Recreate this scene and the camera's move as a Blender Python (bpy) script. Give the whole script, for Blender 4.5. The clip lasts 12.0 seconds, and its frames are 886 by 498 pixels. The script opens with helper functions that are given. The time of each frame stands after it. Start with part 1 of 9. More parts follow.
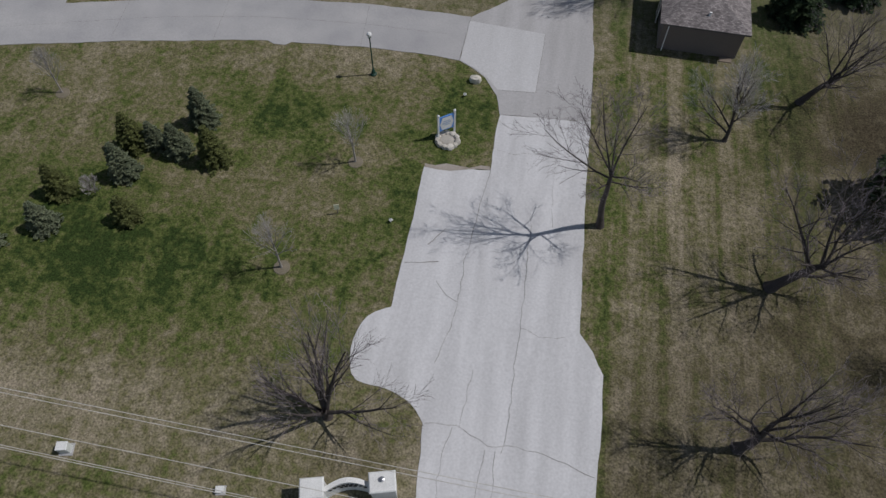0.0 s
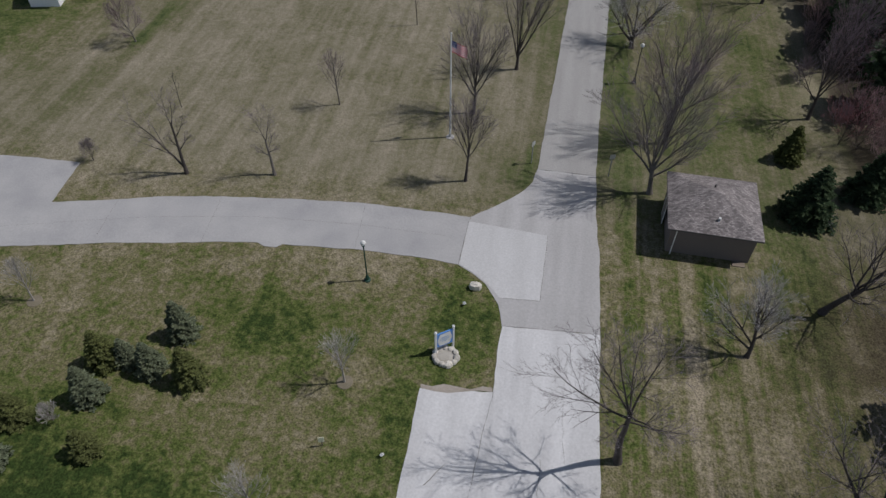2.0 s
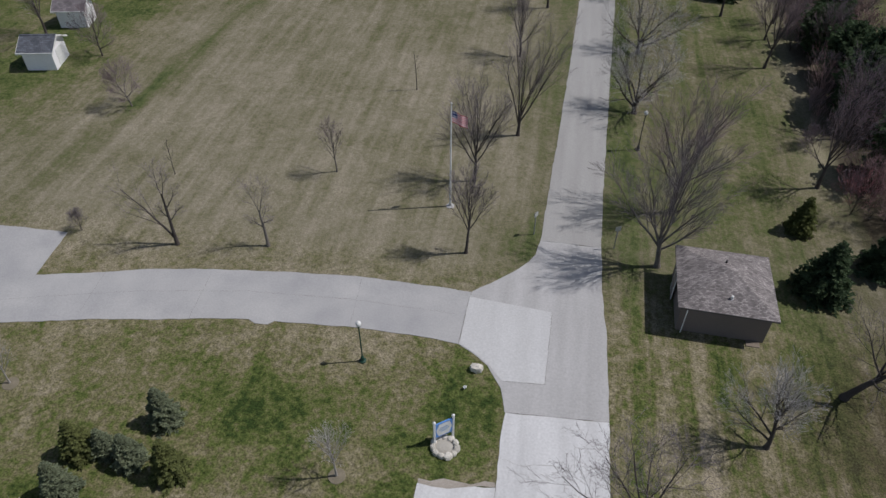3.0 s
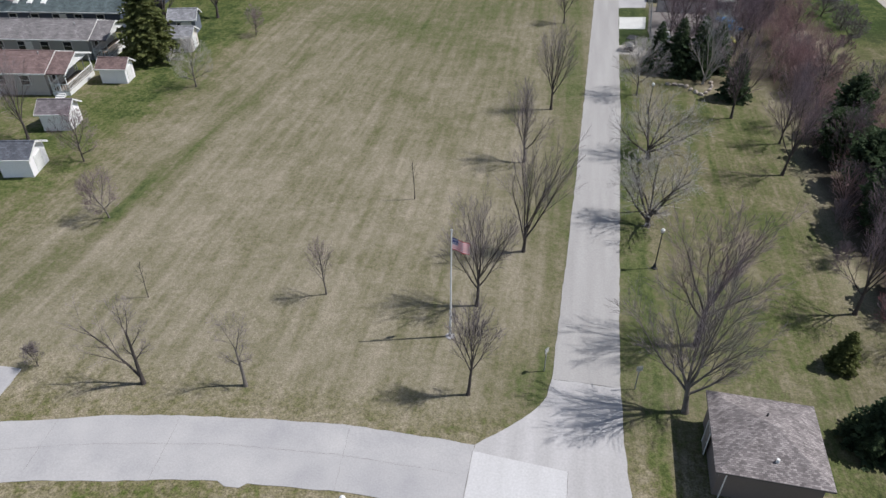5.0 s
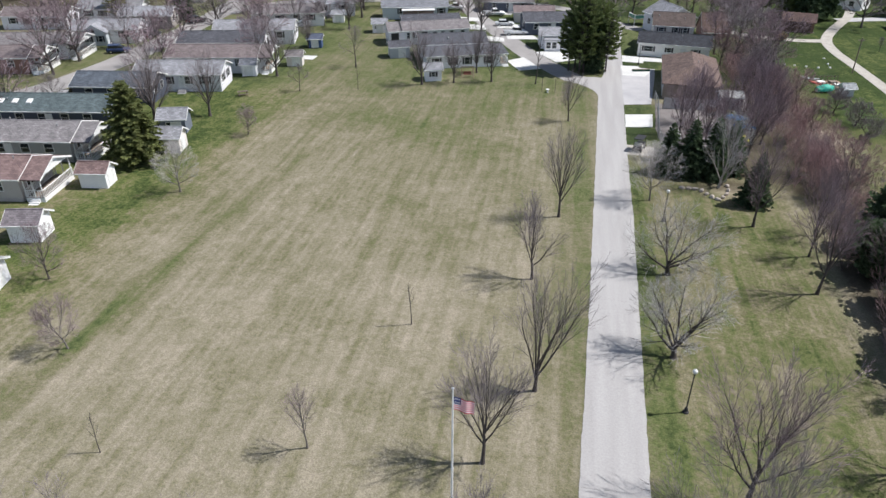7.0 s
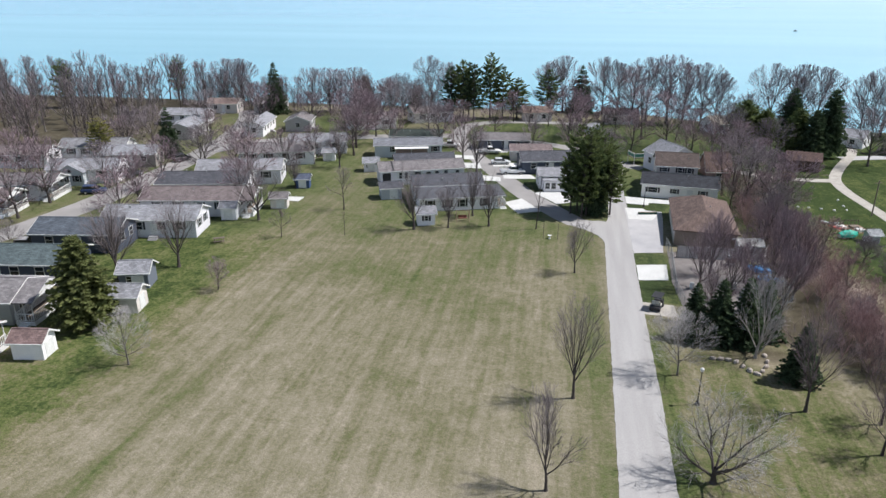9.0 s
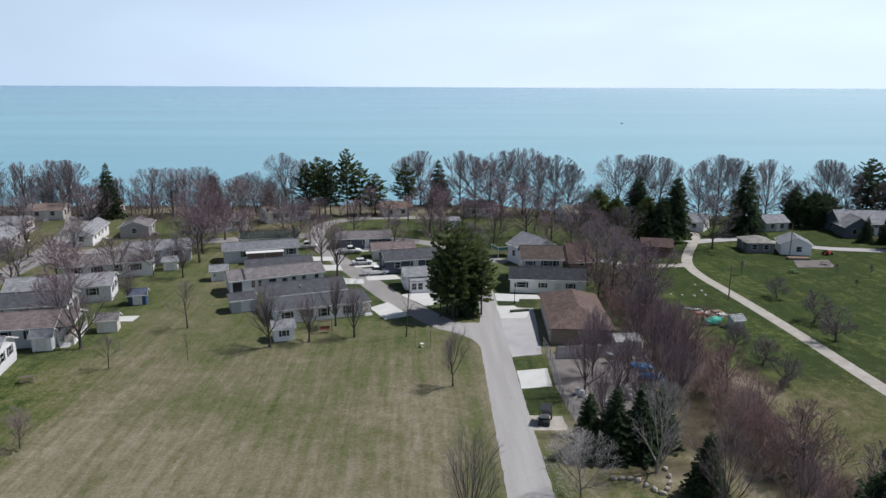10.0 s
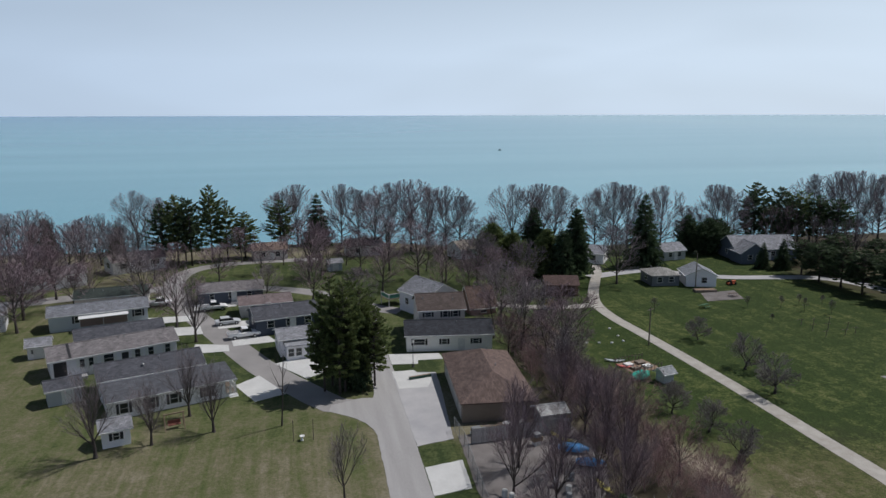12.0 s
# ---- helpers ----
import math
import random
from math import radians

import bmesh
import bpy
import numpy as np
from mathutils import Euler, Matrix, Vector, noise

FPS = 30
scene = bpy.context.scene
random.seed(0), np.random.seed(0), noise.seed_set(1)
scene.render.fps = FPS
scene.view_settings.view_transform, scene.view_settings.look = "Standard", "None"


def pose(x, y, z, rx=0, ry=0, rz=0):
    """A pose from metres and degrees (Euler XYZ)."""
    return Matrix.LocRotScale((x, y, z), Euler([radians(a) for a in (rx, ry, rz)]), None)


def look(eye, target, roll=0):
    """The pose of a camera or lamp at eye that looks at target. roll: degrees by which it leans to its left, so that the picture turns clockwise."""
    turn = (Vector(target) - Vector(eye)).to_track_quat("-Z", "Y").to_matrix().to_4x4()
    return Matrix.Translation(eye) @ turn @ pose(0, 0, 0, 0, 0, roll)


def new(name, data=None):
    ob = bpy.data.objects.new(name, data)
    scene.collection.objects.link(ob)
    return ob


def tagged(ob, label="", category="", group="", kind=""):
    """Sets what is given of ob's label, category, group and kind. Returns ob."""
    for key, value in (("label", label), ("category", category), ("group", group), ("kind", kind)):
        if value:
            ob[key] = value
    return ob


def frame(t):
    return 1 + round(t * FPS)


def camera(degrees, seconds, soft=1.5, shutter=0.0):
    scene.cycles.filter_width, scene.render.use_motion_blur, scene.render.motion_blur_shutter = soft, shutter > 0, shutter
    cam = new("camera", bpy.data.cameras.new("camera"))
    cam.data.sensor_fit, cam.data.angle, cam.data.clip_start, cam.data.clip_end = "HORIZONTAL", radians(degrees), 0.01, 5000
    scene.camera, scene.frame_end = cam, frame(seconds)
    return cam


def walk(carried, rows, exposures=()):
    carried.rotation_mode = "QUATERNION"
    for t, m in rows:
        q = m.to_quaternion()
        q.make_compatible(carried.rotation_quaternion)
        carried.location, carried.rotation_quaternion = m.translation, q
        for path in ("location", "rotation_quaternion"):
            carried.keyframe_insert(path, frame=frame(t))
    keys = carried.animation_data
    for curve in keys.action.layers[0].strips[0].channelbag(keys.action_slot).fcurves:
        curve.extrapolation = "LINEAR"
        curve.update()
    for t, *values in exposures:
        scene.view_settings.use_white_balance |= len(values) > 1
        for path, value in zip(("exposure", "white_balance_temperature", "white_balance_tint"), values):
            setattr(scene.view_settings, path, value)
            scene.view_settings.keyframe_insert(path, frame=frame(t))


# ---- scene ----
cam = camera(65.1, 12.0)
# The land falls gently towards the lake: plan heights are taken from this slope.
FALL = 0.014
PATH = [
    (0, (-0.011, 0.012, 37.016), (-0.196, 1.069, 35.328), 0.1),
    (0.5, (-0.294, 1.681, 37.029), (-0.497, 2.839, 35.411), 0.1),
    (1, (-0.537, 3.303, 37.035), (-0.753, 4.535, 35.475), 0.1),
    (1.5, (-0.816, 4.889, 37.042), (-1.043, 6.191, 35.541), 0.1),
    (2, (-1.07, 6.441, 37.03), (-1.307, 7.808, 35.589), 0.2),
    (2.5, (-1.313, 7.958, 37.022), (-1.56, 9.374, 35.632), 0.2),
    (3, (-1.554, 9.405, 37.001), (-1.808, 10.865, 35.658), 0.3),
    (5, (-2.764, 16.495, 36.851), (-3.042, 18.086, 35.671), 0.3),
    (5.5, (-3.098, 18.509, 36.822), (-3.382, 20.13, 35.685), 0.3),
    (6, (-3.468, 20.637, 36.822), (-3.757, 22.287, 35.73), 0.4),
    (6.5, (-3.831, 22.795, 36.831), (-4.126, 24.475, 35.786), 0.3),
    (8.5, (-5.5, 32.847, 36.806), (-5.818, 34.649, 35.998), 0.3),
    (9, (-6.204, 37.546, 36.776), (-6.517, 39.4, 36.093), 0.3),
    (9.1, (-6.376, 38.526, 36.772), (-6.574, 40.408, 36.126), 0.28),
    (9.2, (-6.548, 39.505, 36.767), (-6.614, 41.405, 36.146), 0.26),
    (9.3, (-6.721, 40.485, 36.763), (-6.753, 42.395, 36.170), 0.24),
    (9.4, (-6.893, 41.464, 36.758), (-6.923, 43.381, 36.187), 0.22),
    (9.5, (-7.065, 42.444, 36.754), (-7.088, 44.367, 36.207), 0.2),
    (10, (-7.66, 47.331, 36.785), (-7.583, 49.282, 36.351), 0.2),
    (10.1, (-7.726, 48.314, 36.786), (-7.619, 50.267, 36.371), 0.14),
    (10.2, (-7.791, 49.297, 36.788), (-7.590, 51.247, 36.390), 0.08),
    (10.3, (-7.857, 50.280, 36.789), (-7.549, 52.219, 36.408), 0.02),
    (10.4, (-7.922, 51.263, 36.791), (-7.525, 53.188, 36.424), -0.04),
    (10.5, (-7.988, 52.246, 36.792), (-7.568, 54.17, 36.443), -0.1),
    (11, (-7.891, 57.189, 36.756), (-7.471, 59.119, 36.444), -0.1),
    (11.5, (-7.379, 62.27, 36.663), (-6.963, 64.194, 36.311), -0.2),
    (12, (-6.621, 67.429, 36.595), (-6.208, 69.353, 36.237), -0.3),
]
SLOPE = pose(0, 0, 0, -math.degrees(math.atan(FALL)), 0, 0)
walk(cam, [(t, SLOPE @ look(eye, target, roll)) for t, eye, target, roll in PATH],
     [(0, -1.0), (3, -0.65), (5, -0.06), (6.5, 0.28), (8.5, 0.36), (9.5, -0.02), (10.5, -0.46), (12, -0.66)])

# ---- world and sun ----
SUN_EL, SUN_AZ = 55.3, 74.5      # degrees; azimuth clockwise from +y
world = bpy.data.worlds.new("hazy_sky")
scene.world = world
world.use_nodes = True
wn, wl = world.node_tree.nodes, world.node_tree.links
wn.clear()
w_out = wn.new("ShaderNodeOutputWorld")
w_bg = wn.new("ShaderNodeBackground")
w_sky = wn.new("ShaderNodeTexSky")
w_sky.sky_type, w_sky.sun_disc = "NISHITA", False
w_sky.sun_elevation, w_sky.sun_rotation = radians(SUN_EL), radians(SUN_AZ)
w_sky.air_density, w_sky.dust_density, w_sky.ozone_density = 1.0, 1.0, 2.0
# a bright veil of thin haze lies low over the lake, whiter towards the sun, under a clear deep zenith
w_co = wn.new("ShaderNodeTexCoord")
w_map = wn.new("ShaderNodeMapping")
w_map.inputs["Scale"].default_value = (1.0, 1.0, 3.0)
w_no = wn.new("ShaderNodeTexNoise")
w_no.inputs["Scale"].default_value, w_no.inputs["Detail"].default_value, w_no.inputs["Distortion"].default_value = 1.3, 3.0, 0.6
w_sep = wn.new("ShaderNodeSeparateXYZ")
w_low = wn.new("ShaderNodeMapRange")
w_low.inputs[1].default_value, w_low.inputs[2].default_value, w_low.inputs[3].default_value, w_low.inputs[4].default_value = 0.07, 0.44, 1.0, 0.04
w_thin = wn.new("ShaderNodeMapRange")
w_thin.inputs[1].default_value, w_thin.inputs[2].default_value, w_thin.inputs[3].default_value, w_thin.inputs[4].default_value = 0.32, 0.58, 0.80, 1.0
w_mul = wn.new("ShaderNodeMath")
w_mul.operation = "MULTIPLY"
w_dot = wn.new("ShaderNodeVectorMath")
w_dot.operation = "DOT_PRODUCT"
w_dot.inputs[1].default_value = (math.sin(radians(SUN_AZ)), math.cos(radians(SUN_AZ)), 0)
w_side = wn.new("ShaderNodeMapRange")
w_side.inputs[1].default_value, w_side.inputs[2].default_value = -0.25, 0.85
w_veil = wn.new("ShaderNodeMix")
w_veil.data_type = "RGBA"
w_veil.inputs[6].default_value, w_veil.inputs[7].default_value = (12.3, 15.6, 20.2, 1), (18.4, 21.8, 25.8, 1)
w_mix = wn.new("ShaderNodeMix")
w_mix.data_type = "RGBA"
wl.new(w_co.outputs["Generated"], w_map.inputs["Vector"])
wl.new(w_map.outputs["Vector"], w_no.inputs["Vector"])
wl.new(w_co.outputs["Generated"], w_sep.inputs["Vector"])
wl.new(w_co.outputs["Generated"], w_dot.inputs[0])
wl.new(w_dot.outputs["Value"], w_side.inputs[0])
wl.new(w_side.outputs[0], w_veil.inputs[0])
wl.new(w_sep.outputs["Z"], w_low.inputs[0])
wl.new(w_no.outputs["Fac"], w_thin.inputs[0])
wl.new(w_low.outputs[0], w_mul.inputs[0])
wl.new(w_thin.outputs[0], w_mul.inputs[1])
wl.new(w_mul.outputs[0], w_mix.inputs[0])
wl.new(w_sky.outputs["Color"], w_mix.inputs[6])
wl.new(w_veil.outputs[2], w_mix.inputs[7])
wl.new(w_mix.outputs[2], w_bg.inputs["Color"])
w_bg.inputs["Strength"].default_value = 0.058
wl.new(w_bg.outputs["Background"], w_out.inputs["Surface"])

sun = new("sun", bpy.data.lights.new("sun", "SUN"))
sun.data.energy, sun.data.angle, sun.data.color = 4.6, radians(0.6), (1.0, 0.972, 0.95)
sun_dir = Vector((math.sin(radians(SUN_AZ)) * math.cos(radians(SUN_EL)), math.cos(radians(SUN_AZ)) * math.cos(radians(SUN_EL)), math.sin(radians(SUN_EL))))
sun.matrix_world = look(sun_dir * 300, (0, 0, 0))
tagged(sun, "the sun", "sun", kind="structure")

# ---- materials ----
def nodes_of(name):
    m = bpy.data.materials.new(name)
    m.use_nodes = True
    nt = m.node_tree
    return m, nt, nt.nodes, nt.links, nt.nodes["Principled BSDF"]


def mat(name, base, rough=0.85, other=None, scale=3.0, fine=40.0, bump=0.15, metal=0.0, spread=0.5, per_object=0.0, per_island=0.0, spec=0.3, grain=0.18, stretch=None):
    """A worn surface: base mixed with other by coarse noise, darkened and lightened by fine noise, with a little relief."""
    m, nt, n, l, b = nodes_of(name)
    other = other or tuple(c * 0.72 for c in base)
    co = n.new("ShaderNodeTexCoord")
    a = n.new("ShaderNodeTexNoise")
    a.inputs["Scale"].default_value, a.inputs["Detail"].default_value = scale, 5.0
    f = n.new("ShaderNodeTexNoise")
    f.inputs["Scale"].default_value, f.inputs["Detail"].default_value = fine, 3.0
    r = n.new("ShaderNodeMapRange")
    r.inputs[1].default_value, r.inputs[2].default_value = 0.5 - spread / 2, 0.5 + spread / 2
    mix = n.new("ShaderNodeMix")
    mix.data_type = "RGBA"
    mix.inputs[6].default_value, mix.inputs[7].default_value = (*base, 1), (*other, 1)
    hsv = n.new("ShaderNodeHueSaturation")
    v = n.new("ShaderNodeMapRange")
    v.inputs[1].default_value, v.inputs[2].default_value, v.inputs[3].default_value, v.inputs[4].default_value = 0.25, 0.75, 1 - grain, 1 + grain
    for t in (a, f):
        l.new(co.outputs["Object"], t.inputs["Vector"])
    if stretch:
        mp = n.new("ShaderNodeMapping")
        mp.inputs["Scale"].default_value = stretch
        l.new(co.outputs["Object"], mp.inputs["Vector"])
        l.new(mp.outputs["Vector"], a.inputs["Vector"])
    l.new(a.outputs["Fac"], r.inputs[0])
    l.new(r.outputs[0], mix.inputs[0])
    l.new(mix.outputs[2], hsv.inputs["Color"])
    l.new(f.outputs["Fac"], v.inputs[0])
    value = v.outputs[0]
    if per_object or per_island:
        if per_object:
            o = n.new("ShaderNodeObjectInfo")
            rnd = o.outputs["Random"]
        else:
            o = n.new("ShaderNodeNewGeometry")
            rnd = o.outputs["Random Per Island"]
        k = n.new("ShaderNodeMapRange")
        w = per_object or per_island
        k.inputs[3].default_value, k.inputs[4].default_value = 1 - w, 1 + w
        mu = n.new("ShaderNodeMath")
        mu.operation = "MULTIPLY"
        l.new(rnd, k.inputs[0])
        l.new(k.outputs[0], mu.inputs[0])
        l.new(value, mu.inputs[1])
        value = mu.outputs[0]
    l.new(value, hsv.inputs["Value"])
    l.new(hsv.outputs["Color"], b.inputs["Base Color"])
    b.inputs["Roughness"].default_value, b.inputs["Metallic"].default_value = rough, metal
    b.inputs["Specular IOR Level"].default_value = spec
    if bump:
        bp = n.new("ShaderNodeBump")
        bp.inputs["Strength"].default_value, bp.inputs["Distance"].default_value = bump, 0.02
        l.new(f.outputs["Fac"], bp.inputs["Height"])
        l.new(bp.outputs["Normal"], b.inputs["Normal"])
    return m


def striped(name, base, period, depth=0.4, axis="Z", rough=0.7, dark=0.7):
    """Lap siding or ribbed sheet: fine even courses with relief."""
    m = mat(name, base, rough, tuple(c * 0.92 for c in base), 1.2, 9.0, 0, spread=0.7, grain=0.05)
    nt = m.node_tree
    n, l, b = nt.nodes, nt.links, nt.nodes["Principled BSDF"]
    co = n.new("ShaderNodeTexCoord")
    w = n.new("ShaderNodeTexWave")
    w.wave_type, w.bands_direction, w.wave_profile = "BANDS", axis, "SAW"
    w.inputs["Scale"].default_value = 0.314 / period
    bp = n.new("ShaderNodeBump")
    bp.inputs["Strength"].default_value, bp.inputs["Distance"].default_value = depth, 0.015
    l.new(co.outputs["Object"], w.inputs["Vector"])
    l.new(w.outputs["Fac"], bp.inputs["Height"])
    l.new(bp.outputs["Normal"], b.inputs["Normal"])
    return m


def shingle(name, base, other, size=0.42):
    """Asphalt shingles: small courses of unlike tabs."""
    m, nt, n, l, b = nodes_of(name)
    co = n.new("ShaderNodeTexCoord")
    br = n.new("ShaderNodeTexBrick")
    br.inputs["Scale"].default_value = 1.0
    br.inputs["Color1"].default_value, br.inputs["Color2"].default_value = (*base, 1), (*other, 1)
    br.inputs["Mortar"].default_value = (*[c * 0.4 for c in base], 1)
    br.inputs["Mortar Size"].default_value = 0.012
    br.inputs["Brick Width"].default_value, br.inputs["Row Height"].default_value = size, size * 0.5
    no = n.new("ShaderNodeTexNoise")
    no.inputs["Scale"].default_value, no.inputs["Detail"].default_value = 0.9, 6.0
    hsv = n.new("ShaderNodeHueSaturation")
    v = n.new("ShaderNodeMapRange")
    v.inputs[1].default_value, v.inputs[2].default_value, v.inputs[3].default_value, v.inputs[4].default_value = 0.3, 0.7, 0.78, 1.2
    l.new(co.outputs["Object"], br.inputs["Vector"])
    l.new(co.outputs["Object"], no.inputs["Vector"])
    l.new(no.outputs["Fac"], v.inputs[0])
    l.new(v.outputs[0], hsv.inputs["Value"])
    l.new(br.outputs["Color"], hsv.inputs["Color"])
    l.new(hsv.outputs["Color"], b.inputs["Base Color"])
    b.inputs["Roughness"].default_value = 0.9
    b.inputs["Specular IOR Level"].default_value = 0.25
    return m


def grass_material():
    """Early spring turf: straw and green in clumps, leaf litter with painted twig shade, and sand by the sheet's own
    zones, faint mowing lanes.
    """
    m, nt, n, l, b = nodes_of("spring_turf")
    geo = n.new("ShaderNodeNewGeometry")
    zone = n.new("ShaderNodeVertexColor")
    zone.layer_name = "zone"
    sep = n.new("ShaderNodeSeparateColor")
    l.new(zone.outputs["Color"], sep.inputs["Color"])

    def noise_at(scale, detail, dist=0.0, vec=None):
        t = n.new("ShaderNodeTexNoise")
        t.inputs["Scale"].default_value, t.inputs["Detail"].default_value, t.inputs["Distortion"].default_value = scale, detail, dist
        l.new(vec or geo.outputs["Position"], t.inputs["Vector"])
        return t.outputs["Fac"]

    def math_node(op, a, c, clamp=False):
        t = n.new("ShaderNodeMath")
        t.operation, t.use_clamp = op, clamp
        for i, s in enumerate((a, c)):
            if isinstance(s, (int, float)):
                t.inputs[i].default_value = s
            else:
                l.new(s, t.inputs[i])
        return t.outputs[0]

    def blend(fac, a, c):
        t = n.new("ShaderNodeMix")
        t.data_type = "RGBA"
        l.new(fac, t.inputs[0])
        for i, s in ((6, a), (7, c)):
            if isinstance(s, tuple):
                t.inputs[i].default_value = (*s, 1)
            else:
                l.new(s, t.inputs[i])
        return t.outputs[2]

    big, mid, small, tiny = noise_at(0.09, 4), noise_at(0.55, 5, 0.6), noise_at(2.6, 5), noise_at(8.5, 6)
    mow = n.new("ShaderNodeVertexColor")
    mow.layer_name = "mow"
    cut = n.new("ShaderNodeSeparateColor")
    l.new(mow.outputs["Color"], cut.inputs["Color"])
    lanes = []
    for turn, across, along in ((-5, 0.9, 0.035), (72, 0.55, 0.03), (-11, 1.9, 0.24), (78, 1.15, 0.05), (-2, 0.85, 0.018), (0, 3.2, 0.22)):
        mp = n.new("ShaderNodeMapping")
        mp.inputs["Rotation"].default_value = (0, 0, radians(turn))
        mp.inputs["Scale"].default_value = (across, along, 1)
        l.new(geo.outputs["Position"], mp.inputs["Vector"])
        lanes.append(math_node("SUBTRACT", noise_at(1.0, 3, 0.3, mp.outputs["Vector"]), 0.5))
    lane = math_node("ADD", math_node("MULTIPLY", lanes[0], 0.38), math_node("MULTIPLY", lanes[1], 0.26))
    # short strokes crossed by the mower's rows on the field, long stripes on the rough lawn
    strokes = math_node("ADD", math_node("MULTIPLY", lanes[2], 0.42), math_node("MULTIPLY", lanes[3], 0.34))
    lane = math_node("ADD", lane, math_node("MULTIPLY", strokes, cut.outputs["Red"]))
    lane = math_node("ADD", lane, math_node("MULTIPLY", math_node("ADD", math_node("MULTIPLY", lanes[4], 1.1), math_node("MULTIPLY", lanes[5], 0.7)), cut.outputs["Green"]))
    # how green: the zone, pushed about by noise of three sizes
    g = math_node("ADD", sep.outputs["Red"], math_node("MULTIPLY", math_node("SUBTRACT", big, 0.5), 0.55))
    g = math_node("ADD", g, math_node("MULTIPLY", math_node("MULTIPLY", math_node("SUBTRACT", mid, 0.5), 1.0), zone.outputs["Alpha"]))
    g = math_node("ADD", g, math_node("MULTIPLY", math_node("MULTIPLY", math_node("SUBTRACT", small, 0.5), 1.15), zone.outputs["Alpha"]))
    g = math_node("ADD", g, lane, True)
    r = n.new("ShaderNodeValToRGB")
    e = r.color_ramp.elements
    e[0].position, e[0].color = 0.0, (0.302, 0.258, 0.190, 1)
    e[1].position, e[1].color = 1.0, (0.034, 0.055, 0.015, 1)
    for p, c in ((0.28, (0.222, 0.196, 0.130)), (0.5, (0.156, 0.143, 0.076)), (0.75, (0.092, 0.113, 0.033))):
        k = e.new(p)
        k.color = (*c, 1)
    l.new(g, r.inputs["Fac"])
    litter_and_shade = blend(small, (0.045, 0.037, 0.024), (0.090, 0.073, 0.047))
    lit = math_node("ADD", sep.outputs["Green"], math_node("MULTIPLY", math_node("SUBTRACT", mid, 0.5), 1.3), True)
    lit = math_node("MULTIPLY", lit, sep.outputs["Green"], True)
    col = blend(lit, r.outputs["Color"], litter_and_shade)
    sand = blend(small, (0.40, 0.33, 0.24), (0.50, 0.43, 0.33))
    col = blend(sep.outputs["Blue"], col, sand)
    hsv = n.new("ShaderNodeHueSaturation")
    rough_v = math_node("ADD", math_node("MULTIPLY", math_node("MULTIPLY", math_node("SUBTRACT", tiny, 0.5), zone.outputs["Alpha"]), 2.6), 1.0)
    # distance haze put into the turf: less saturated where alpha is low
    haze_sat = n.new("ShaderNodeMapRange")
    haze_sat.inputs[1].default_value, haze_sat.inputs[2].default_value, haze_sat.inputs[3].default_value, haze_sat.inputs[4].default_value = 0.5, 1.0, 0.84, 1.0
    l.new(zone.outputs["Alpha"], haze_sat.inputs[0])
    l.new(haze_sat.outputs[0], hsv.inputs["Saturation"])
    l.new(rough_v, hsv.inputs["Value"])
    l.new(col, hsv.inputs["Color"])
    l.new(hsv.outputs["Color"], b.inputs["Base Color"])
    b.inputs["Roughness"].default_value = 0.95
    b.inputs["Specular IOR Level"].default_value = 0.1
    bp = n.new("ShaderNodeBump")
    bp.inputs["Strength"].default_value, bp.inputs["Distance"].default_value = 0.7, 0.06
    l.new(math_node("ADD", tiny, small), bp.inputs["Height"])
    l.new(bp.outputs["Normal"], b.inputs["Normal"])
    return m


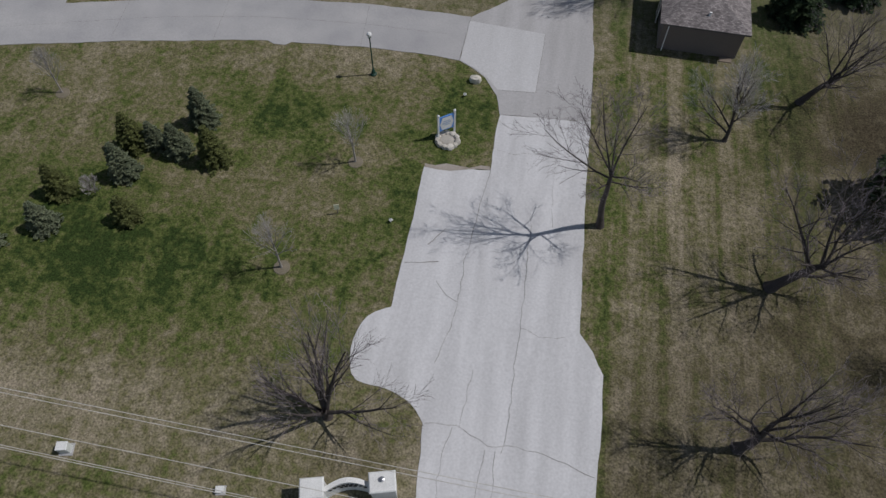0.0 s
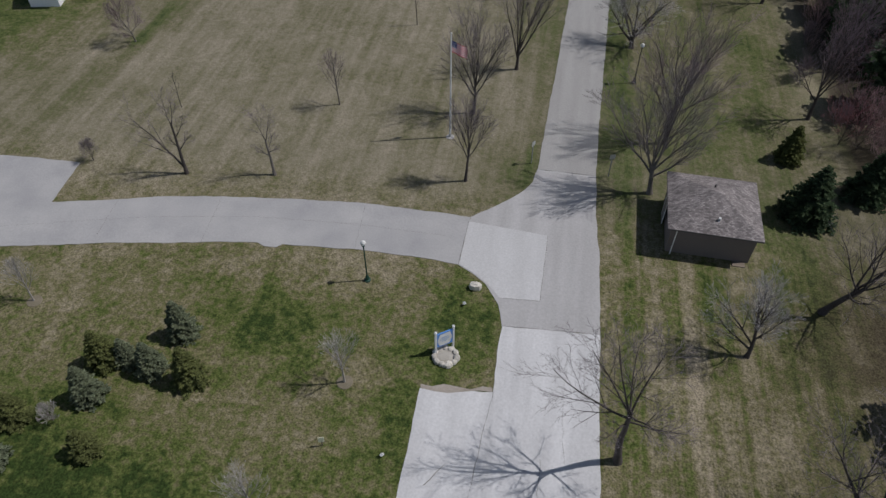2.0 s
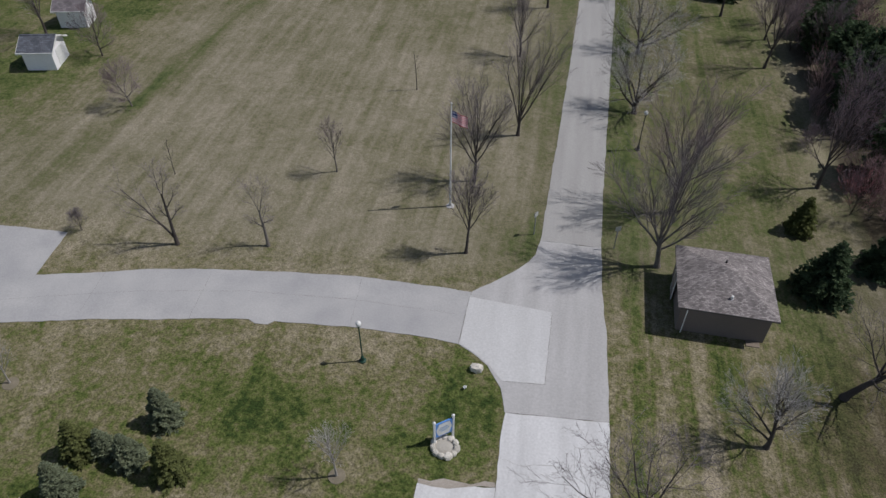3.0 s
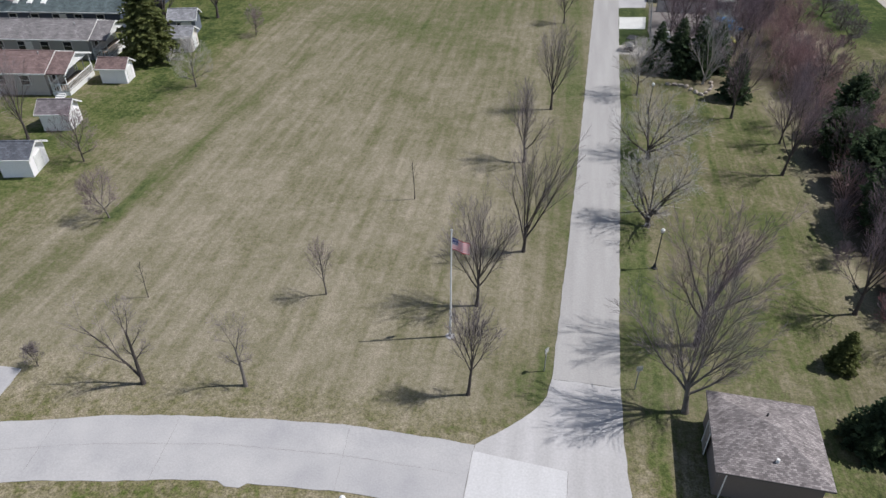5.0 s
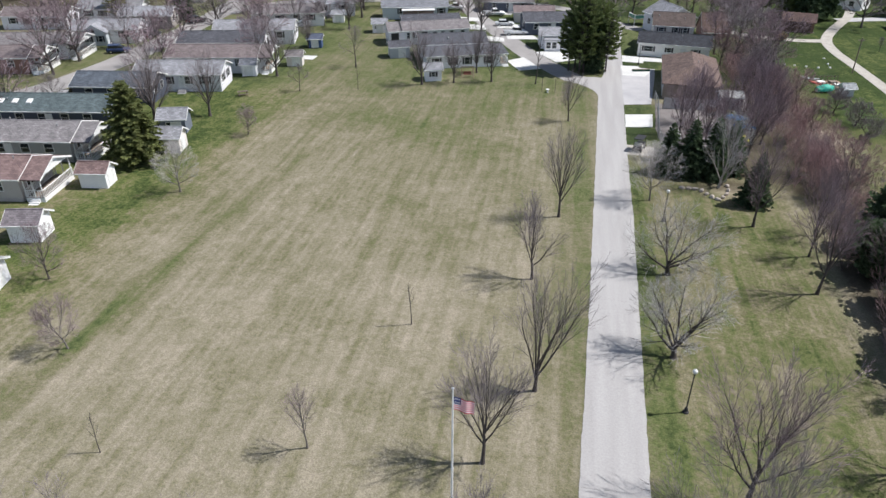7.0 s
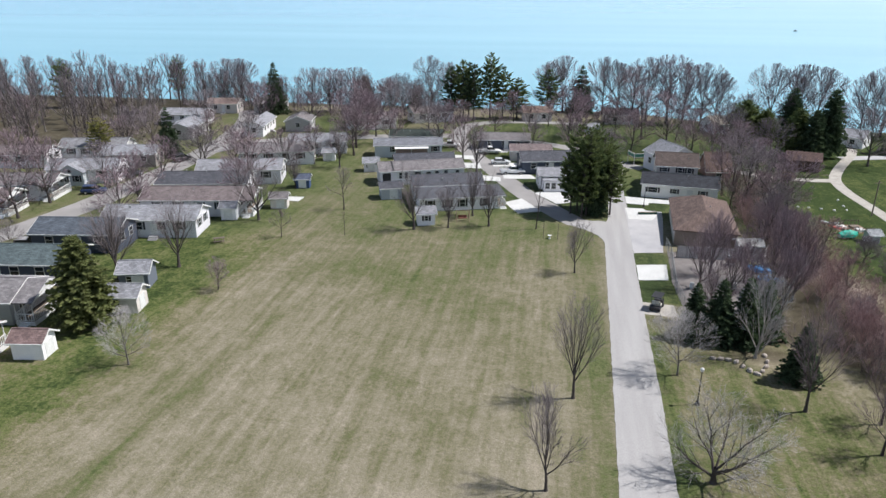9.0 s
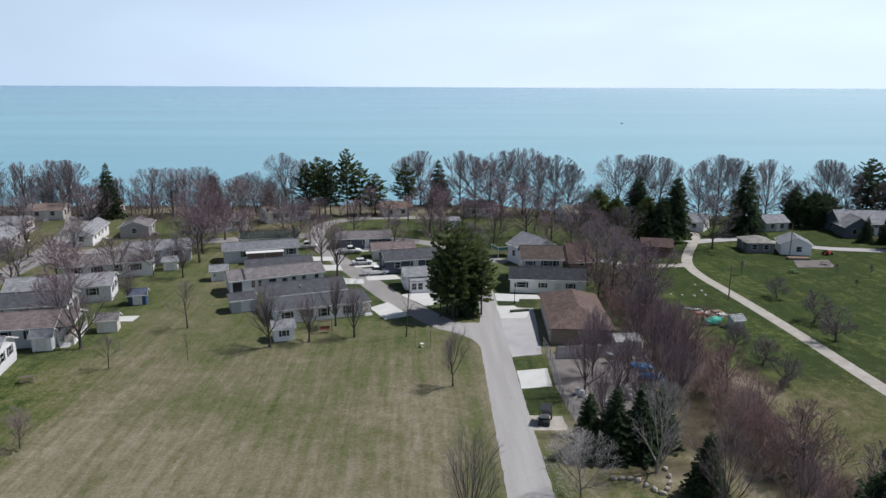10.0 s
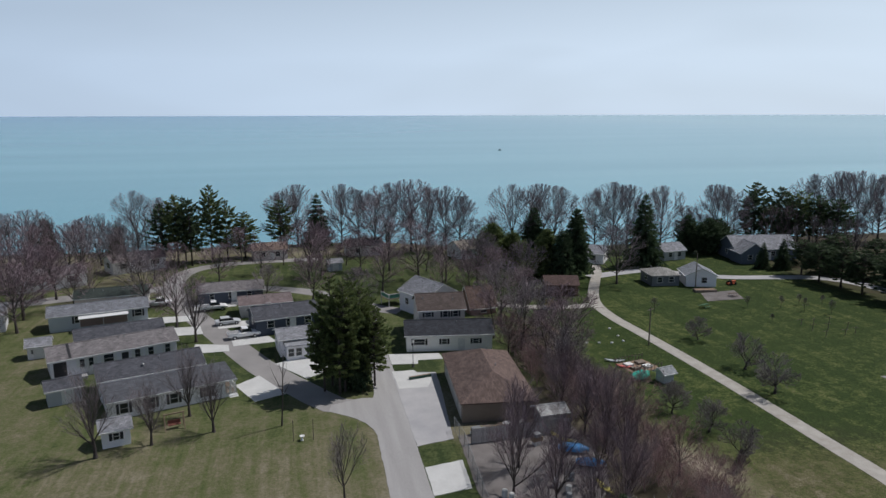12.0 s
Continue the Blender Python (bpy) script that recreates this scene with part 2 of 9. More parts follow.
def lake_material():
    m, nt, n, l, b = nodes_of("lake_water")
    geo = n.new("ShaderNodeNewGeometry")
    mp = n.new("ShaderNodeMapping")
    mp.inputs["Scale"].default_value = (0.0012, 0.006, 1)
    t = n.new("ShaderNodeTexNoise")
    t.inputs["Scale"].default_value, t.inputs["Detail"].default_value = 1.0, 5.0
    r = n.new("ShaderNodeValToRGB")
    e = r.color_ramp.elements
    e[0].position, e[0].color = 0.3, (0.112, 0.318, 0.395, 1)
    e[1].position, e[1].color = 0.7, (0.150, 0.385, 0.455, 1)
    l.new(geo.outputs["Position"], mp.inputs["Vector"])
    l.new(mp.outputs["Vector"], t.inputs["Vector"])
    l.new(t.outputs["Fac"], r.inputs["Fac"])
    # base colour blends to a stronger blue far out
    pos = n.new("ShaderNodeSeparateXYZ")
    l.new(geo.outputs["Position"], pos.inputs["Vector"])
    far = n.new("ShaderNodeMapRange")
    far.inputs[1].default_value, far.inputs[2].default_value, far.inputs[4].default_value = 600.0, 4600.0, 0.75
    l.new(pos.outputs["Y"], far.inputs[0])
    far_blue = n.new("ShaderNodeMix")
    far_blue.data_type = "RGBA"
    far_blue.inputs[7].default_value = (0.095, 0.265, 0.455, 1)
    l.new(far.outputs[0], far_blue.inputs[0])
    l.new(r.outputs["Color"], far_blue.inputs[6])
    # paler base colour towards the east, painting in the sunward haze glare
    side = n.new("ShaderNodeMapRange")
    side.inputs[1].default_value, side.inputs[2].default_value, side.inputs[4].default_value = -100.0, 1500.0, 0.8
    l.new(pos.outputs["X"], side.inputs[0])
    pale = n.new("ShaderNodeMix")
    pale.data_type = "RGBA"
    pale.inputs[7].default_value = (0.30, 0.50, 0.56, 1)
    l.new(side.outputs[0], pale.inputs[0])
    l.new(far_blue.outputs[2], pale.inputs[6])
    l.new(pale.outputs[2], b.inputs["Base Color"])
    b.inputs["Roughness"].default_value = 0.22
    b.inputs["IOR"].default_value = 1.33
    b.inputs["Specular IOR Level"].default_value = 0.42
    wv = n.new("ShaderNodeTexNoise")
    wv.inputs["Scale"].default_value, wv.inputs["Detail"].default_value = 0.35, 4.0
    l.new(geo.outputs["Position"], wv.inputs["Vector"])
    bp = n.new("ShaderNodeBump")
    bp.inputs["Strength"].default_value, bp.inputs["Distance"].default_value = 0.5, 0.25
    l.new(wv.outputs["Fac"], bp.inputs["Height"])
    l.new(bp.outputs["Normal"], b.inputs["Normal"])
    return m


def glass_material():
    m, nt, n, l, b = nodes_of("window_glass")
    b.inputs["Base Color"].default_value = (0.02, 0.025, 0.03, 1)
    b.inputs["Roughness"].default_value = 0.06
    b.inputs["Specular IOR Level"].default_value = 0.6
    return m


TURF, LAKE, GLASS = grass_material(), lake_material(), glass_material()
SLAB = mat("bleached_concrete", (0.665, 0.66, 0.68), 0.9, (0.52, 0.515, 0.53), 1.0, 7.0, 0.1, per_object=0.04, spread=0.45, grain=0.10, stretch=(1.0, 0.12, 1.0))
SLAB_OLD = mat("weathered_slab_concrete", (0.575, 0.57, 0.585), 0.9, (0.50, 0.495, 0.505), 1.0, 7.0, 0.1, spread=0.45, grain=0.10, stretch=(1.0, 0.15, 1.0))
CONCRETE = mat("pale_concrete", (0.465, 0.455, 0.46), 0.9, (0.36, 0.355, 0.37), 0.33, 9.0, 0.1, per_object=0.05, spread=0.42, grain=0.10)
LANE = mat("worn_lane_concrete", (0.405, 0.395, 0.393), 0.9, (0.32, 0.31, 0.307), 0.9, 7.0, 0.1, spread=0.5, grain=0.10, stretch=(1.0, 0.06, 1.0))
STREET = mat("worn_grey_street", (0.325, 0.31, 0.305), 0.92, (0.24, 0.23, 0.226), 0.2, 9.0, 0.1, spread=0.45, grain=0.10)
LOT = mat("trampled_grey_gravel", (0.235, 0.215, 0.21), 0.95, (0.13, 0.117, 0.112), 0.45, 18.0, 0.5, grain=0.3)
CONCRETE_NEW = mat("fresh_concrete", (0.62, 0.62, 0.61), 0.9, (0.53, 0.53, 0.52), 0.5, 12.0, 0.15)
ASPHALT = mat("weathered_asphalt", (0.475, 0.465, 0.475), 0.92, (0.385, 0.375, 0.38), 1.0, 7.0, 0.15, grain=0.10, stretch=(1.0, 0.12, 1.0))
CRACK = mat("crack_filler", (0.15, 0.142, 0.135), 0.95, (0.28, 0.265, 0.25), 1.0, 12.0, 0)
GRAVEL = mat("gravel", (0.48, 0.455, 0.42), 0.95, (0.33, 0.305, 0.27), 0.8, 22.0, 0.5)
DIRT = mat("mulch_and_soil", (0.23, 0.16, 0.115), 0.95, (0.30, 0.22, 0.16), 2.0, 20.0, 0.5)
MULCH = mat("pale_wood_mulch", (0.24, 0.205, 0.155), 0.95, (0.17, 0.15, 0.11), 2.0, 20.0, 0.5)
STONE = mat("field_stone", (0.44, 0.38, 0.34), 0.9, (0.30, 0.27, 0.25), 2.0, 14.0, 0.5, per_object=0.25)
STONE_PALE = mat("pale_limestone", (0.62, 0.585, 0.53), 0.9, (0.45, 0.42, 0.38), 2.0, 14.0, 0.5, per_object=0.2)
CRUMBS = mat("crumbled_concrete", (0.42, 0.375, 0.34), 0.95, (0.30, 0.265, 0.23), 2.0, 14.0, 0.5)
BARK = mat("dark_bark", (0.058, 0.048, 0.045), 0.95, (0.098, 0.084, 0.079), 1.5, 18.0, 0.5)
BARK_GREY = mat("grey_bark", (0.20, 0.18, 0.165), 0.95, (0.12, 0.105, 0.095), 1.5, 18.0, 0.5)
BARK_PALE = mat("pale_bark", (0.40, 0.37, 0.34), 0.95, (0.24, 0.22, 0.20), 1.5, 18.0, 0.4)
TWIG = mat("brown_twigs", (0.245, 0.210, 0.218), 0.95, (0.165, 0.140, 0.148), 0.6, 9.0, 0, per_island=0.3)
TWIG_RED = mat("budding_reddish_twigs", (0.310, 0.235, 0.252), 0.95, (0.210, 0.160, 0.174), 0.5, 9.0, 0, per_island=0.3)
TWIG_HAZE = mat("weathered_mauve_twigs", (0.305, 0.258, 0.274), 0.95, (0.212, 0.178, 0.190), 0.6, 9.0, 0, per_island=0.3)
TWIG_BUD = mat("budding_mauve_twigs", (0.335, 0.250, 0.272), 0.95, (0.235, 0.176, 0.192), 0.5, 9.0, 0, per_island=0.3)
TWIG_THICKET = mat("reddish_brown_thicket_twigs", (0.395, 0.262, 0.262), 0.95, (0.280, 0.188, 0.188), 0.5, 9.0, 0, per_island=0.3)
TWIG_CRIMSON = mat("crimson_twigs", (0.30, 0.12, 0.135), 0.95, (0.20, 0.085, 0.095), 0.6, 9.0, 0, per_island=0.3)
TWIG_PALE = mat("pale_grey_twigs", (0.47, 0.445, 0.44), 0.95, (0.35, 0.33, 0.325), 0.6, 9.0, 0, per_island=0.3)
NEEDLE = mat("dark_green_needles", (0.098, 0.138, 0.070), 0.9, (0.062, 0.095, 0.052), 0.8, 7.0, 0, per_island=0.4)
NEEDLE_BLUE = mat("blue_green_needles", (0.255, 0.285, 0.185), 0.9, (0.150, 0.180, 0.118), 0.8, 7.0, 0, per_island=0.4)
NEEDLE_OLIVE = mat("olive_needles", (0.205, 0.225, 0.085), 0.9, (0.130, 0.150, 0.058), 0.8, 7.0, 0, per_island=0.4)
NEEDLE_GOLD = mat("yellowish_needles", (0.34, 0.32, 0.10), 0.9, (0.22, 0.22, 0.075), 0.8, 7.0, 0, per_island=0.4)
NEEDLE_PINE = mat("pine_needles", (0.195, 0.235, 0.088), 0.9, (0.11, 0.145, 0.06), 0.6, 7.0, 0, per_island=0.4)
WHITE = mat("white_paint", (0.82, 0.82, 0.82), 0.6, (0.68, 0.68, 0.67), 1.5, 20.0, 0)
TRIM_DARK = mat("dark_trim_paint", (0.035, 0.035, 0.04), 0.6, None, 2.0, 20.0, 0)
GREEN_METAL = mat("dark_green_painted_metal", (0.02, 0.07, 0.05), 0.45, None, 3.0, 30.0, 0)
METAL = mat("brushed_aluminium", (0.62, 0.63, 0.66), 0.35, None, 3.0, 40.0, 0, metal=0.8)
GALV = mat("galvanised_steel", (0.36, 0.37, 0.38), 0.5, None, 3.0, 30.0, 0, metal=0.5)
WOOD = mat("weathered_wood", (0.25, 0.205, 0.165), 0.9, (0.16, 0.13, 0.11), 2.0, 16.0, 0.4)
WIRE = mat("overhead_cable", (0.60, 0.575, 0.54), 0.7, None, 1.0, 5.0, 0)
RUBBER = mat("tyre_rubber", (0.02, 0.02, 0.02), 0.85, None, 3.0, 30.0, 0)
RED = mat("red_cloth", (0.60, 0.06, 0.085), 0.85, None, 3.0, 20.0, 0)
NAVY = mat("navy_cloth", (0.03, 0.045, 0.16), 0.85, None, 3.0, 20.0, 0)
TARP_BLUE = mat("blue_tarpaulin", (0.05, 0.26, 0.62), 0.5, (0.10, 0.36, 0.72), 1.0, 6.0, 0.4)
TARP_GREEN = mat("green_tarpaulin", (0.03, 0.34, 0.26), 0.5, (0.05, 0.45, 0.34), 1.0, 6.0, 0.4)
RUST = mat("dull_rust_paint", (0.23, 0.09, 0.07), 0.8, None, 2.0, 10.0, 0)
YELLOW = mat("yellow_plastic", (0.62, 0.56, 0.14), 0.5, None, 2.0, 10.0, 0)
LOGWOOD = mat("cut_logs", (0.36, 0.27, 0.19), 0.95, (0.22, 0.16, 0.12), 2.0, 12.0, 0.4)
FENCE = mat("grey_fence_boards", (0.54, 0.515, 0.51), 0.9, (0.40, 0.38, 0.375), 1.5, 14.0, 0.3, per_object=0.15)
BLUE_SIGN = mat("blue_sign_face", (0.14, 0.34, 0.80), 0.5, None, 3.0, 20.0, 0)


def leafy(m, share=0.4):
    """Lets part of the light pass through needles and twigs' sprays."""
    nt = m.node_tree
    n, l = nt.nodes, nt.links
    b, out = n["Principled BSDF"], n["Material Output"]
    t = n.new("ShaderNodeBsdfTranslucent")
    k = n.new("ShaderNodeMixShader")
    k.inputs[0].default_value = share
    l.new(b.inputs["Base Color"].links[0].from_socket, t.inputs["Color"])
    l.new(b.outputs[0], k.inputs[1])
    l.new(t.outputs[0], k.inputs[2])
    l.new(k.outputs[0], out.inputs["Surface"])


BED_LINER = mat("grey_bed_liner", (0.34, 0.34, 0.35), 0.8, (0.26, 0.26, 0.27), 2.0, 20.0, 0)
CLOTH_RED = mat("red_flag_cloth", (0.68, 0.07, 0.11), 0.85, None, 3.0, 20.0, 0)
CLOTH_WHITE = mat("white_flag_cloth", (0.90, 0.89, 0.90), 0.85, None, 3.0, 20.0, 0)
for m_ in (CLOTH_RED, CLOTH_WHITE, NEEDLE, NEEDLE_BLUE, NEEDLE_OLIVE, NEEDLE_GOLD, NEEDLE_PINE):
    leafy(m_)
_mats = {}


def siding(rgb):
    key = ("siding", rgb)
    if key not in _mats:
        _mats[key] = striped("lap_siding", rgb, 0.2, 0.14)
    return _mats[key]


def roofing(rgb):
    key = ("roof", rgb)
    if key not in _mats:
        _mats[key] = shingle("roof_shingles", rgb, tuple(c * 0.62 for c in rgb))
    return _mats[key]


def paint(rgb, rough=0.45):
    key = ("paint", rgb, rough)
    if key not in _mats:
        _mats[key] = mat("painted_surface", rgb, rough, tuple(c * 0.9 for c in rgb), 1.0, 14.0, 0)
    return _mats[key]

# ---- building helpers ----
def gz(y, x=0.0):
    """Height of the land."""
    edge = shore(x)
    if y <= edge:
        return -FALL * y
    f = min(1.0, (y - edge) / 22.0)
    return -FALL * edge - 9.5 * (f * f * (3 - 2 * f))


SHORE = 282.0


def shore(x):
    """Where the bank begins to fall: nearer on the east side."""
    f = min(1.0, max(0.0, (x - 8.0) / 55.0))
    return SHORE - 24.0 * f * f * (3 - 2 * f)


class Geo:
    """Vertices and faces of one mesh."""

    def __init__(self):
        self.v, self.f = [], []

    def poly(self, pts):
        k = len(self.v)
        self.v.extend(tuple(p) for p in pts)
        self.f.append(tuple(range(k, k + len(pts))))
        return self

    def box(self, x0, x1, y0, y1, z0, z1, m=None, c=0.0):
        """A box; c cuts its upper edges back."""
        k = len(self.v)
        pts = [(x0, y0, z0), (x1, y0, z0), (x1, y1, z0), (x0, y1, z0)]
        if c:
            pts += [(x0, y0, z1 - c), (x1, y0, z1 - c), (x1, y1, z1 - c), (x0, y1, z1 - c)]
            pts += [(x0 + c, y0 + c, z1), (x1 - c, y0 + c, z1), (x1 - c, y1 - c, z1), (x0 + c, y1 - c, z1)]
        else:
            pts += [(x0, y0, z1), (x1, y0, z1), (x1, y1, z1), (x0, y1, z1)]
        self.v.extend(tuple(m @ Vector(p)) if m else p for p in pts)
        rows = 2 if c else 1
        self.f.append((k + 3, k + 2, k + 1, k))
        for r in range(rows):
            a = k + 4 * r
            for i in range(4):
                j = (i + 1) % 4
                self.f.append((a + i, a + j, a + 4 + j, a + 4 + i))
        a = k + 4 * rows
        self.f.append((a, a + 1, a + 2, a + 3))
        return self

    def tube(self, p0, p1, r0, r1=None, n=8, cap=True):
        r1 = r0 if r1 is None else r1
        p0, p1 = Vector(p0), Vector(p1)
        d = (p1 - p0).normalized()
        u = d.orthogonal().normalized()
        w = d.cross(u)
        k = len(self.v)
        for p, r in ((p0, r0), (p1, r1)):
            for i in range(n):
                a = 2 * math.pi * i / n
                self.v.append(tuple(p + (u * math.cos(a) + w * math.sin(a)) * r))
        for i in range(n):
            j = (i + 1) % n
            self.f.append((k + i, k + j, k + n + j, k + n + i))
        if cap:
            self.f.append(tuple(k + i for i in reversed(range(n))))
            self.f.append(tuple(k + n + i for i in range(n)))
        return self

    def lathe(self, rows, n=12, at=(0, 0, 0)):
        """Rings of (radius, height) about the z axis, closed at both ends."""
        k = len(self.v)
        for r, z in rows:
            for i in range(n):
                a = 2 * math.pi * i / n
                self.v.append((at[0] + r * math.cos(a), at[1] + r * math.sin(a), at[2] + z))
        for q in range(len(rows) - 1):
            for i in range(n):
                j = (i + 1) % n
                self.f.append((k + q * n + i, k + q * n + j, k + (q + 1) * n + j, k + (q + 1) * n + i))
        self.f.append(tuple(k + i for i in reversed(range(n))))
        self.f.append(tuple(k + (len(rows) - 1) * n + i for i in range(n)))
        return self

    def rock(self, c, sx, sy, sz, rng, n=9):
        """A rough stone."""
        k = len(self.v)
        rings = ((0.80, -0.5), (1.0, -0.05), (0.82, 0.36), (0.40, 0.5))
        for r, z in rings:
            for i in range(n):
                a = 2 * math.pi * i / n
                q = r * rng.uniform(0.82, 1.1)
                self.v.append((c[0] + sx * q * math.cos(a), c[1] + sy * q * math.sin(a), c[2] + sz * (z + rng.uniform(-0.06, 0.06))))
        for q in range(3):
            for i in range(n):
                j = (i + 1) % n
                self.f.append((k + q * n + i, k + q * n + j, k + (q + 1) * n + j, k + (q + 1) * n + i))
        self.f.append(tuple(k + i for i in reversed(range(n))))
        self.f.append(tuple(k + 3 * n + i for i in range(n)))
        return self

    def mesh(self, name, material, smooth=False):
        me = bpy.data.meshes.new(name)
        me.from_pydata(self.v, [], self.f)
        me.materials.append(material)
        if smooth:
            me.polygons.foreach_set("use_smooth", [True] * len(me.polygons))
        me.update()
        return me


def part(name, geo, material, parent, label="", at=None, smooth=False):
    """One mesh object under a thing or part. geo: a Geo, or a mesh to share."""
    me = geo if isinstance(geo, bpy.types.Mesh) else geo.mesh(name, material, smooth)
    ob = new(name, me)
    ob.parent = parent
    if at is not None:
        ob.matrix_basis = at
    return tagged(ob, label) if label else ob


def thing(name, label, category, at, group="", kind=""):
    ob = new(name)
    ob.empty_display_size = 0.3
    ob.matrix_basis = at
    return tagged(ob, label, category, group, kind)


def ground_at(x, y, turn=0, dz=0.0):
    return pose(x, y, gz(y, x) + dz, 0, 0, turn)


def smooth_line(pts, step=1.0):
    """Points every step or so along a soft curve through pts."""
    out = []
    p = [Vector(q) for q in pts]
    for i in range(len(p) - 1):
        a, b_, c, d = p[max(i - 1, 0)], p[i], p[i + 1], p[min(i + 2, len(p) - 1)]
        n = max(1, int((c - b_).length / step))
        for k in range(n):
            t = k / n
            out.append(0.5 * ((2 * b_) + (c - a) * t + (2 * a - 5 * b_ + 4 * c - d) * t * t + (3 * b_ - a - 3 * c + d) * t ** 3))
    return out + [p[-1]]


# ---- ground ----
def inside(x, y, poly):
    hit = np.zeros(x.shape, bool)
    j = len(poly) - 1
    for i in range(len(poly)):
        (xi, yi), (xj, yj) = poly[i], poly[j]
        with np.errstate(divide="ignore", invalid="ignore"):
            hit ^= ((yi > y) != (yj > y)) & (x < (xj - xi) * (y - yi) / (yj - yi + 1e-9) + xi)
        j = i
    return hit


def soft_box(x, y, x0, x1, y0, y1, s=3.0):
    f = lambda a: 1 / (1 + np.exp(-np.clip(a, -40, 40)))
    return f((x - x0) / s * 2) * f((x1 - x) / s * 2) * f((y - y0) / s * 2) * f((y1 - y) / s * 2)


def blob(x, y, cx, cy, rx, ry, turn=0.0):
    c, s = math.cos(radians(turn)), math.sin(radians(turn))
    u, v = (x - cx) * c + (y - cy) * s, -(x - cx) * s + (y - cy) * c
    return np.exp(-((u / rx) ** 2 + (v / ry) ** 2))


def build_ground():
    xs = np.concatenate([np.linspace(-4900, -240, 12)[:-1], np.linspace(-240, 180, 281), np.linspace(180, 4900, 12)[1:]])
    ys = np.concatenate([np.linspace(-2500, -60, 9)[:-1], np.linspace(-60, 316, 252)])
    X, Y = np.meshgrid(xs, ys)
    e = np.clip((X - 8.0) / 55.0, 0, 1)
    E = SHORE - 24.0 * e * e * (3 - 2 * e)
    f = np.clip((Y - E) / 22.0, 0, 1)
    Z = np.where(Y > E, -FALL * E - 9.5 * (f * f * (3 - 2 * f)), -FALL * Y)
    Z = np.where(Y < -60, 0.84, Z)
    green = 0.40 + 0 * X
    # the open field, dry in the middle
    green -= 0.10 * soft_box(X, Y, -46, -3, 47, 140, 6)
    green += 0.20 * soft_box(X, Y, -2.8, 0.6, 50, 150, 1.0) + 0.26 * blob(X, Y, -2.6, 49.5, 2.2, 4.5)
    green += 0.22 * soft_box(X, Y, -80, -51, 60, 260, 5)
    for c in ((-44.0, 62), (-42, 82), (-39.6, 102)):
        green += 0.36 * blob(X, Y, c[0], c[1], 1.0, 12, -7)
    green += 0.12 * soft_box(X, Y, -64, -53, 62, 128, 3) + 0.20 * blob(X, Y, -55.0, 92, 4.0, 10, -8) + 0.20 * blob(X, Y, -53.5, 117, 3.0, 10, -12) - 0.10 * blob(X, Y, -48.5, 88, 2.2, 14, -8)
    green += 0.16 * blob(X, Y, -16, 118, 18, 5, -25) + 0.09 * soft_box(X, Y, -40, -2, 84, 150, 8)
    green += 0.10 * soft_box(X, Y, -60, 2, 146, 200, 4) + 0.14 * soft_box(X, Y, -48, -1, 126, 150, 7)
    # turf by the entrance
    green += 0.17 * soft_box(X, Y, -60, -6, 13, 40, 4) - 0.16 * soft_box(X, Y, -22, -9, 36, 42, 2) - 0.14 * blob(X, Y, -14, 26, 3.5, 3.0, 30) - 0.12 * blob(X, Y, -33, 34, 6, 3)
    green += 0.60 * blob(X, Y, -4.2, 35, 2.8, 5.0)
    green += 0.35 * blob(X, Y, -17, 33, 5, 2.6, 10) + 0.35 * blob(X, Y, -7.4, 25.5, 1.1, 4.0)
    green += 0.22 * blob(X, Y, -24, 20, 9, 5) + 0.32 * blob(X, Y, -21, 5.2, 2.6, 0.9)
    green -= 0.20 * blob(X, Y, -20, 10.0, 16, 2.6)
    green += 0.16 * soft_box(X, Y, -60, -8, 13, 23, 3)
    green -= 0.02 * soft_box(X, Y, 6.4, 40, -5, 30, 3) - 0.10 * soft_box(X, Y, 16, 40, 34, 44, 3)
    green += 0.14 * soft_box(X, Y, 4.0, 6.2, 16, 50, 0.6) + 0.26 * soft_box(X, Y, 4.0, 6.4, 50, 140, 0.8)
    # east lawn: its own green, raised further to darken it for tree shade
    green += 0.23 * soft_box(X, Y, 5, 24, 58, 110, 4) + 0.14 * soft_box(X, Y, 5, 24, 44, 58, 3) + 0.5 * blob(X, Y, 17.4, 75.4, 1.6, 0.7)
    green += 0.34 * blob(X, Y, 12.0, 40.5, 1.2, 2.2)
    # lawns by the lake road
    green += 0.66 * soft_box(X, Y, 36, 130, 128, 262, 6) + 0.30 * soft_box(X, Y, 34, 120, 90, 128, 8) - 0.10 * blob(X, Y, 44, 128, 12, 10)
    green += 0.46 * soft_box(X, Y, -40, 36, 158, 262, 6)
    green += 0.50 * soft_box(X, Y, 5.5, 10.8, 122, 142, 0.6) + 0.4 * soft_box(X, Y, 6.5, 14, 165, 169, 0.6)
    green += 0.25 * soft_box(X, Y, -130, -60, 120, 260, 6)
    litter_and_shade = 0.0 * X
    litter_and_shade += 0.95 * inside(X, Y, [(24.5, 56), (24.5, 72), (25, 88), (27, 104), (24, 112), (12, 114), (11, 128), (25, 140), (26, 170), (30, 184), (38, 172), (36, 150), (35, 134), (35, 122), (34, 112), (36, 96), (36, 60), (30, 50)])
    litter_and_shade += 0.8 * blob(X, Y, 17.5, 110, 6, 2.6) + 0.7 * blob(X, Y, 28, 186, 9, 8)
    litter_and_shade += 0.95 * soft_box(X, Y, -280, -112, 176, 290, 8) + 0.65 * blob(X, Y, -6, 9.5, 2.6, 2.0)
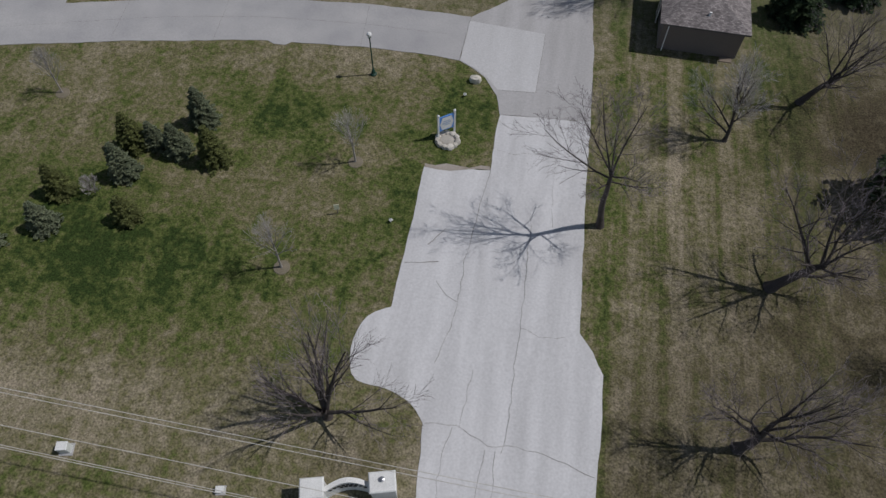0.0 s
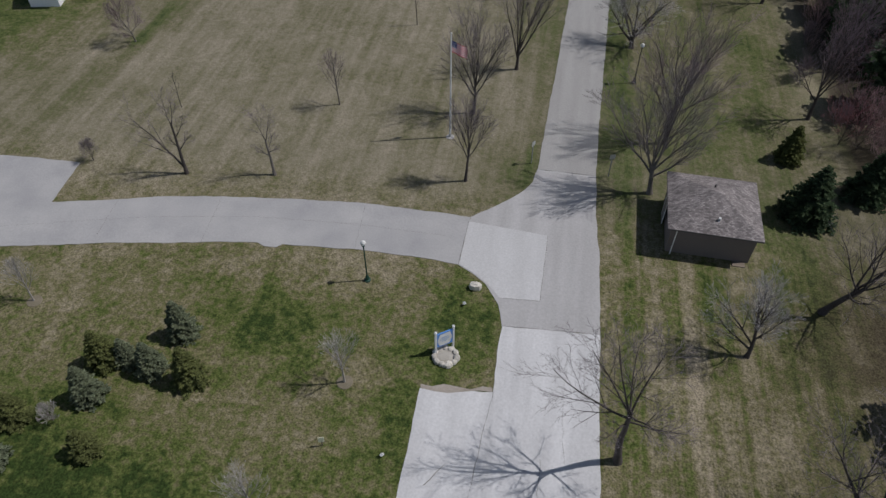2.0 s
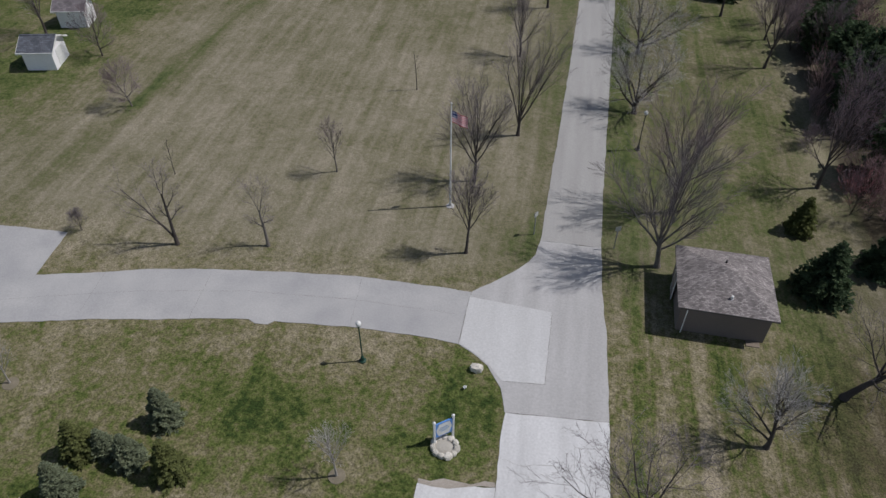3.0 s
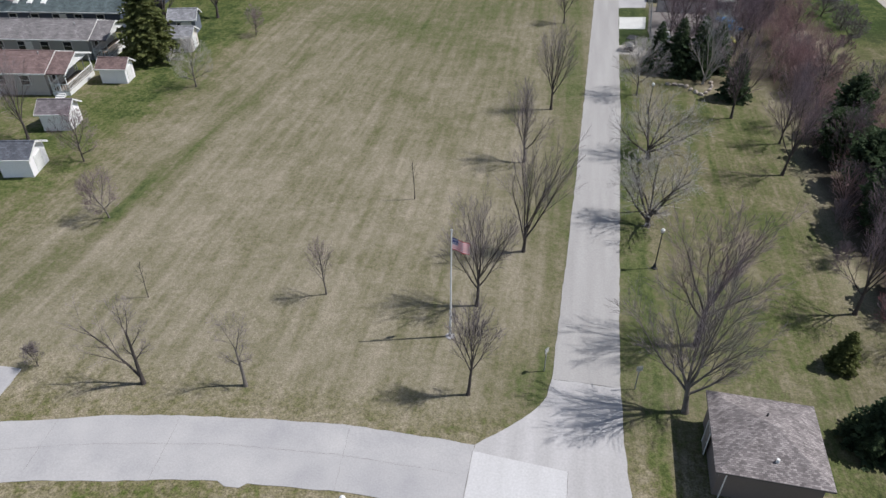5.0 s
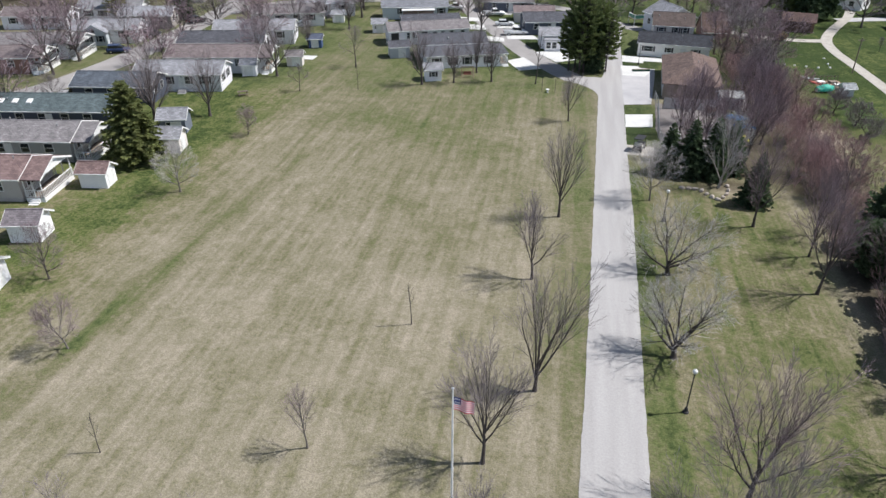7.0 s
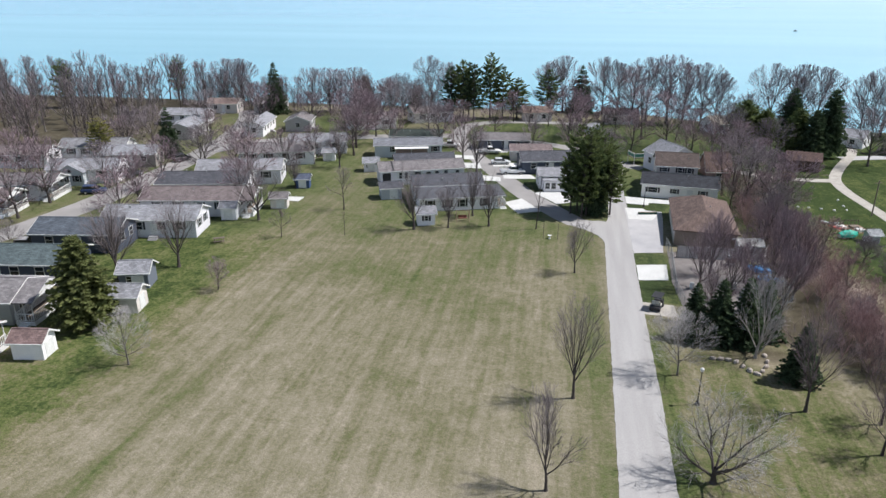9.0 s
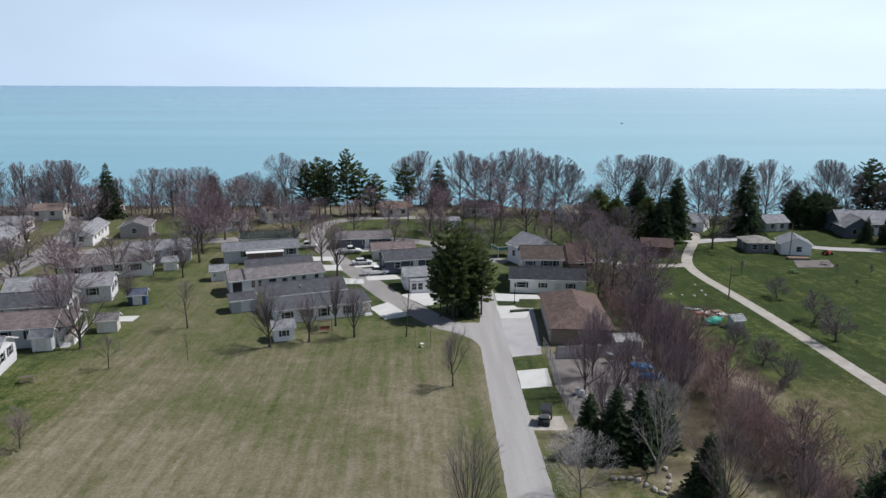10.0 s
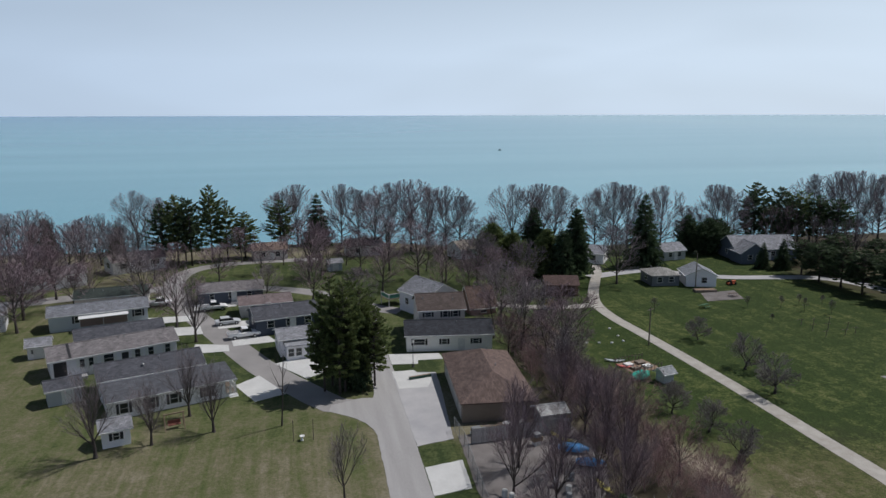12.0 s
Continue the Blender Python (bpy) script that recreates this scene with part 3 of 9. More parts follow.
    litter_and_shade += 0.75 * soft_box(X, Y, -300, -95, 258, 300, 6) + 0.35 * soft_box(X, Y, -95, 140, 264, 300, 5) + 0.6 * blob(X, Y, 0.5, 161, 6, 4)
    litter_and_shade += 0.9 * soft_box(X, Y, 110, 190, 120, 262, 4)
    # right of the entrance the dark colour is litter plus painted twig shade
    litter_and_shade += 0.80 * soft_box(X, Y, 8, 60, -20, 23, 5) + 0.62 * soft_box(X, Y, 12, 60, 21, 42, 5) + 0.4 * blob(X, Y, 7.8, 12, 2.5, 7)
    litter_and_shade += 0.6 * soft_box(X, Y, 19, 60, 34, 58, 4)
    # the east lawn's share also paints in the shade of its trees
    litter_and_shade += 0.55 * soft_box(X, Y, 34, 60, 90, 136, 4) + 0.26 * soft_box(X, Y, 7, 25, 58, 112, 3)
    litter_and_shade += 0.7 * np.clip((Y - E + 8) / 6.0, 0, 1)
    sand = np.clip((Y - E - 9) / 6.0, 0, 1) * 0.4 + 0.06 * soft_box(X, Y, -95, 60, 270, 300, 4) + 0.7 * blob(X, Y, 35.5, 130, 1.6, 5, 18) + 0.32 * blob(X, Y, 24.2, 84, 1.4, 11) + 0.36 * blob(X, Y, 23.6, 67, 1.2, 5) + 0.3 * blob(X, Y, 17.5, 108, 3.5, 1.4)
    # rough tufts by the entrance, smoother where it is mown; low values also grey the colour for haze
    tuft = 0.50 + 0.48 * np.clip((50 - Y) / 8.0, 0, 1) + 0.36 * soft_box(X, Y, 34, 140, 90, 262, 6) + 0.2 * soft_box(X, Y, 5, 24, 55, 116, 3) + 0.32 * soft_box(X, Y, -80, -50, 60, 140, 4)
    me = bpy.data.meshes.new("ground")
    ny, nx = X.shape
    idx = np.arange(nx * ny).reshape(ny, nx)
    quads = np.stack([idx[:-1, :-1], idx[:-1, 1:], idx[1:, 1:], idx[1:, :-1]], -1).reshape(-1, 4)
    me.from_pydata(np.stack([X, Y, Z], -1).reshape(-1, 3).tolist(), [], quads.tolist())
    col = me.color_attributes.new("zone", "FLOAT_COLOR", "POINT")
    data = np.stack([np.clip(green, 0.02, 1), np.clip(litter_and_shade, 0, 1), np.clip(sand, 0, 1), tuft], -1).reshape(-1)
    col.data.foreach_set("color", data.astype(np.float32))
    # where the mower's strokes and stripes show
    strokes = soft_box(X, Y, -54, 0, 47, 150, 2.5)
    stripes = 1.15 * soft_box(X, Y, 5.0, 26, -10, 44, 2.0) + 0.5 * soft_box(X, Y, 5.0, 26, 44, 118, 2.0)
    cut = me.color_attributes.new("mow", "FLOAT_COLOR", "POINT")
    cut.data.foreach_set("color", np.stack([strokes, np.clip(stripes, 0, 1.2), 0 * X, 0 * X + 1], -1).reshape(-1).astype(np.float32))
    me.materials.append(TURF)
    me.polygons.foreach_set("use_smooth", [True] * len(me.polygons))
    return tagged(new("ground", me), "patchy early spring lawn, straw and green, falling to the lake", "ground", kind="structure")


build_ground()


def build_lake():
    """The lake's sheet, rising by a hair to the horizon line."""
    g = Geo()
    ys = [256, 296, 330, 400, 520, 700, 1000, 1500, 2200, 3000, 3900, 4850]
    xs = [-4800, -2400, -1000, -400, 0, 400, 1000, 2400, 4800]
    for y in ys:
        f = max(0.0, (y - 296) / (4850 - 296))
        for x in xs:
            g.v.append((x, y, -11.5 + 30.0 * f))
    nx = len(xs)
    for j in range(len(ys) - 1):
        for i in range(nx - 1):
            g.f.append((j * nx + i, j * nx + i + 1, (j + 1) * nx + i + 1, (j + 1) * nx + i))
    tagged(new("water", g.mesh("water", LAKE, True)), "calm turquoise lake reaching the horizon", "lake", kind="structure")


build_lake()


# ---- roads ----
def sheet(name, pts, material, label, category, lift=0.03, kind="structure", edge=0.10, worn=0.05):
    """A flat paved sheet with a skirt, following the land's slope."""
    g = Geo()
    q = random.Random(int(abs(pts[0][0]) * 100) + len(pts))
    fine = []
    for (ax, ay), (bx, by) in zip(pts, pts[1:] + pts[:1]):
        n = max(1, int(math.dist((ax, ay), (bx, by)) / 0.7))
        for i in range(n):
            f = i / n
            k = worn if i else 0.0
            fine.append((ax + (bx - ax) * f + q.uniform(-k, k), ay + (by - ay) * f + q.uniform(-k, k)))
    top = [(x, y, gz(y) + lift) for x, y in fine]
    area = sum(a[0] * b_[1] - b_[0] * a[1] for a, b_ in zip(top, top[1:] + top[:1]))
    if area < 0:
        top.reverse()
    g.poly(top)
    n = len(top)
    k = len(g.v)
    g.v.extend((x, y, z - edge) for x, y, z in top)
    for i in range(n):
        j = (i + 1) % n
        g.f.append((i, k + i, k + j, j))
    return tagged(new(name, g.mesh(name, material)), label, category, kind=kind)


def ribbon(pts, w, lift, g=None, rng=None, jag=0.0):
    """A thin strip along a line on the land; jag roughens it."""
    g = g or Geo()
    line = [Vector(p) for p in pts]
    if jag:
        fine = []
        for a, b_ in zip(line, line[1:]):
            n = max(1, int((b_ - a).length / 0.45))
            for i in range(n):
                p = a.lerp(b_, i / n)
                fine.append(p + Vector((rng.uniform(-jag, jag), rng.uniform(-jag, jag))))
        line = fine + [line[-1]]
    k = len(g.v)
    for i, p in enumerate(line):
        d = (line[min(i + 1, len(line) - 1)] - line[max(i - 1, 0)]).normalized()
        s = Vector((-d.y, d.x)) * w * 0.5 * (rng.uniform(0.45, 1.35) if rng else 1)
        for q in (p + s, p - s):
            g.v.append((q.x, q.y, gz(q.y) + lift))
    for i in range(len(line) - 1):
        a = k + 2 * i
        g.f.append((a, a + 1, a + 3, a + 2))
    return g


rng = random.Random(3)
main_left = [(-2.6, -6), (-2.8, 8), (-3.2, 11.9), (-4.1, 12.9), (-5.6, 13.5), (-6.9, 13.6), (-7.7, 14.0), (-8.15, 15.6), (-7.9, 17.3), (-7.3, 18.1), (-6.4, 18.6), (-6.45, 20.3), (-6.4, 22.4), (-6.5, 29.5)]
main = [(6.3, -6), (6.3, 9.6), (6.4, 12.3), (6.35, 16.4), (5.7, 17.7), (4.85, 18.8), (4.8, 19.9), (4.7, 23.5), (4.5, 31.3), (4.45, 35.6), (-2.0, 35.2), (-2.1, 33.7), (-2.0, 30.0)]
apron = [tuple(p) for p in smooth_line(main_left[2:11], 0.4)]
entrance = sheet("road_entrance", main_left[:2] + apron + main_left[11:] + list(reversed(main)), SLAB, "wide pale concrete entrance road, cracked, with a flared apron", "road", 0.030)
junction = [(-5.8, 40.2), (-4.6, 39.5), (-3.6, 38.7), (-2.5, 37.0), (-2.05, 35.2), (4.45, 35.6), (4.3, 42.5), (3.9, 47.2), (3.82, 52), (-1.0, 52.0), (-1.25, 50.3), (-1.7, 49.4), (-2.8, 48.0), (-3.8, 47.0), (-5.6, 45.35)]
sheet("road_junction", junction, ASPHALT, "grey asphalt road junction", "road", 0.026)
sheet("road_junction_slab", [(-5.75, 40.25), (-4.6, 39.6), (-3.5, 38.75), (-2.5, 37.6), (0.3, 37.8), (0.4, 44.3), (-5.7, 44.8)], SLAB_OLD, "pale concrete slab let into the junction", "road", 0.034, worn=0.0)
north_l = [(-1.0, 52.0), (-0.9, 54.9), (-0.7, 60.5), (-0.4, 68.0), (0.0, 79.5), (0.5, 96.7), (1.1, 118), (1.9, 146.5), (1.0, 149.5)]
north_r = [(3.82, 52), (3.9, 58.2), (4.5, 78.2), (5.1, 97.6), (5.4, 116.3), (5.8, 134), (6.3, 150), (6.9, 163), (7.0, 174), (7.2, 183), (8.5, 200)]
road_n = north_l + [(3.0, 158), (3.6, 168), (4.0, 178), (4.6, 190), (5.0, 200)] + list(reversed(north_r))
sheet("road_north", road_n, LANE, "long straight pale concrete lane beside the field", "road", 0.030)
left_low = [(-5.8, 40.2), (-8.5, 40.4), (-13.2, 40.4), (-17.1, 40.1), (-19.0, 39.95), (-19.4, 39.55), (-20.3, 39.5), (-20.9, 39.8), (-23.6, 39.4), (-27.8, 38.5), (-32.0, 37.8), (-36.1, 36.8), (-40.2, 35.9), (-52, 33), (-66, 28)]
left_up = [(-5.65, 45.3), (-8.5, 45.4), (-14.5, 45.4), (-20.0, 44.9), (-25.5, 44.2), (-30.0, 43.4), (-34.3, 42.2), (-38.5, 41.2), (-38.9, 46.1), (-42.8, 46.1), (-50, 45.6), (-52, 39.5), (-66, 34)]
sheet("road_west", left_low + list(reversed(left_up)), CONCRETE, "curving pale concrete lane with a paved bay", "road", 0.030)

# the street of mobile homes, curving to the lake
street_line = smooth_line([(4.0, 152.8), (0.5, 153.6), (-2.6, 155.0), (-6.9, 161.9), (-11.8, 170.5), (-16.6, 181.3), (-21.9, 194.0), (-27.6, 207.2), (-32.1, 219.9), (-34.6, 231.4), (-34.2, 245), (-29.3, 253), (-18, 257), (0, 257)], 3)
g = Geo()


def road_strip(name, line, w, material, label, lift=0.03):
    n = len(line)
    left, right = [], []
    for i, p in enumerate(line):
        d = (line[min(i + 1, n - 1)] - line[max(i - 1, 0)]).normalized()
        s = Vector((-d.y, d.x)) * w / 2
        left.append(p + s)
        right.append(p - s)
    g = Geo()
    for a, b_ in zip(left, right):
        for q, dz in ((a, -0.08), (a, 0), (b_, 0), (b_, -0.08)):
            g.v.append((q.x, q.y, gz(q.y) + lift + dz))
    for i in range(n - 1):
        for k in range(3):
            a = 4 * i + k
            g.f.append((a, a + 1, a + 5, a + 4))
    return tagged(new(name, g.mesh(name, material)), label, "road", kind="structure")


road_strip("road_street", street_line, 4.7, STREET, "grey curving street between mobile homes", 0.022)
road_strip("road_west_street", smooth_line([(-110, 100), (-96, 127), (-92.5, 145), (-92, 162), (-92.5, 180), (-94, 200), (-97, 220), (-104, 245), (-112, 262)], 4), 6.5, STREET, "grey street between homes", 0.03)
road_strip("road_west_link", smooth_line([(-94, 196), (-85, 212), (-70, 220), (-52, 226), (-36, 230)], 4), 6.0, STREET, "grey linking street", 0.026)
road_strip("road_cross", smooth_line([(-27, 222), (-18, 226), (-8, 222), (0, 215), (8, 203), (13, 199)], 3), 4.5, STREET, "grey lane between lawns", 0.022)
road_strip("gravel_lane", smooth_line([(47.5, 60), (49.2, 90), (52.0, 118), (52.4, 132), (52.6, 147), (52.5, 160), (52.2, 172), (51.7, 186), (53.0, 196), (57, 206), (62.5, 217), (66, 224), (69, 232)], 3), 2.35, GRAVEL, "pale gravel lane across the lawns", 0.03)
road_strip("gravel_lane_branch", smooth_line([(53, 195), (46, 194.5), (38, 196.5), (32, 201)], 2), 3.0, GRAVEL, "pale gravel branch lane", 0.024)
road_strip("drive_north", smooth_line([(62, 219), (72, 222), (80, 222), (92, 212), (104, 208.5), (113, 206), (118.5, 198), (119.5, 180), (119, 167), (117, 140), (114, 110)], 3), 4.0, CONCRETE, "pale drive under pines", 0.022)

sheet("road_corner", [(2.6, 143.0), (1.8, 145.0), (1.55, 146.6), (0.9, 148.4), (-0.1, 149.9), (-1.6, 151.4), (-3.4, 153.0), (-3.0, 155.0), (1.0, 156.5), (4.5, 156.0), (4.5, 143.0)], LANE, "rounded concrete corner between lane and street", "road", 0.026)
# slabs, pads and aprons
for name, pts, material, label in (
        ("pavement_pad", [(5.75, 129.8), (9.8, 130.4), (10.3, 136.5), (5.95, 135.7)], CONCRETE_NEW, "fresh white concrete parking pad"),
        ("pavement_pad", [(7.0, 168.7), (11.0, 168.2), (11.3, 169.8), (15.2, 169.6), (15.2, 172.4), (7.1, 173.6)], CONCRETE_NEW, "fresh white concrete parking pad"),
        ("pavement_apron", [(6.0, 140.8), (10.5, 141.8), (12.4, 158), (12.9, 164), (10, 164.6), (6.4, 164.6)], CONCRETE, "pale concrete garage apron"),
        ("pavement_slab", [(6.6, 158.6), (10.6, 158.4), (12.6, 163.6), (10.2, 164.2), (9.8, 165.6), (6.5, 165.6)], CONCRETE_NEW, "fresh concrete slab on the apron"),
        ("pavement_pad", [(-16.0, 165.0), (-12.9, 158.4), (-8.9, 160.4), (-11.2, 165.2), (-12.8, 168.4)], CONCRETE_NEW, "white concrete drive of a mobile home"),
        ("pavement_pad", [(-10.6, 173.0), (-7.4, 175.4), (-3.4, 173.6), (-2.0, 168.6), (-6.0, 165.6)], CONCRETE_NEW, "white concrete drive of a mobile home"),
        ("pavement_pad", [(-18.5, 188.6), (-12, 188.0), (-10.5, 184.5), (-17.6, 183.5)], CONCRETE_NEW, "white concrete drive of a mobile home"),
        ("pavement_pad", [(-22, 199), (-14, 199), (-13, 195.5), (-21, 194.4)], CONCRETE_NEW, "white concrete drive of a mobile home"),
        ("pavement_pad", [(-27.5, 213), (-20, 214.5), (-19, 210.5), (-27, 208.5)], CONCRETE_NEW, "white concrete drive of a mobile home"),
        ("pavement_pad", [(-31.5, 197), (-24.5, 197), (-23.4, 192), (-31, 191.5)], CONCRETE_NEW, "white concrete drive of a mobile home"),
        ("pavement_pad", [(-36, 205), (-27, 205), (-26, 201), (-35, 200.5)], CONCRETE_NEW, "white concrete drive of a mobile home"),
        ("pavement_pad", [(-24, 186), (-18.5, 184.5), (-18, 181), (-24, 181)], CONCRETE_NEW, "white concrete drive of a mobile home"),
        ("pavement_pad", [(-60.5, 158.6), (-54.6, 158.6), (-54.6, 161.6), (-60.5, 161.2)], CONCRETE_NEW, "white concrete patio slab"),
        ("pavement_lot", [(10.6, 120.5), (18.5, 122.0), (23.6, 127.5), (25.5, 134.0), (25.5, 142.5), (11.2, 142.5), (10.2, 130)], LOT, "trampled grey gravel storage yard"),
        ("pavement_court", [(75.6, 147.8), (78.2, 147.8), (82.5, 131), (76.0, 130)], STREET, "grey paved court on the lawn"),
        ("pavement_court_slab", [(79.2, 139.7), (80.6, 135.5), (84.0, 137), (83.0, 141)], CONCRETE_NEW, "white slab beside the paved court"),
        ("pavement_patio", [(76, 192), (84.5, 192), (87, 199), (78.5, 198.5)], LOT, "grey gravel patio behind a house")):
    sheet(name, pts, material, label, "pavement", 0.052 if material is CONCRETE_NEW else 0.044)

# ---- kinds of things ----
def turned(d, angle, azimuth):
    """d bent by angle towards azimuth."""
    u = d.orthogonal().normalized()
    w = d.cross(u)
    s = math.sin(angle)
    return (d * math.cos(angle) + u * (s * math.cos(azimuth)) + w * (s * math.sin(azimuth))).normalized()


TREE = {
    # trunk: bare share of the height; limbs, then shoots on each; angle of the limbs and of what grows on them; pull upwards; wobble; finest radius
    # hull: half width and the height of the widest part of the crown's outline, as shares of the height
    "vase": dict(trunk=0.20, limbs=10, kids=(9, 7, 5), ang=(0.08, 0.66), split=(0.20, 0.52), pull=0.07, wob=0.07, lead=0.40, stout=0.0155, fine=0.0065, hull=(0.34, 0.66)),
    "broad": dict(trunk=0.15, limbs=9, kids=(9, 8, 5), ang=(0.20, 0.95), split=(0.25, 0.60), pull=0.07, wob=0.09, lead=0.34, stout=0.018, fine=0.0065, hull=(0.50, 0.60)),
    "round": dict(trunk=0.14, limbs=14, kids=(8, 7, 5), ang=(0.15, 1.15), split=(0.30, 0.75), pull=0.05, wob=0.11, lead=0.50, stout=0.015, fine=0.006, hull=(0.46, 0.56)),
    "young": dict(trunk=0.24, limbs=14, kids=(8, 5), ang=(0.25, 0.60), split=(0.30, 0.65), pull=0.08, wob=0.07, lead=0.75, stout=0.012, fine=0.007, hull=(0.32, 0.58)),
    "whip": dict(trunk=0.35, limbs=8, kids=(4,), ang=(0.3, 0.6), split=(0.3, 0.7), pull=0.1, wob=0.06, lead=0.9, stout=0.010, fine=0.009, hull=(0.16, 0.6)),
    "snag": dict(trunk=0.30, limbs=7, kids=(8, 6, 5), ang=(0.30, 0.85), split=(0.30, 0.80), pull=0.06, wob=0.12, lead=0.6, stout=0.017, fine=0.0065, hull=(0.40, 0.62)),
    "old": dict(trunk=0.13, limbs=7, kids=(9, 8, 5), ang=(0.45, 1.15), split=(0.35, 0.95), pull=0.06, wob=0.18, lead=0.28, stout=0.026, fine=0.007, hull=(0.56, 0.55)),
    "apple": dict(trunk=0.16, limbs=10, kids=(9, 7, 5), ang=(0.5, 1.35), split=(0.35, 0.95), pull=0.04, wob=0.26, lead=0.34, stout=0.034, fine=0.010, hull=(0.56, 0.58)),
    "clump": dict(trunk=0.04, limbs=10, kids=(8, 7, 5), ang=(0.12, 0.60), split=(0.25, 0.62), pull=0.07, wob=0.09, lead=0.4, stout=0.016, fine=0.0065, hull=(0.42, 0.66)),
    "tall": dict(trunk=0.13, limbs=10, kids=(9, 7, 5), ang=(0.08, 0.48), split=(0.18, 0.46), pull=0.07, wob=0.06, lead=0.46, stout=0.0145, fine=0.0065, hull=(0.26, 0.66)),
    "far": dict(trunk=0.16, limbs=13, kids=(8, 5, 5), ang=(0.06, 1.25), split=(0.22, 0.75), pull=0.04, wob=0.09, lead=0.46, stout=0.018, fine=0.021, lite=True, hull=(0.44, 0.60)),
    "fan": dict(trunk=0.13, limbs=16, kids=(9, 7, 5), ang=(0.04, 1.40), split=(0.16, 0.55), pull=0.02, wob=0.05, lead=0.40, stout=0.0165, fine=0.016, lite=True, hull=(0.46, 0.55)),
    "wood": dict(trunk=0.10, limbs=10, kids=(6, 5), ang=(0.08, 0.80), split=(0.18, 0.55), pull=0.05, wob=0.08, lead=0.60, stout=0.014, fine=0.030, lite=True, hull=(0.30, 0.66)),
    "under": dict(trunk=0.03, limbs=9, kids=(6, 4), ang=(0.12, 0.8), split=(0.25, 0.7), pull=0.08, wob=0.16, lead=0.2, stout=0.010, fine=0.030, lite=True, hull=(0.5, 0.55)),
    "brush": dict(trunk=0.03, limbs=13, kids=(6, 5, 4), ang=(0.10, 0.66), split=(0.2, 0.55), pull=0.06, wob=0.11, lead=0.2, stout=0.009, fine=0.010, lite=True, hull=(0.46, 0.6)),
}


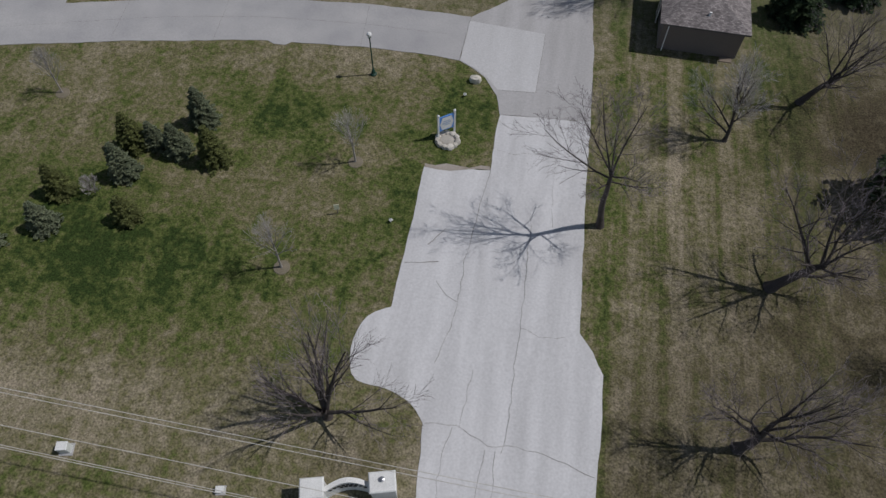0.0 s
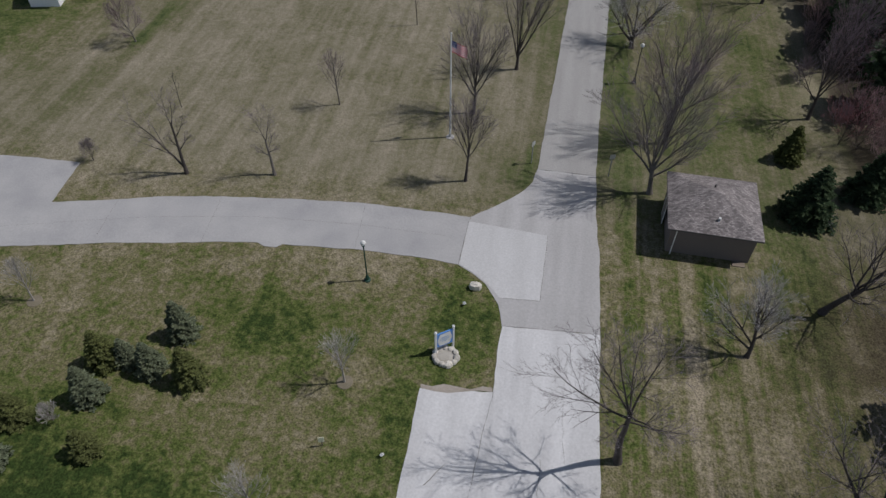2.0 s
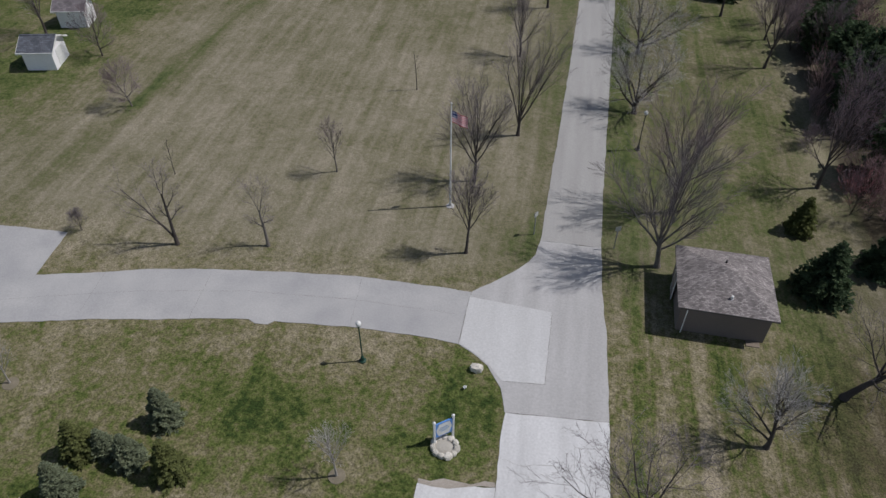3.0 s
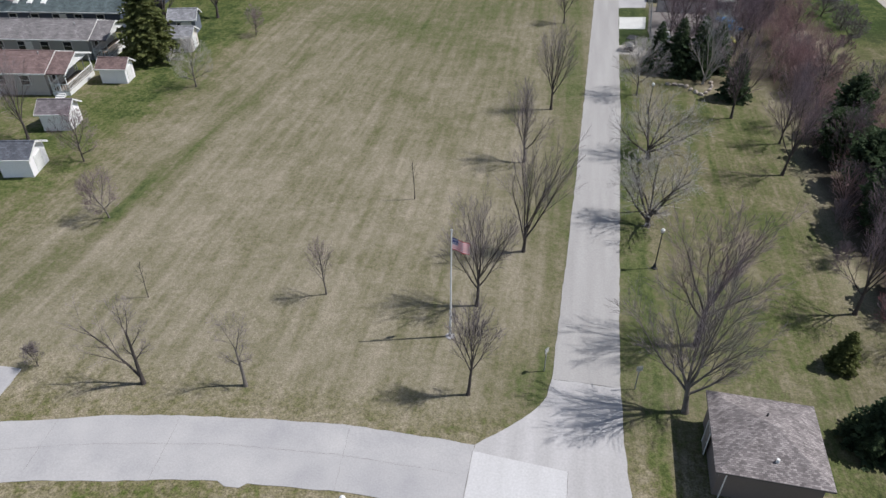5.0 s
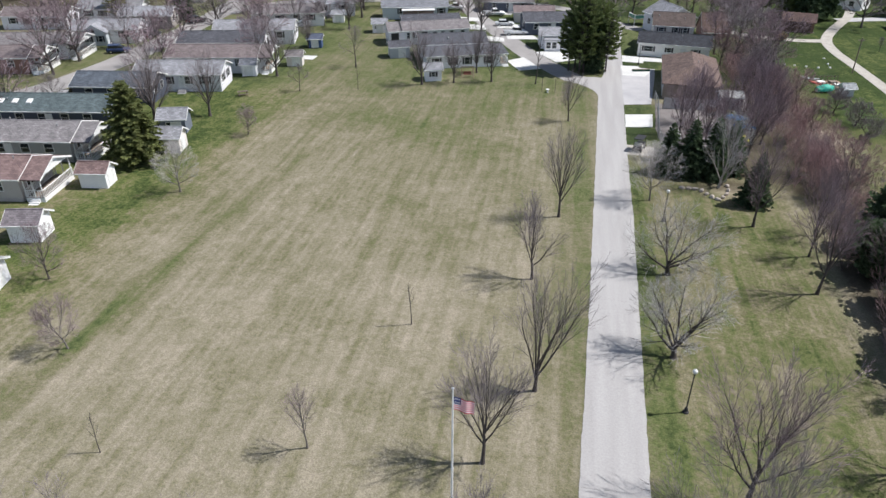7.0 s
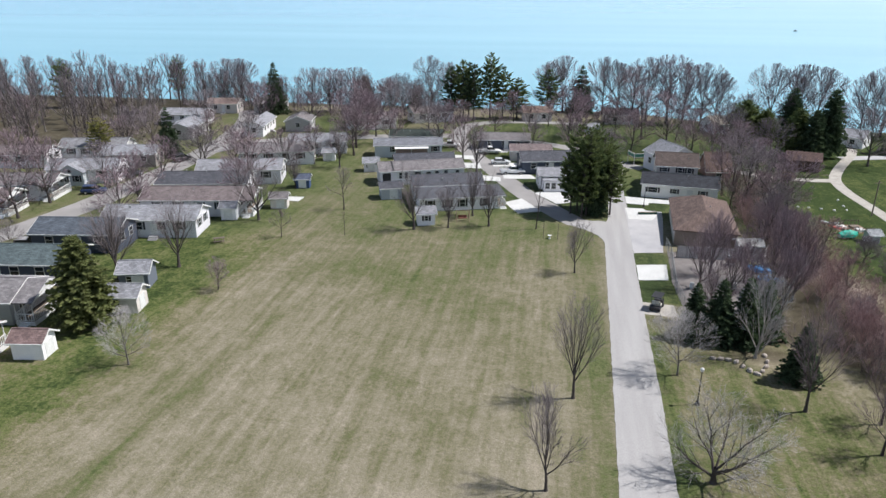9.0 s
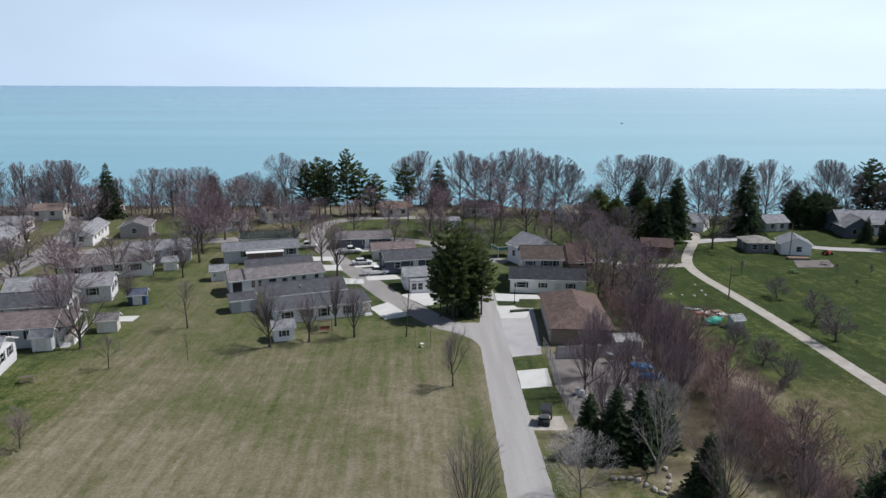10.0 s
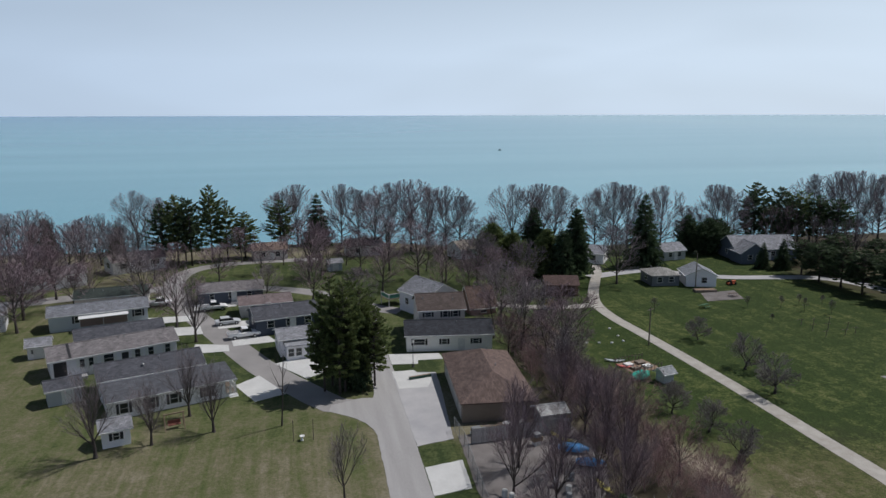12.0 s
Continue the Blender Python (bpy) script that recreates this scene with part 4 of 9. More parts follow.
def tree_meshes(seed, h, style, wood, twig, lean=(0, 0), spread=1.0, limbs=None, **over):
    """Trunk and crown of a leafless tree. limbs: main limbs of its own, as (height share, tilt, bearing from +x, length share)."""
    q = dict(TREE[style], **over)
    rng = random.Random(seed)
    trunk, crown = Geo(), Geo()
    golden = 2.4

    def seg(g, a, b_, r0, r1, n):
        d = b_ - a
        if d.length < 1e-5:
            return
        d.normalize()
        u = d.orthogonal().normalized()
        w = d.cross(u)
        k = len(g.v)
        for p, r in ((a, r0), (b_, r1)):
            for i in range(n):
                t = 6.28319 * i / n
                c, s = math.cos(t) * r, math.sin(t) * r
                g.v.append((p.x + u.x * c + w.x * s, p.y + u.y * c + w.y * s, p.z + u.z * c + w.z * s))
        for i in range(n if n > 2 else 1):
            j = (i + 1) % n
            g.f.append((k + i, k + j, k + n + j, k + n + i))

    lite = q.get("lite", False)
    wide, mid, foot = q["hull"][0] * h * spread, q["hull"][1] * h, q["trunk"] * 0.75 * h

    def room(p, d):
        """How far a shoot may grow from p along d before it leaves the crown's outline."""
        tall = h - mid if p.z + 0.3 * h * d.z > mid else mid - foot
        o = Vector((p.x / wide, p.y / wide, (p.z - mid) / tall))
        v = Vector((d.x / wide, d.y / wide, d.z / tall))
        aa, bb, cc = v.dot(v), o.dot(v), o.dot(o) - 1.0
        disc = bb * bb - aa * cc
        return (math.sqrt(disc) - bb) / aa if disc > 0 else 0.0

    def tip(g, a, b_, r0):
        """The last shoot: a slender spike, three-sided on near trees."""
        d = (b_ - a).normalized()
        u = turned(d, 1.5708, rng.uniform(0, 6.28)) if lite else d.orthogonal().normalized()
        k = len(g.v)
        if lite:
            g.v += [(a.x + u.x * r0, a.y + u.y * r0, a.z + u.z * r0), (a.x - u.x * r0, a.y - u.y * r0, a.z - u.z * r0), (b_.x, b_.y, b_.z)]
            g.f.append((k, k + 1, k + 2))
            return
        w = d.cross(u)
        for c, s in ((r0, 0.0), (-0.5 * r0, 0.866 * r0), (-0.5 * r0, -0.866 * r0)):
            g.v.append((a.x + u.x * c + w.x * s, a.y + u.y * c + w.y * s, a.z + u.z * c + w.z * s))
        g.v.append((b_.x, b_.y, b_.z))
        g.f += [(k, k + 1, k + 3), (k + 1, k + 2, k + 3), (k + 2, k, k + 3)]

    def grow(p, d, length, r, level, depth):
        g = trunk if level <= 2 else crown
        n = ((5, 4, 2, 1, 1) if lite else (6, 5, 3, 1, 1))[min(level, 4)]
        sides = ((6, 4, 3, 2, 2) if lite else (8, 5, 3, 3, 3))[min(level, 4)]
        pull = q["pull"] * (1.0 if level else 0.3)
        pts = [(p.copy(), d.copy(), r)]
        for i in range(n):
            wob = q["wob"] * (0.5 if level == 0 else (1 if level == 1 else 0.75))
            d = (d + Vector((rng.gauss(0, wob), rng.gauss(0, wob), rng.gauss(0, wob * 0.6) + pull))).normalized()
            e = p + d * (length / n)
            r1 = max(q["fine"] * 0.7, r * (1 - (0.55 if level == 0 else 0.8) * (i + 1) / n))
            r0 = pts[-1][2]
            if level == 0 and i == 0:
                r0 *= 1.35
            if depth == 0 and i == n - 1 and level > 1:
                tip(g, p, e, max(r0, q["fine"]) * 1.25)
            else:
                seg(g, p, e, r0, r1, sides)
            p = e
            pts.append((p.copy(), d.copy(), r1))
        if depth == 0:
            return
        own = limbs if level == 0 else None
        kids = len(own) if own else q["limbs"] if level == 0 else q["kids"][min(level - 1, len(q["kids"]) - 1)]
        start = q["trunk"] / max(q["lead"], 0.2) if level == 0 else 0.18
        az = rng.uniform(0, 6.28)
        for k in range(kids):
            s = own[k][0] / q["lead"] if own else start + (1 - start) * (k + rng.uniform(0.1, 0.9)) / kids
            s = min(s, 0.999)
            i = min(int(s * n), n - 1)
            t = s * n - i
            a, b_ = pts[i], pts[i + 1]
            pos = a[0].lerp(b_[0], t)
            az += golden + rng.uniform(-0.5, 0.5)
            if own:
                tilt, bear = radians(own[k][1]), radians(own[k][2])
                out = Vector((math.sin(tilt) * math.cos(bear), math.sin(tilt) * math.sin(bear), math.cos(tilt)))
                ln, rr = h * own[k][3], min(a[2], b_[2]) * (0.45 + 0.5 * own[k][3])
            elif level == 0:
                ang = q["ang"][1] + (q["ang"][0] - q["ang"][1]) * (k / max(1, kids - 1)) + rng.uniform(-0.1, 0.1)
                out = turned(a[1], ang, az)
                ln = room(pos, out) * rng.uniform(0.82, 1.0)
                rr = min(a[2], b_[2]) * rng.uniform(0.50, 0.72)
            else:
                out = turned(a[1], rng.uniform(*q["split"]), az)
                ln = length * rng.uniform(0.38, 0.64) * (1.12 - 0.45 * s)
                rr = max(q["fine"], min(a[2], b_[2]) * rng.uniform(0.5, 0.7))
            if level and not limbs:
                ln = min(ln, max(0.05 * h / (level + 1), room(pos, out) * rng.uniform(0.85, 1.05)))
            grow(pos, out, ln, rr, level + 1, depth - 1)

    up = Vector((lean[0], lean[1], 1)).normalized()
    grow(Vector((0, 0, -0.1)), up, h * q["lead"], h * q["stout"], 0, len(q["kids"]) + 1)
    top = max((v[2] for v in crown.v), default=h)
    f = 1.0 if limbs else h / max(top, 0.1)
    for g in (trunk, crown):
        g.v = [(x * f, y * f, z * f) for x, y, z in g.v]
    return trunk.mesh("trunk", wood, True), crown.mesh("crown", twig)


_trees = {}
_tree_no = [0]


def bare_tree(x, y, h, style, wood=None, twig=None, lean=(0, 0), spread=1.0, label="", share=0, name="bare_tree", group="", turn=None, limbs=None, **over):
    """A leafless tree. share: take one of that many meshes instead of growing a new one. limbs, over: shape of its own."""
    wood, twig = wood or BARK, twig or TWIG
    _tree_no[0] += 1
    no = _tree_no[0]
    rng = random.Random(no)
    if share:
        key = (style, wood.name, twig.name, no % share)
        if key not in _trees:
            _trees[key] = tree_meshes(no * 7 + 1, 10.0, style, wood, twig, (0, 0), 1.0)
        a, b_ = _trees[key]
        f = h / 10.0
        m = ground_at(x, y, rng.uniform(0, 360)) @ Matrix.Diagonal((f * spread, f * spread, f, 1))
    else:
        a, b_ = tree_meshes(no * 7 + 1, h, style, wood, twig, lean, spread, limbs, **over)
        m = ground_at(x, y, rng.uniform(0, 360) if turn is None and lean == (0, 0) and not limbs else (turn or 0))
    t = thing(name, label or "leafless tree with fine brown twigs on the lawn", "shrub" if name.endswith("shrub") else "tree", m, group)
    part("trunk", a, None, t)
    part("crown", b_, None, t)
    return t


def forked(seed, n=8, low=0.16, tilt=38, length=0.58):
    """Main limbs of a tree that forks low: (height share, tilt, bearing, length share)."""
    q = random.Random(seed)
    out, turn = [], q.uniform(0, 360)
    for k in range(n):
        f = k / max(1, n - 1)
        turn += 137 + q.uniform(-30, 30)
        out.append((low + 0.14 * f + q.uniform(0, 0.02), tilt * (1 - 0.85 * f) * q.uniform(0.75, 1.2), turn % 360, length * q.uniform(0.78, 1.0) * (0.85 + 0.2 * f)))
    return out


def joined_trees(name, spots, styles, label, category="trees"):
    """Many far trees in one mesh: spots of (x, y, height, style number)."""
    vs, fs, mats, off = [], [], [], 0
    tmpl = []
    for k, (style, wood, twig) in enumerate(styles):
        pair = []
        for me, mi in zip(tree_meshes(900 + k, 10.0, style, wood, twig), (2 * k, 2 * k + 1)):
            v = np.empty(len(me.vertices) * 3, np.float32)
            me.vertices.foreach_get("co", v)
            me.calc_loop_triangles()
            f = np.empty(len(me.loop_triangles) * 3, np.int32)
            me.loop_triangles.foreach_get("vertices", f)
            pair.append((v.reshape(-1, 3), f.reshape(-1, 3), mi))
        tmpl.append(pair)
    for x, y, h, k in spots:
        y = min(y, shore(x) - 1.5)
        a = (x * 12.9 + y * 7.3) % 6.28
        c, s = math.cos(a) * h / 10, math.sin(a) * h / 10
        for v, f, mi in tmpl[k % len(tmpl)]:
            w = np.stack([v[:, 0] * c - v[:, 1] * s + x, v[:, 0] * s + v[:, 1] * c + y, v[:, 2] * h / 10 + gz(y, x)], -1)
            vs.append(w)
            fs.append(f + off)
            mats.append(np.full(len(f), mi, np.int32))
            off += len(v)
    v, f, mi = np.concatenate(vs), np.concatenate(fs), np.concatenate(mats)
    me = bpy.data.meshes.new(name)
    me.vertices.add(len(v))
    me.vertices.foreach_set("co", v.astype(np.float32).ravel())
    me.loops.add(f.size)
    me.loops.foreach_set("vertex_index", f.ravel().astype(np.int32))
    me.polygons.add(len(f))
    me.polygons.foreach_set("loop_start", np.arange(0, f.size, 3, dtype=np.int32))
    for _, wood, twig in styles:
        me.materials.append(wood)
        me.materials.append(twig)
    me.polygons.foreach_set("material_index", mi)
    me.update(calc_edges=True)
    me.validate()
    return tagged(new(name, me), label, category, kind="stuff")


def conifer_meshes(seed, h, r, material, kind="spruce"):
    """Trunk and needle crown of an evergreen: whorls of drooping boughs set with small sprays."""
    rng = random.Random(seed)
    trunk, crown = Geo(), Geo()
    trunk.tube((0, 0, -0.1), (0, 0, h * 0.96), h * 0.018, 0.01, 7)
    n_whorl = int(14 + h * 1.0) if kind != "pine" else int(9 + h * 0.8)
    low = {"spruce": 0.04, "pine": 0.20, "cedar": 0.02, "fir": 0.13}[kind]
    for w in range(n_whorl):
        s = (w + rng.uniform(0, 0.6)) / n_whorl
        z = h * (low + (0.97 - low) * s)
        if kind == "spruce":
            reach = r * (1 - s) ** 0.85 + 0.06 * r
        elif kind == "fir":
            reach = r * (1 - s) ** 0.6 + 0.08 * r
        elif kind == "cedar":
            reach = r * min(1.0, (1 - s) * 2.0 + 0.1) * (0.75 + 0.25 * s)
        else:
            reach = r * (0.55 + 0.45 * math.sin(math.pi * min(1, s * 0.9 + 0.15))) * (1.0 if s < 0.85 else 0.55)
        boughs = 8 if kind != "pine" else 7
        off = rng.uniform(0, 6.28)
        for k in range(boughs):
            a = off + 6.28 * k / boughs + rng.uniform(-0.25, 0.25)
            ln = reach * rng.uniform(0.72, 1.12) * (rng.uniform(0.5, 1.15) if kind == "pine" else 1)
            droop = {"spruce": -0.30 + 0.5 * s, "pine": 0.05 + 0.3 * s, "cedar": 0.5, "fir": -0.25 + 0.5 * s}[kind]
            zz = z + rng.uniform(-0.3, 0.3) * h / n_whorl
            dx, dy = math.cos(a), math.sin(a)
            if kind == "pine":
                trunk.tube((0, 0, zz), (dx * ln * 0.8, dy * ln * 0.8, zz + droop * ln * 0.6), 0.05, 0.02, 3, False)
            m = 6 if kind != "pine" else 7
            for i in range(m):
                f = (0.18 if kind != "pine" else 0.4) + (0.82 if kind != "pine" else 0.6) * i / (m - 1)
                bx, by, bz = dx * ln * f, dy * ln * f, zz + droop * ln * f * f
                size = ((0.26 * reach + 0.14) if kind != "pine" else (0.19 * reach + 0.12)) * (1.15 - 0.55 * f)
                for side in (-1, 0, 1):
                    if side == 0 and i < m - 1 and rng.random() < 0.5:
                        continue
                    b_ = a + side * rng.uniform(0.6, 1.2) + rng.uniform(-0.2, 0.2)
                    ex, ey = math.cos(b_), math.sin(b_)
                    L, W = size * rng.uniform(0.8, 1.3), size * rng.uniform(0.30, 0.46)
                    up = rng.uniform(-0.35, 0.25) if kind != "pine" else rng.uniform(-0.1, 0.45)
                    tilt = rng.uniform(-0.5, 0.5)
                    crown.poly([(bx, by, bz), (bx + ex * L * 0.5 - ey * W, by + ey * L * 0.5 + ex * W, bz + up * L * 0.5 + tilt * W),
                                (bx + ex * L, by + ey * L, bz + up * L), (bx + ex * L * 0.5 + ey * W, by + ey * L * 0.5 - ex * W, bz + up * L * 0.5 - tilt * W)])
                    if i >= (3 if kind == "pine" else 2 if kind == "spruce" else 0):
                        crown.poly([(bx, by, bz), (bx + ex * L * 0.5, by + ey * L * 0.5, bz + up * L * 0.5 + W), (bx + ex * L, by + ey * L, bz + up * L),
                                    (bx + ex * L * 0.5, by + ey * L * 0.5, bz + up * L * 0.5 - W)])
    # leading shoot
    for k in range(4):
        a = 1.57 * k
        crown.poly([(0, 0, h), (0.10 * math.cos(a), 0.10 * math.sin(a), h * 0.955), (0, 0, h * 0.92), (0.03 * math.cos(a + 1.5), 0.03 * math.sin(a + 1.5), h * 0.955)])
    return trunk.mesh("trunk", BARK, True), crown.mesh("crown", material)


def conifer(x, y, h, r, material=None, kind="spruce", label="", share=0, name="evergreen_tree", group=""):
    material = material or NEEDLE
    _tree_no[0] += 1
    no = _tree_no[0]
    if share:
        key = (kind, material.name, no % share)
        if key not in _trees:
            _trees[key] = conifer_meshes(no, 10.0, 2.8, material, kind)
        a, b_ = _trees[key]
        m = ground_at(x, y, no * 47 % 360) @ Matrix.Diagonal((r / 2.8, r / 2.8, h / 10.0, 1))
    else:
        a, b_ = conifer_meshes(no, h, r, material, kind)
        m = ground_at(x, y, no * 47 % 360)
    t = thing(name, label or "dark green evergreen tree", "tree", m, group)
    part("trunk", a, None, t)
    part("crown", b_, None, t)
    return t


_shared = {}


def shared(key, make):
    if key not in _shared:
        _shared[key] = make()
    return _shared[key]


def window_on(parent, m, w, h, shutters=None, mullion=True):
    """A window set on a wall; m puts its middle, local -y points out."""
    def frame_geo():
        g = Geo()
        t, d = 0.07, 0.05
        for x0, x1, z0, z1 in ((-w / 2 - t, w / 2 + t, h / 2, h / 2 + t), (-w / 2 - t, w / 2 + t, -h / 2 - t, -h / 2), (-w / 2 - t, -w / 2, -h / 2, h / 2), (w / 2, w / 2 + t, -h / 2, h / 2)):
            g.box(x0, x1, -d, 0.0, z0, z1)
        if mullion:
            g.box(-w / 2, w / 2, -d * 0.8, 0, -0.025, 0.025)
        return g.mesh("window", WHITE)

    def pane_geo():
        return Geo().box(-w / 2, w / 2, -0.02, 0.01, -h / 2, h / 2).mesh("pane", GLASS)

    win = part("window", shared(("wf", w, h, mullion), frame_geo), None, parent, at=m)
    part("pane", shared(("wp", w, h), pane_geo), None, win)
    if shutters:
        for s in (-1, 1):
            def shutter_geo():
                g = Geo()
                g.box(-0.17, 0.17, -0.035, 0, -h / 2 - 0.05, h / 2 + 0.05)
                for i in range(6):
                    z = -h / 2 + h * (i + 0.5) / 6
                    g.box(-0.12, 0.12, -0.05, -0.035, z - 0.05, z + 0.04)
                return g.mesh("shutter", shutters)
            part("shutter", shared(("ws", h, shutters.name), shutter_geo), None, win, at=pose(s * (w / 2 + 0.28), 0, 0))
    return win


def door_on(parent, m, w=0.95, h=2.05, material=None, name="door"):
    g = Geo()
    g.box(-w / 2, w / 2, -0.04, 0.0, 0, h)
    g.box(-w / 2 + 0.15, w / 2 - 0.15, -0.055, -0.04, h * 0.55, h - 0.15)
    g.box(-w / 2 + 0.15, w / 2 - 0.15, -0.055, -0.04, 0.15, h * 0.45)
    d = part(name, g, material or WHITE, parent, at=m)
    fr = Geo()
    fr.box(-w / 2 - 0.08, -w / 2, -0.05, 0, 0, h).box(w / 2, w / 2 + 0.08, -0.05, 0, 0, h).box(-w / 2 - 0.08, w / 2 + 0.08, -0.05, 0, h, h + 0.08)
    part("door_frame", fr, WHITE, d)
    part("door_handle", Geo().box(w / 2 - 0.12, w / 2 - 0.07, -0.10, -0.04, 0.95, 1.05), METAL, d)
    return d


def gable_body(L, W, h, rise, base=0.0, along="x"):
    g = Geo()
    x, y = L / 2, W / 2
    g.v += [(-x, -y, base), (x, -y, base), (x, y, base), (-x, y, base), (-x, -y, h), (x, -y, h), (x, y, h), (-x, y, h), (-x, 0, h + rise), (x, 0, h + rise)]
    g.f += [(3, 2, 1, 0), (0, 1, 5, 4), (2, 3, 7, 6), (1, 2, 6, 9, 5), (3, 0, 4, 8, 7), (4, 5, 9, 8), (6, 7, 8, 9)]
    return g


def gable_roof(L, W, h, rise, over=0.35, thick=0.14):
    g = Geo()
    x, y = L / 2 + over, W / 2 + over
    drop = rise * over / (W / 2)
    e0, e1, t = h - drop, h + rise, thick
    for s in (-1, 1):
        k = len(g.v)
        g.v += [(-x, s * y, e0), (x, s * y, e0), (x, 0, e1), (-x, 0, e1), (-x, s * y, e0 + t), (x, s * y, e0 + t), (x, 0, e1 + t), (-x, 0, e1 + t)]
        fs = [(0, 3, 2, 1), (4, 5, 6, 7), (0, 1, 5, 4), (3, 0, 4, 7), (1, 2, 6, 5), (2, 3, 7, 6)]
        g.f += [tuple(k + i for i in (f if s < 0 else reversed(f))) for f in fs]
    return g


def hip_roof(L, W, h, rise, over=0.35, thick=0.14):
    g = Geo()
    x, y = L / 2 + over, W / 2 + over
    r = max(0.0, L / 2 - W / 2)
    e0 = h - rise * over / (W / 2)
    g.v += [(-x, -y, e0), (x, -y, e0), (x, y, e0), (-x, y, e0), (-x, -y, e0 + thick), (x, -y, e0 + thick), (x, y, e0 + thick), (-x, y, e0 + thick), (-r - 0.01, 0, h + rise + thick), (r + 0.01, 0, h + rise + thick)]
    g.f += [(3, 2, 1, 0), (0, 1, 5, 4), (1, 2, 6, 5), (2, 3, 7, 6), (3, 0, 4, 7), (4, 5, 9, 8), (5, 6, 9), (6, 7, 8, 9), (7, 4, 8)]
    return g


def house(x, y, L, W, h, rise, turn, wall, roof, label, wins="auto", doors=((1, 0.1),), shutters=None, hip=False, name="mobile_home", category="house",
          skirt=True, vents=2, door_paint=None, win_size=(1.15, 1.2), win_z=None, trim=True, group="", garage=(), porch=None):
    """A small house with its long side along local x. wins: (side, place) with side s, n, e, w and place -1 to 1."""
    t = thing(name, label, category, ground_at(x, y, turn), group)
    rng = random.Random(int(x * 13 + y * 7))
    wm, rm = siding(wall), roofing(roof)
    base = 0.55 if skirt else 0.0
    part("wall", gable_body(L, W, h, rise if not hip else 0.02, base - 0.02), wm, t)
    if skirt:
        part("skirting", Geo().box(-L / 2 + 0.04, L / 2 - 0.04, -W / 2 + 0.04, W / 2 - 0.04, -0.35, base), paint(tuple(c * 0.92 for c in wall), 0.8), t)
    else:
        part("foundation", Geo().box(-L / 2 + 0.02, L / 2 - 0.02, -W / 2 + 0.02, W / 2 - 0.02, -0.4, 0.02), CONCRETE, t)
    rf = part("roof", (hip_roof if hip else gable_roof)(L, W, h, rise), rm, t)
    if trim and not hip:
        for s in (-1, 1):
            e = W / 2 + 0.36
            d = rise * 0.35 / (W / 2)
            part("gutter", Geo().box(-L / 2 - 0.35, L / 2 + 0.35, min(s * e, s * (e + 0.09)), max(s * e, s * (e + 0.09)), h - d - 0.02, h - d + 0.13), WHITE, rf)
            g = Geo()
            xx = s * (L / 2 + 0.36)
            for q in (-1, 1):
                g.poly([(xx, q * e, h - d - 0.06), (xx, q * e, h - d + 0.15), (xx, 0, h + rise + 0.15), (xx, 0, h + rise - 0.06)])
                g.poly([(xx + s * 0.03, 0, h + rise - 0.06), (xx + s * 0.03, 0, h + rise + 0.15), (xx + s * 0.03, q * e, h - d + 0.15), (xx + s * 0.03, q * e, h - d - 0.06)])
            part("barge_board", g, WHITE, rf)
        part("ridge_cap", Geo().box(-L / 2 - 0.34, L / 2 + 0.34, -0.12, 0.12, h + rise + 0.08, h + rise + 0.165), rm, rf)
    zc = win_z or (h + base) / 2 + 0.25
    if wins == "auto":
        n = max(2, int(L / 3.6))
        wins = [("s", -0.86 + 1.72 * (i + 0.5) / n) for i in range(n)] + [("n", -0.86 + 1.72 * (i + 0.5) / n) for i in range(n)] + [("e", -0.4), ("e", 0.4), ("w", 0.0)]
    turn_of = {"s": 0, "n": 180, "e": 90, "w": -90}
    for wdef in wins:
        side, p = wdef[0], wdef[1]
        ww, hh = (wdef[2], wdef[3]) if len(wdef) > 3 else win_size
        z = wdef[4] if len(wdef) > 4 else zc
        px, py = {"s": (p * L / 2, -W / 2), "n": (p * L / 2, W / 2), "e": (L / 2, p * W / 2), "w": (-L / 2, p * W / 2)}[side]
        window_on(t, pose(px, py, z, 0, 0, turn_of[side]), ww, hh, shutters)
    for s, p in doors:
        dm = pose(p * L / 2, -s * W / 2, base, 0, 0, 0 if s > 0 else 180)
        door_on(t, dm, material=door_paint)
        if skirt:
            st = Geo()
            for k in range(3):
                st.box(-0.7, 0.7, -0.9 - 0.28 * k, -0.06, base - 0.19 * (k + 1) - 0.19, base - 0.19 * (k + 1) + 0.17)
            part("steps", st, CONCRETE, t, at=dm @ pose(0, 0, -base))
    for side, p, w, hh in garage:
        px, py = {"s": (p * L / 2, -W / 2), "n": (p * L / 2, W / 2), "e": (L / 2, p * W / 2), "w": (-L / 2, p * W / 2)}[side]
        g = Geo()
        for i in range(4):
            g.box(-w / 2, w / 2, -0.05, 0.0, hh * i / 4 + 0.015, hh * (i + 1) / 4 - 0.015)
        part("garage_door", g, door_paint or garage_paint, t, at=pose(px, py, 0.02, 0, 0, turn_of[side]))
    for k in range(vents):
        vx = L * rng.uniform(-0.42, 0.42)
        vy = W * rng.uniform(-0.25, 0.1)
        vz = h + rise * (1 - abs(vy) / (W / 2))
        part("vent_pipe", Geo().tube((vx, vy, vz - 0.1), (vx, vy, vz + 0.45), 0.06, None, 7).tube((vx, vy, vz + 0.42), (vx, vy, vz + 0.50), 0.10, 0.05, 7), GALV, rf)
    return t


garage_paint = paint((0.60, 0.58, 0.55), 0.5)


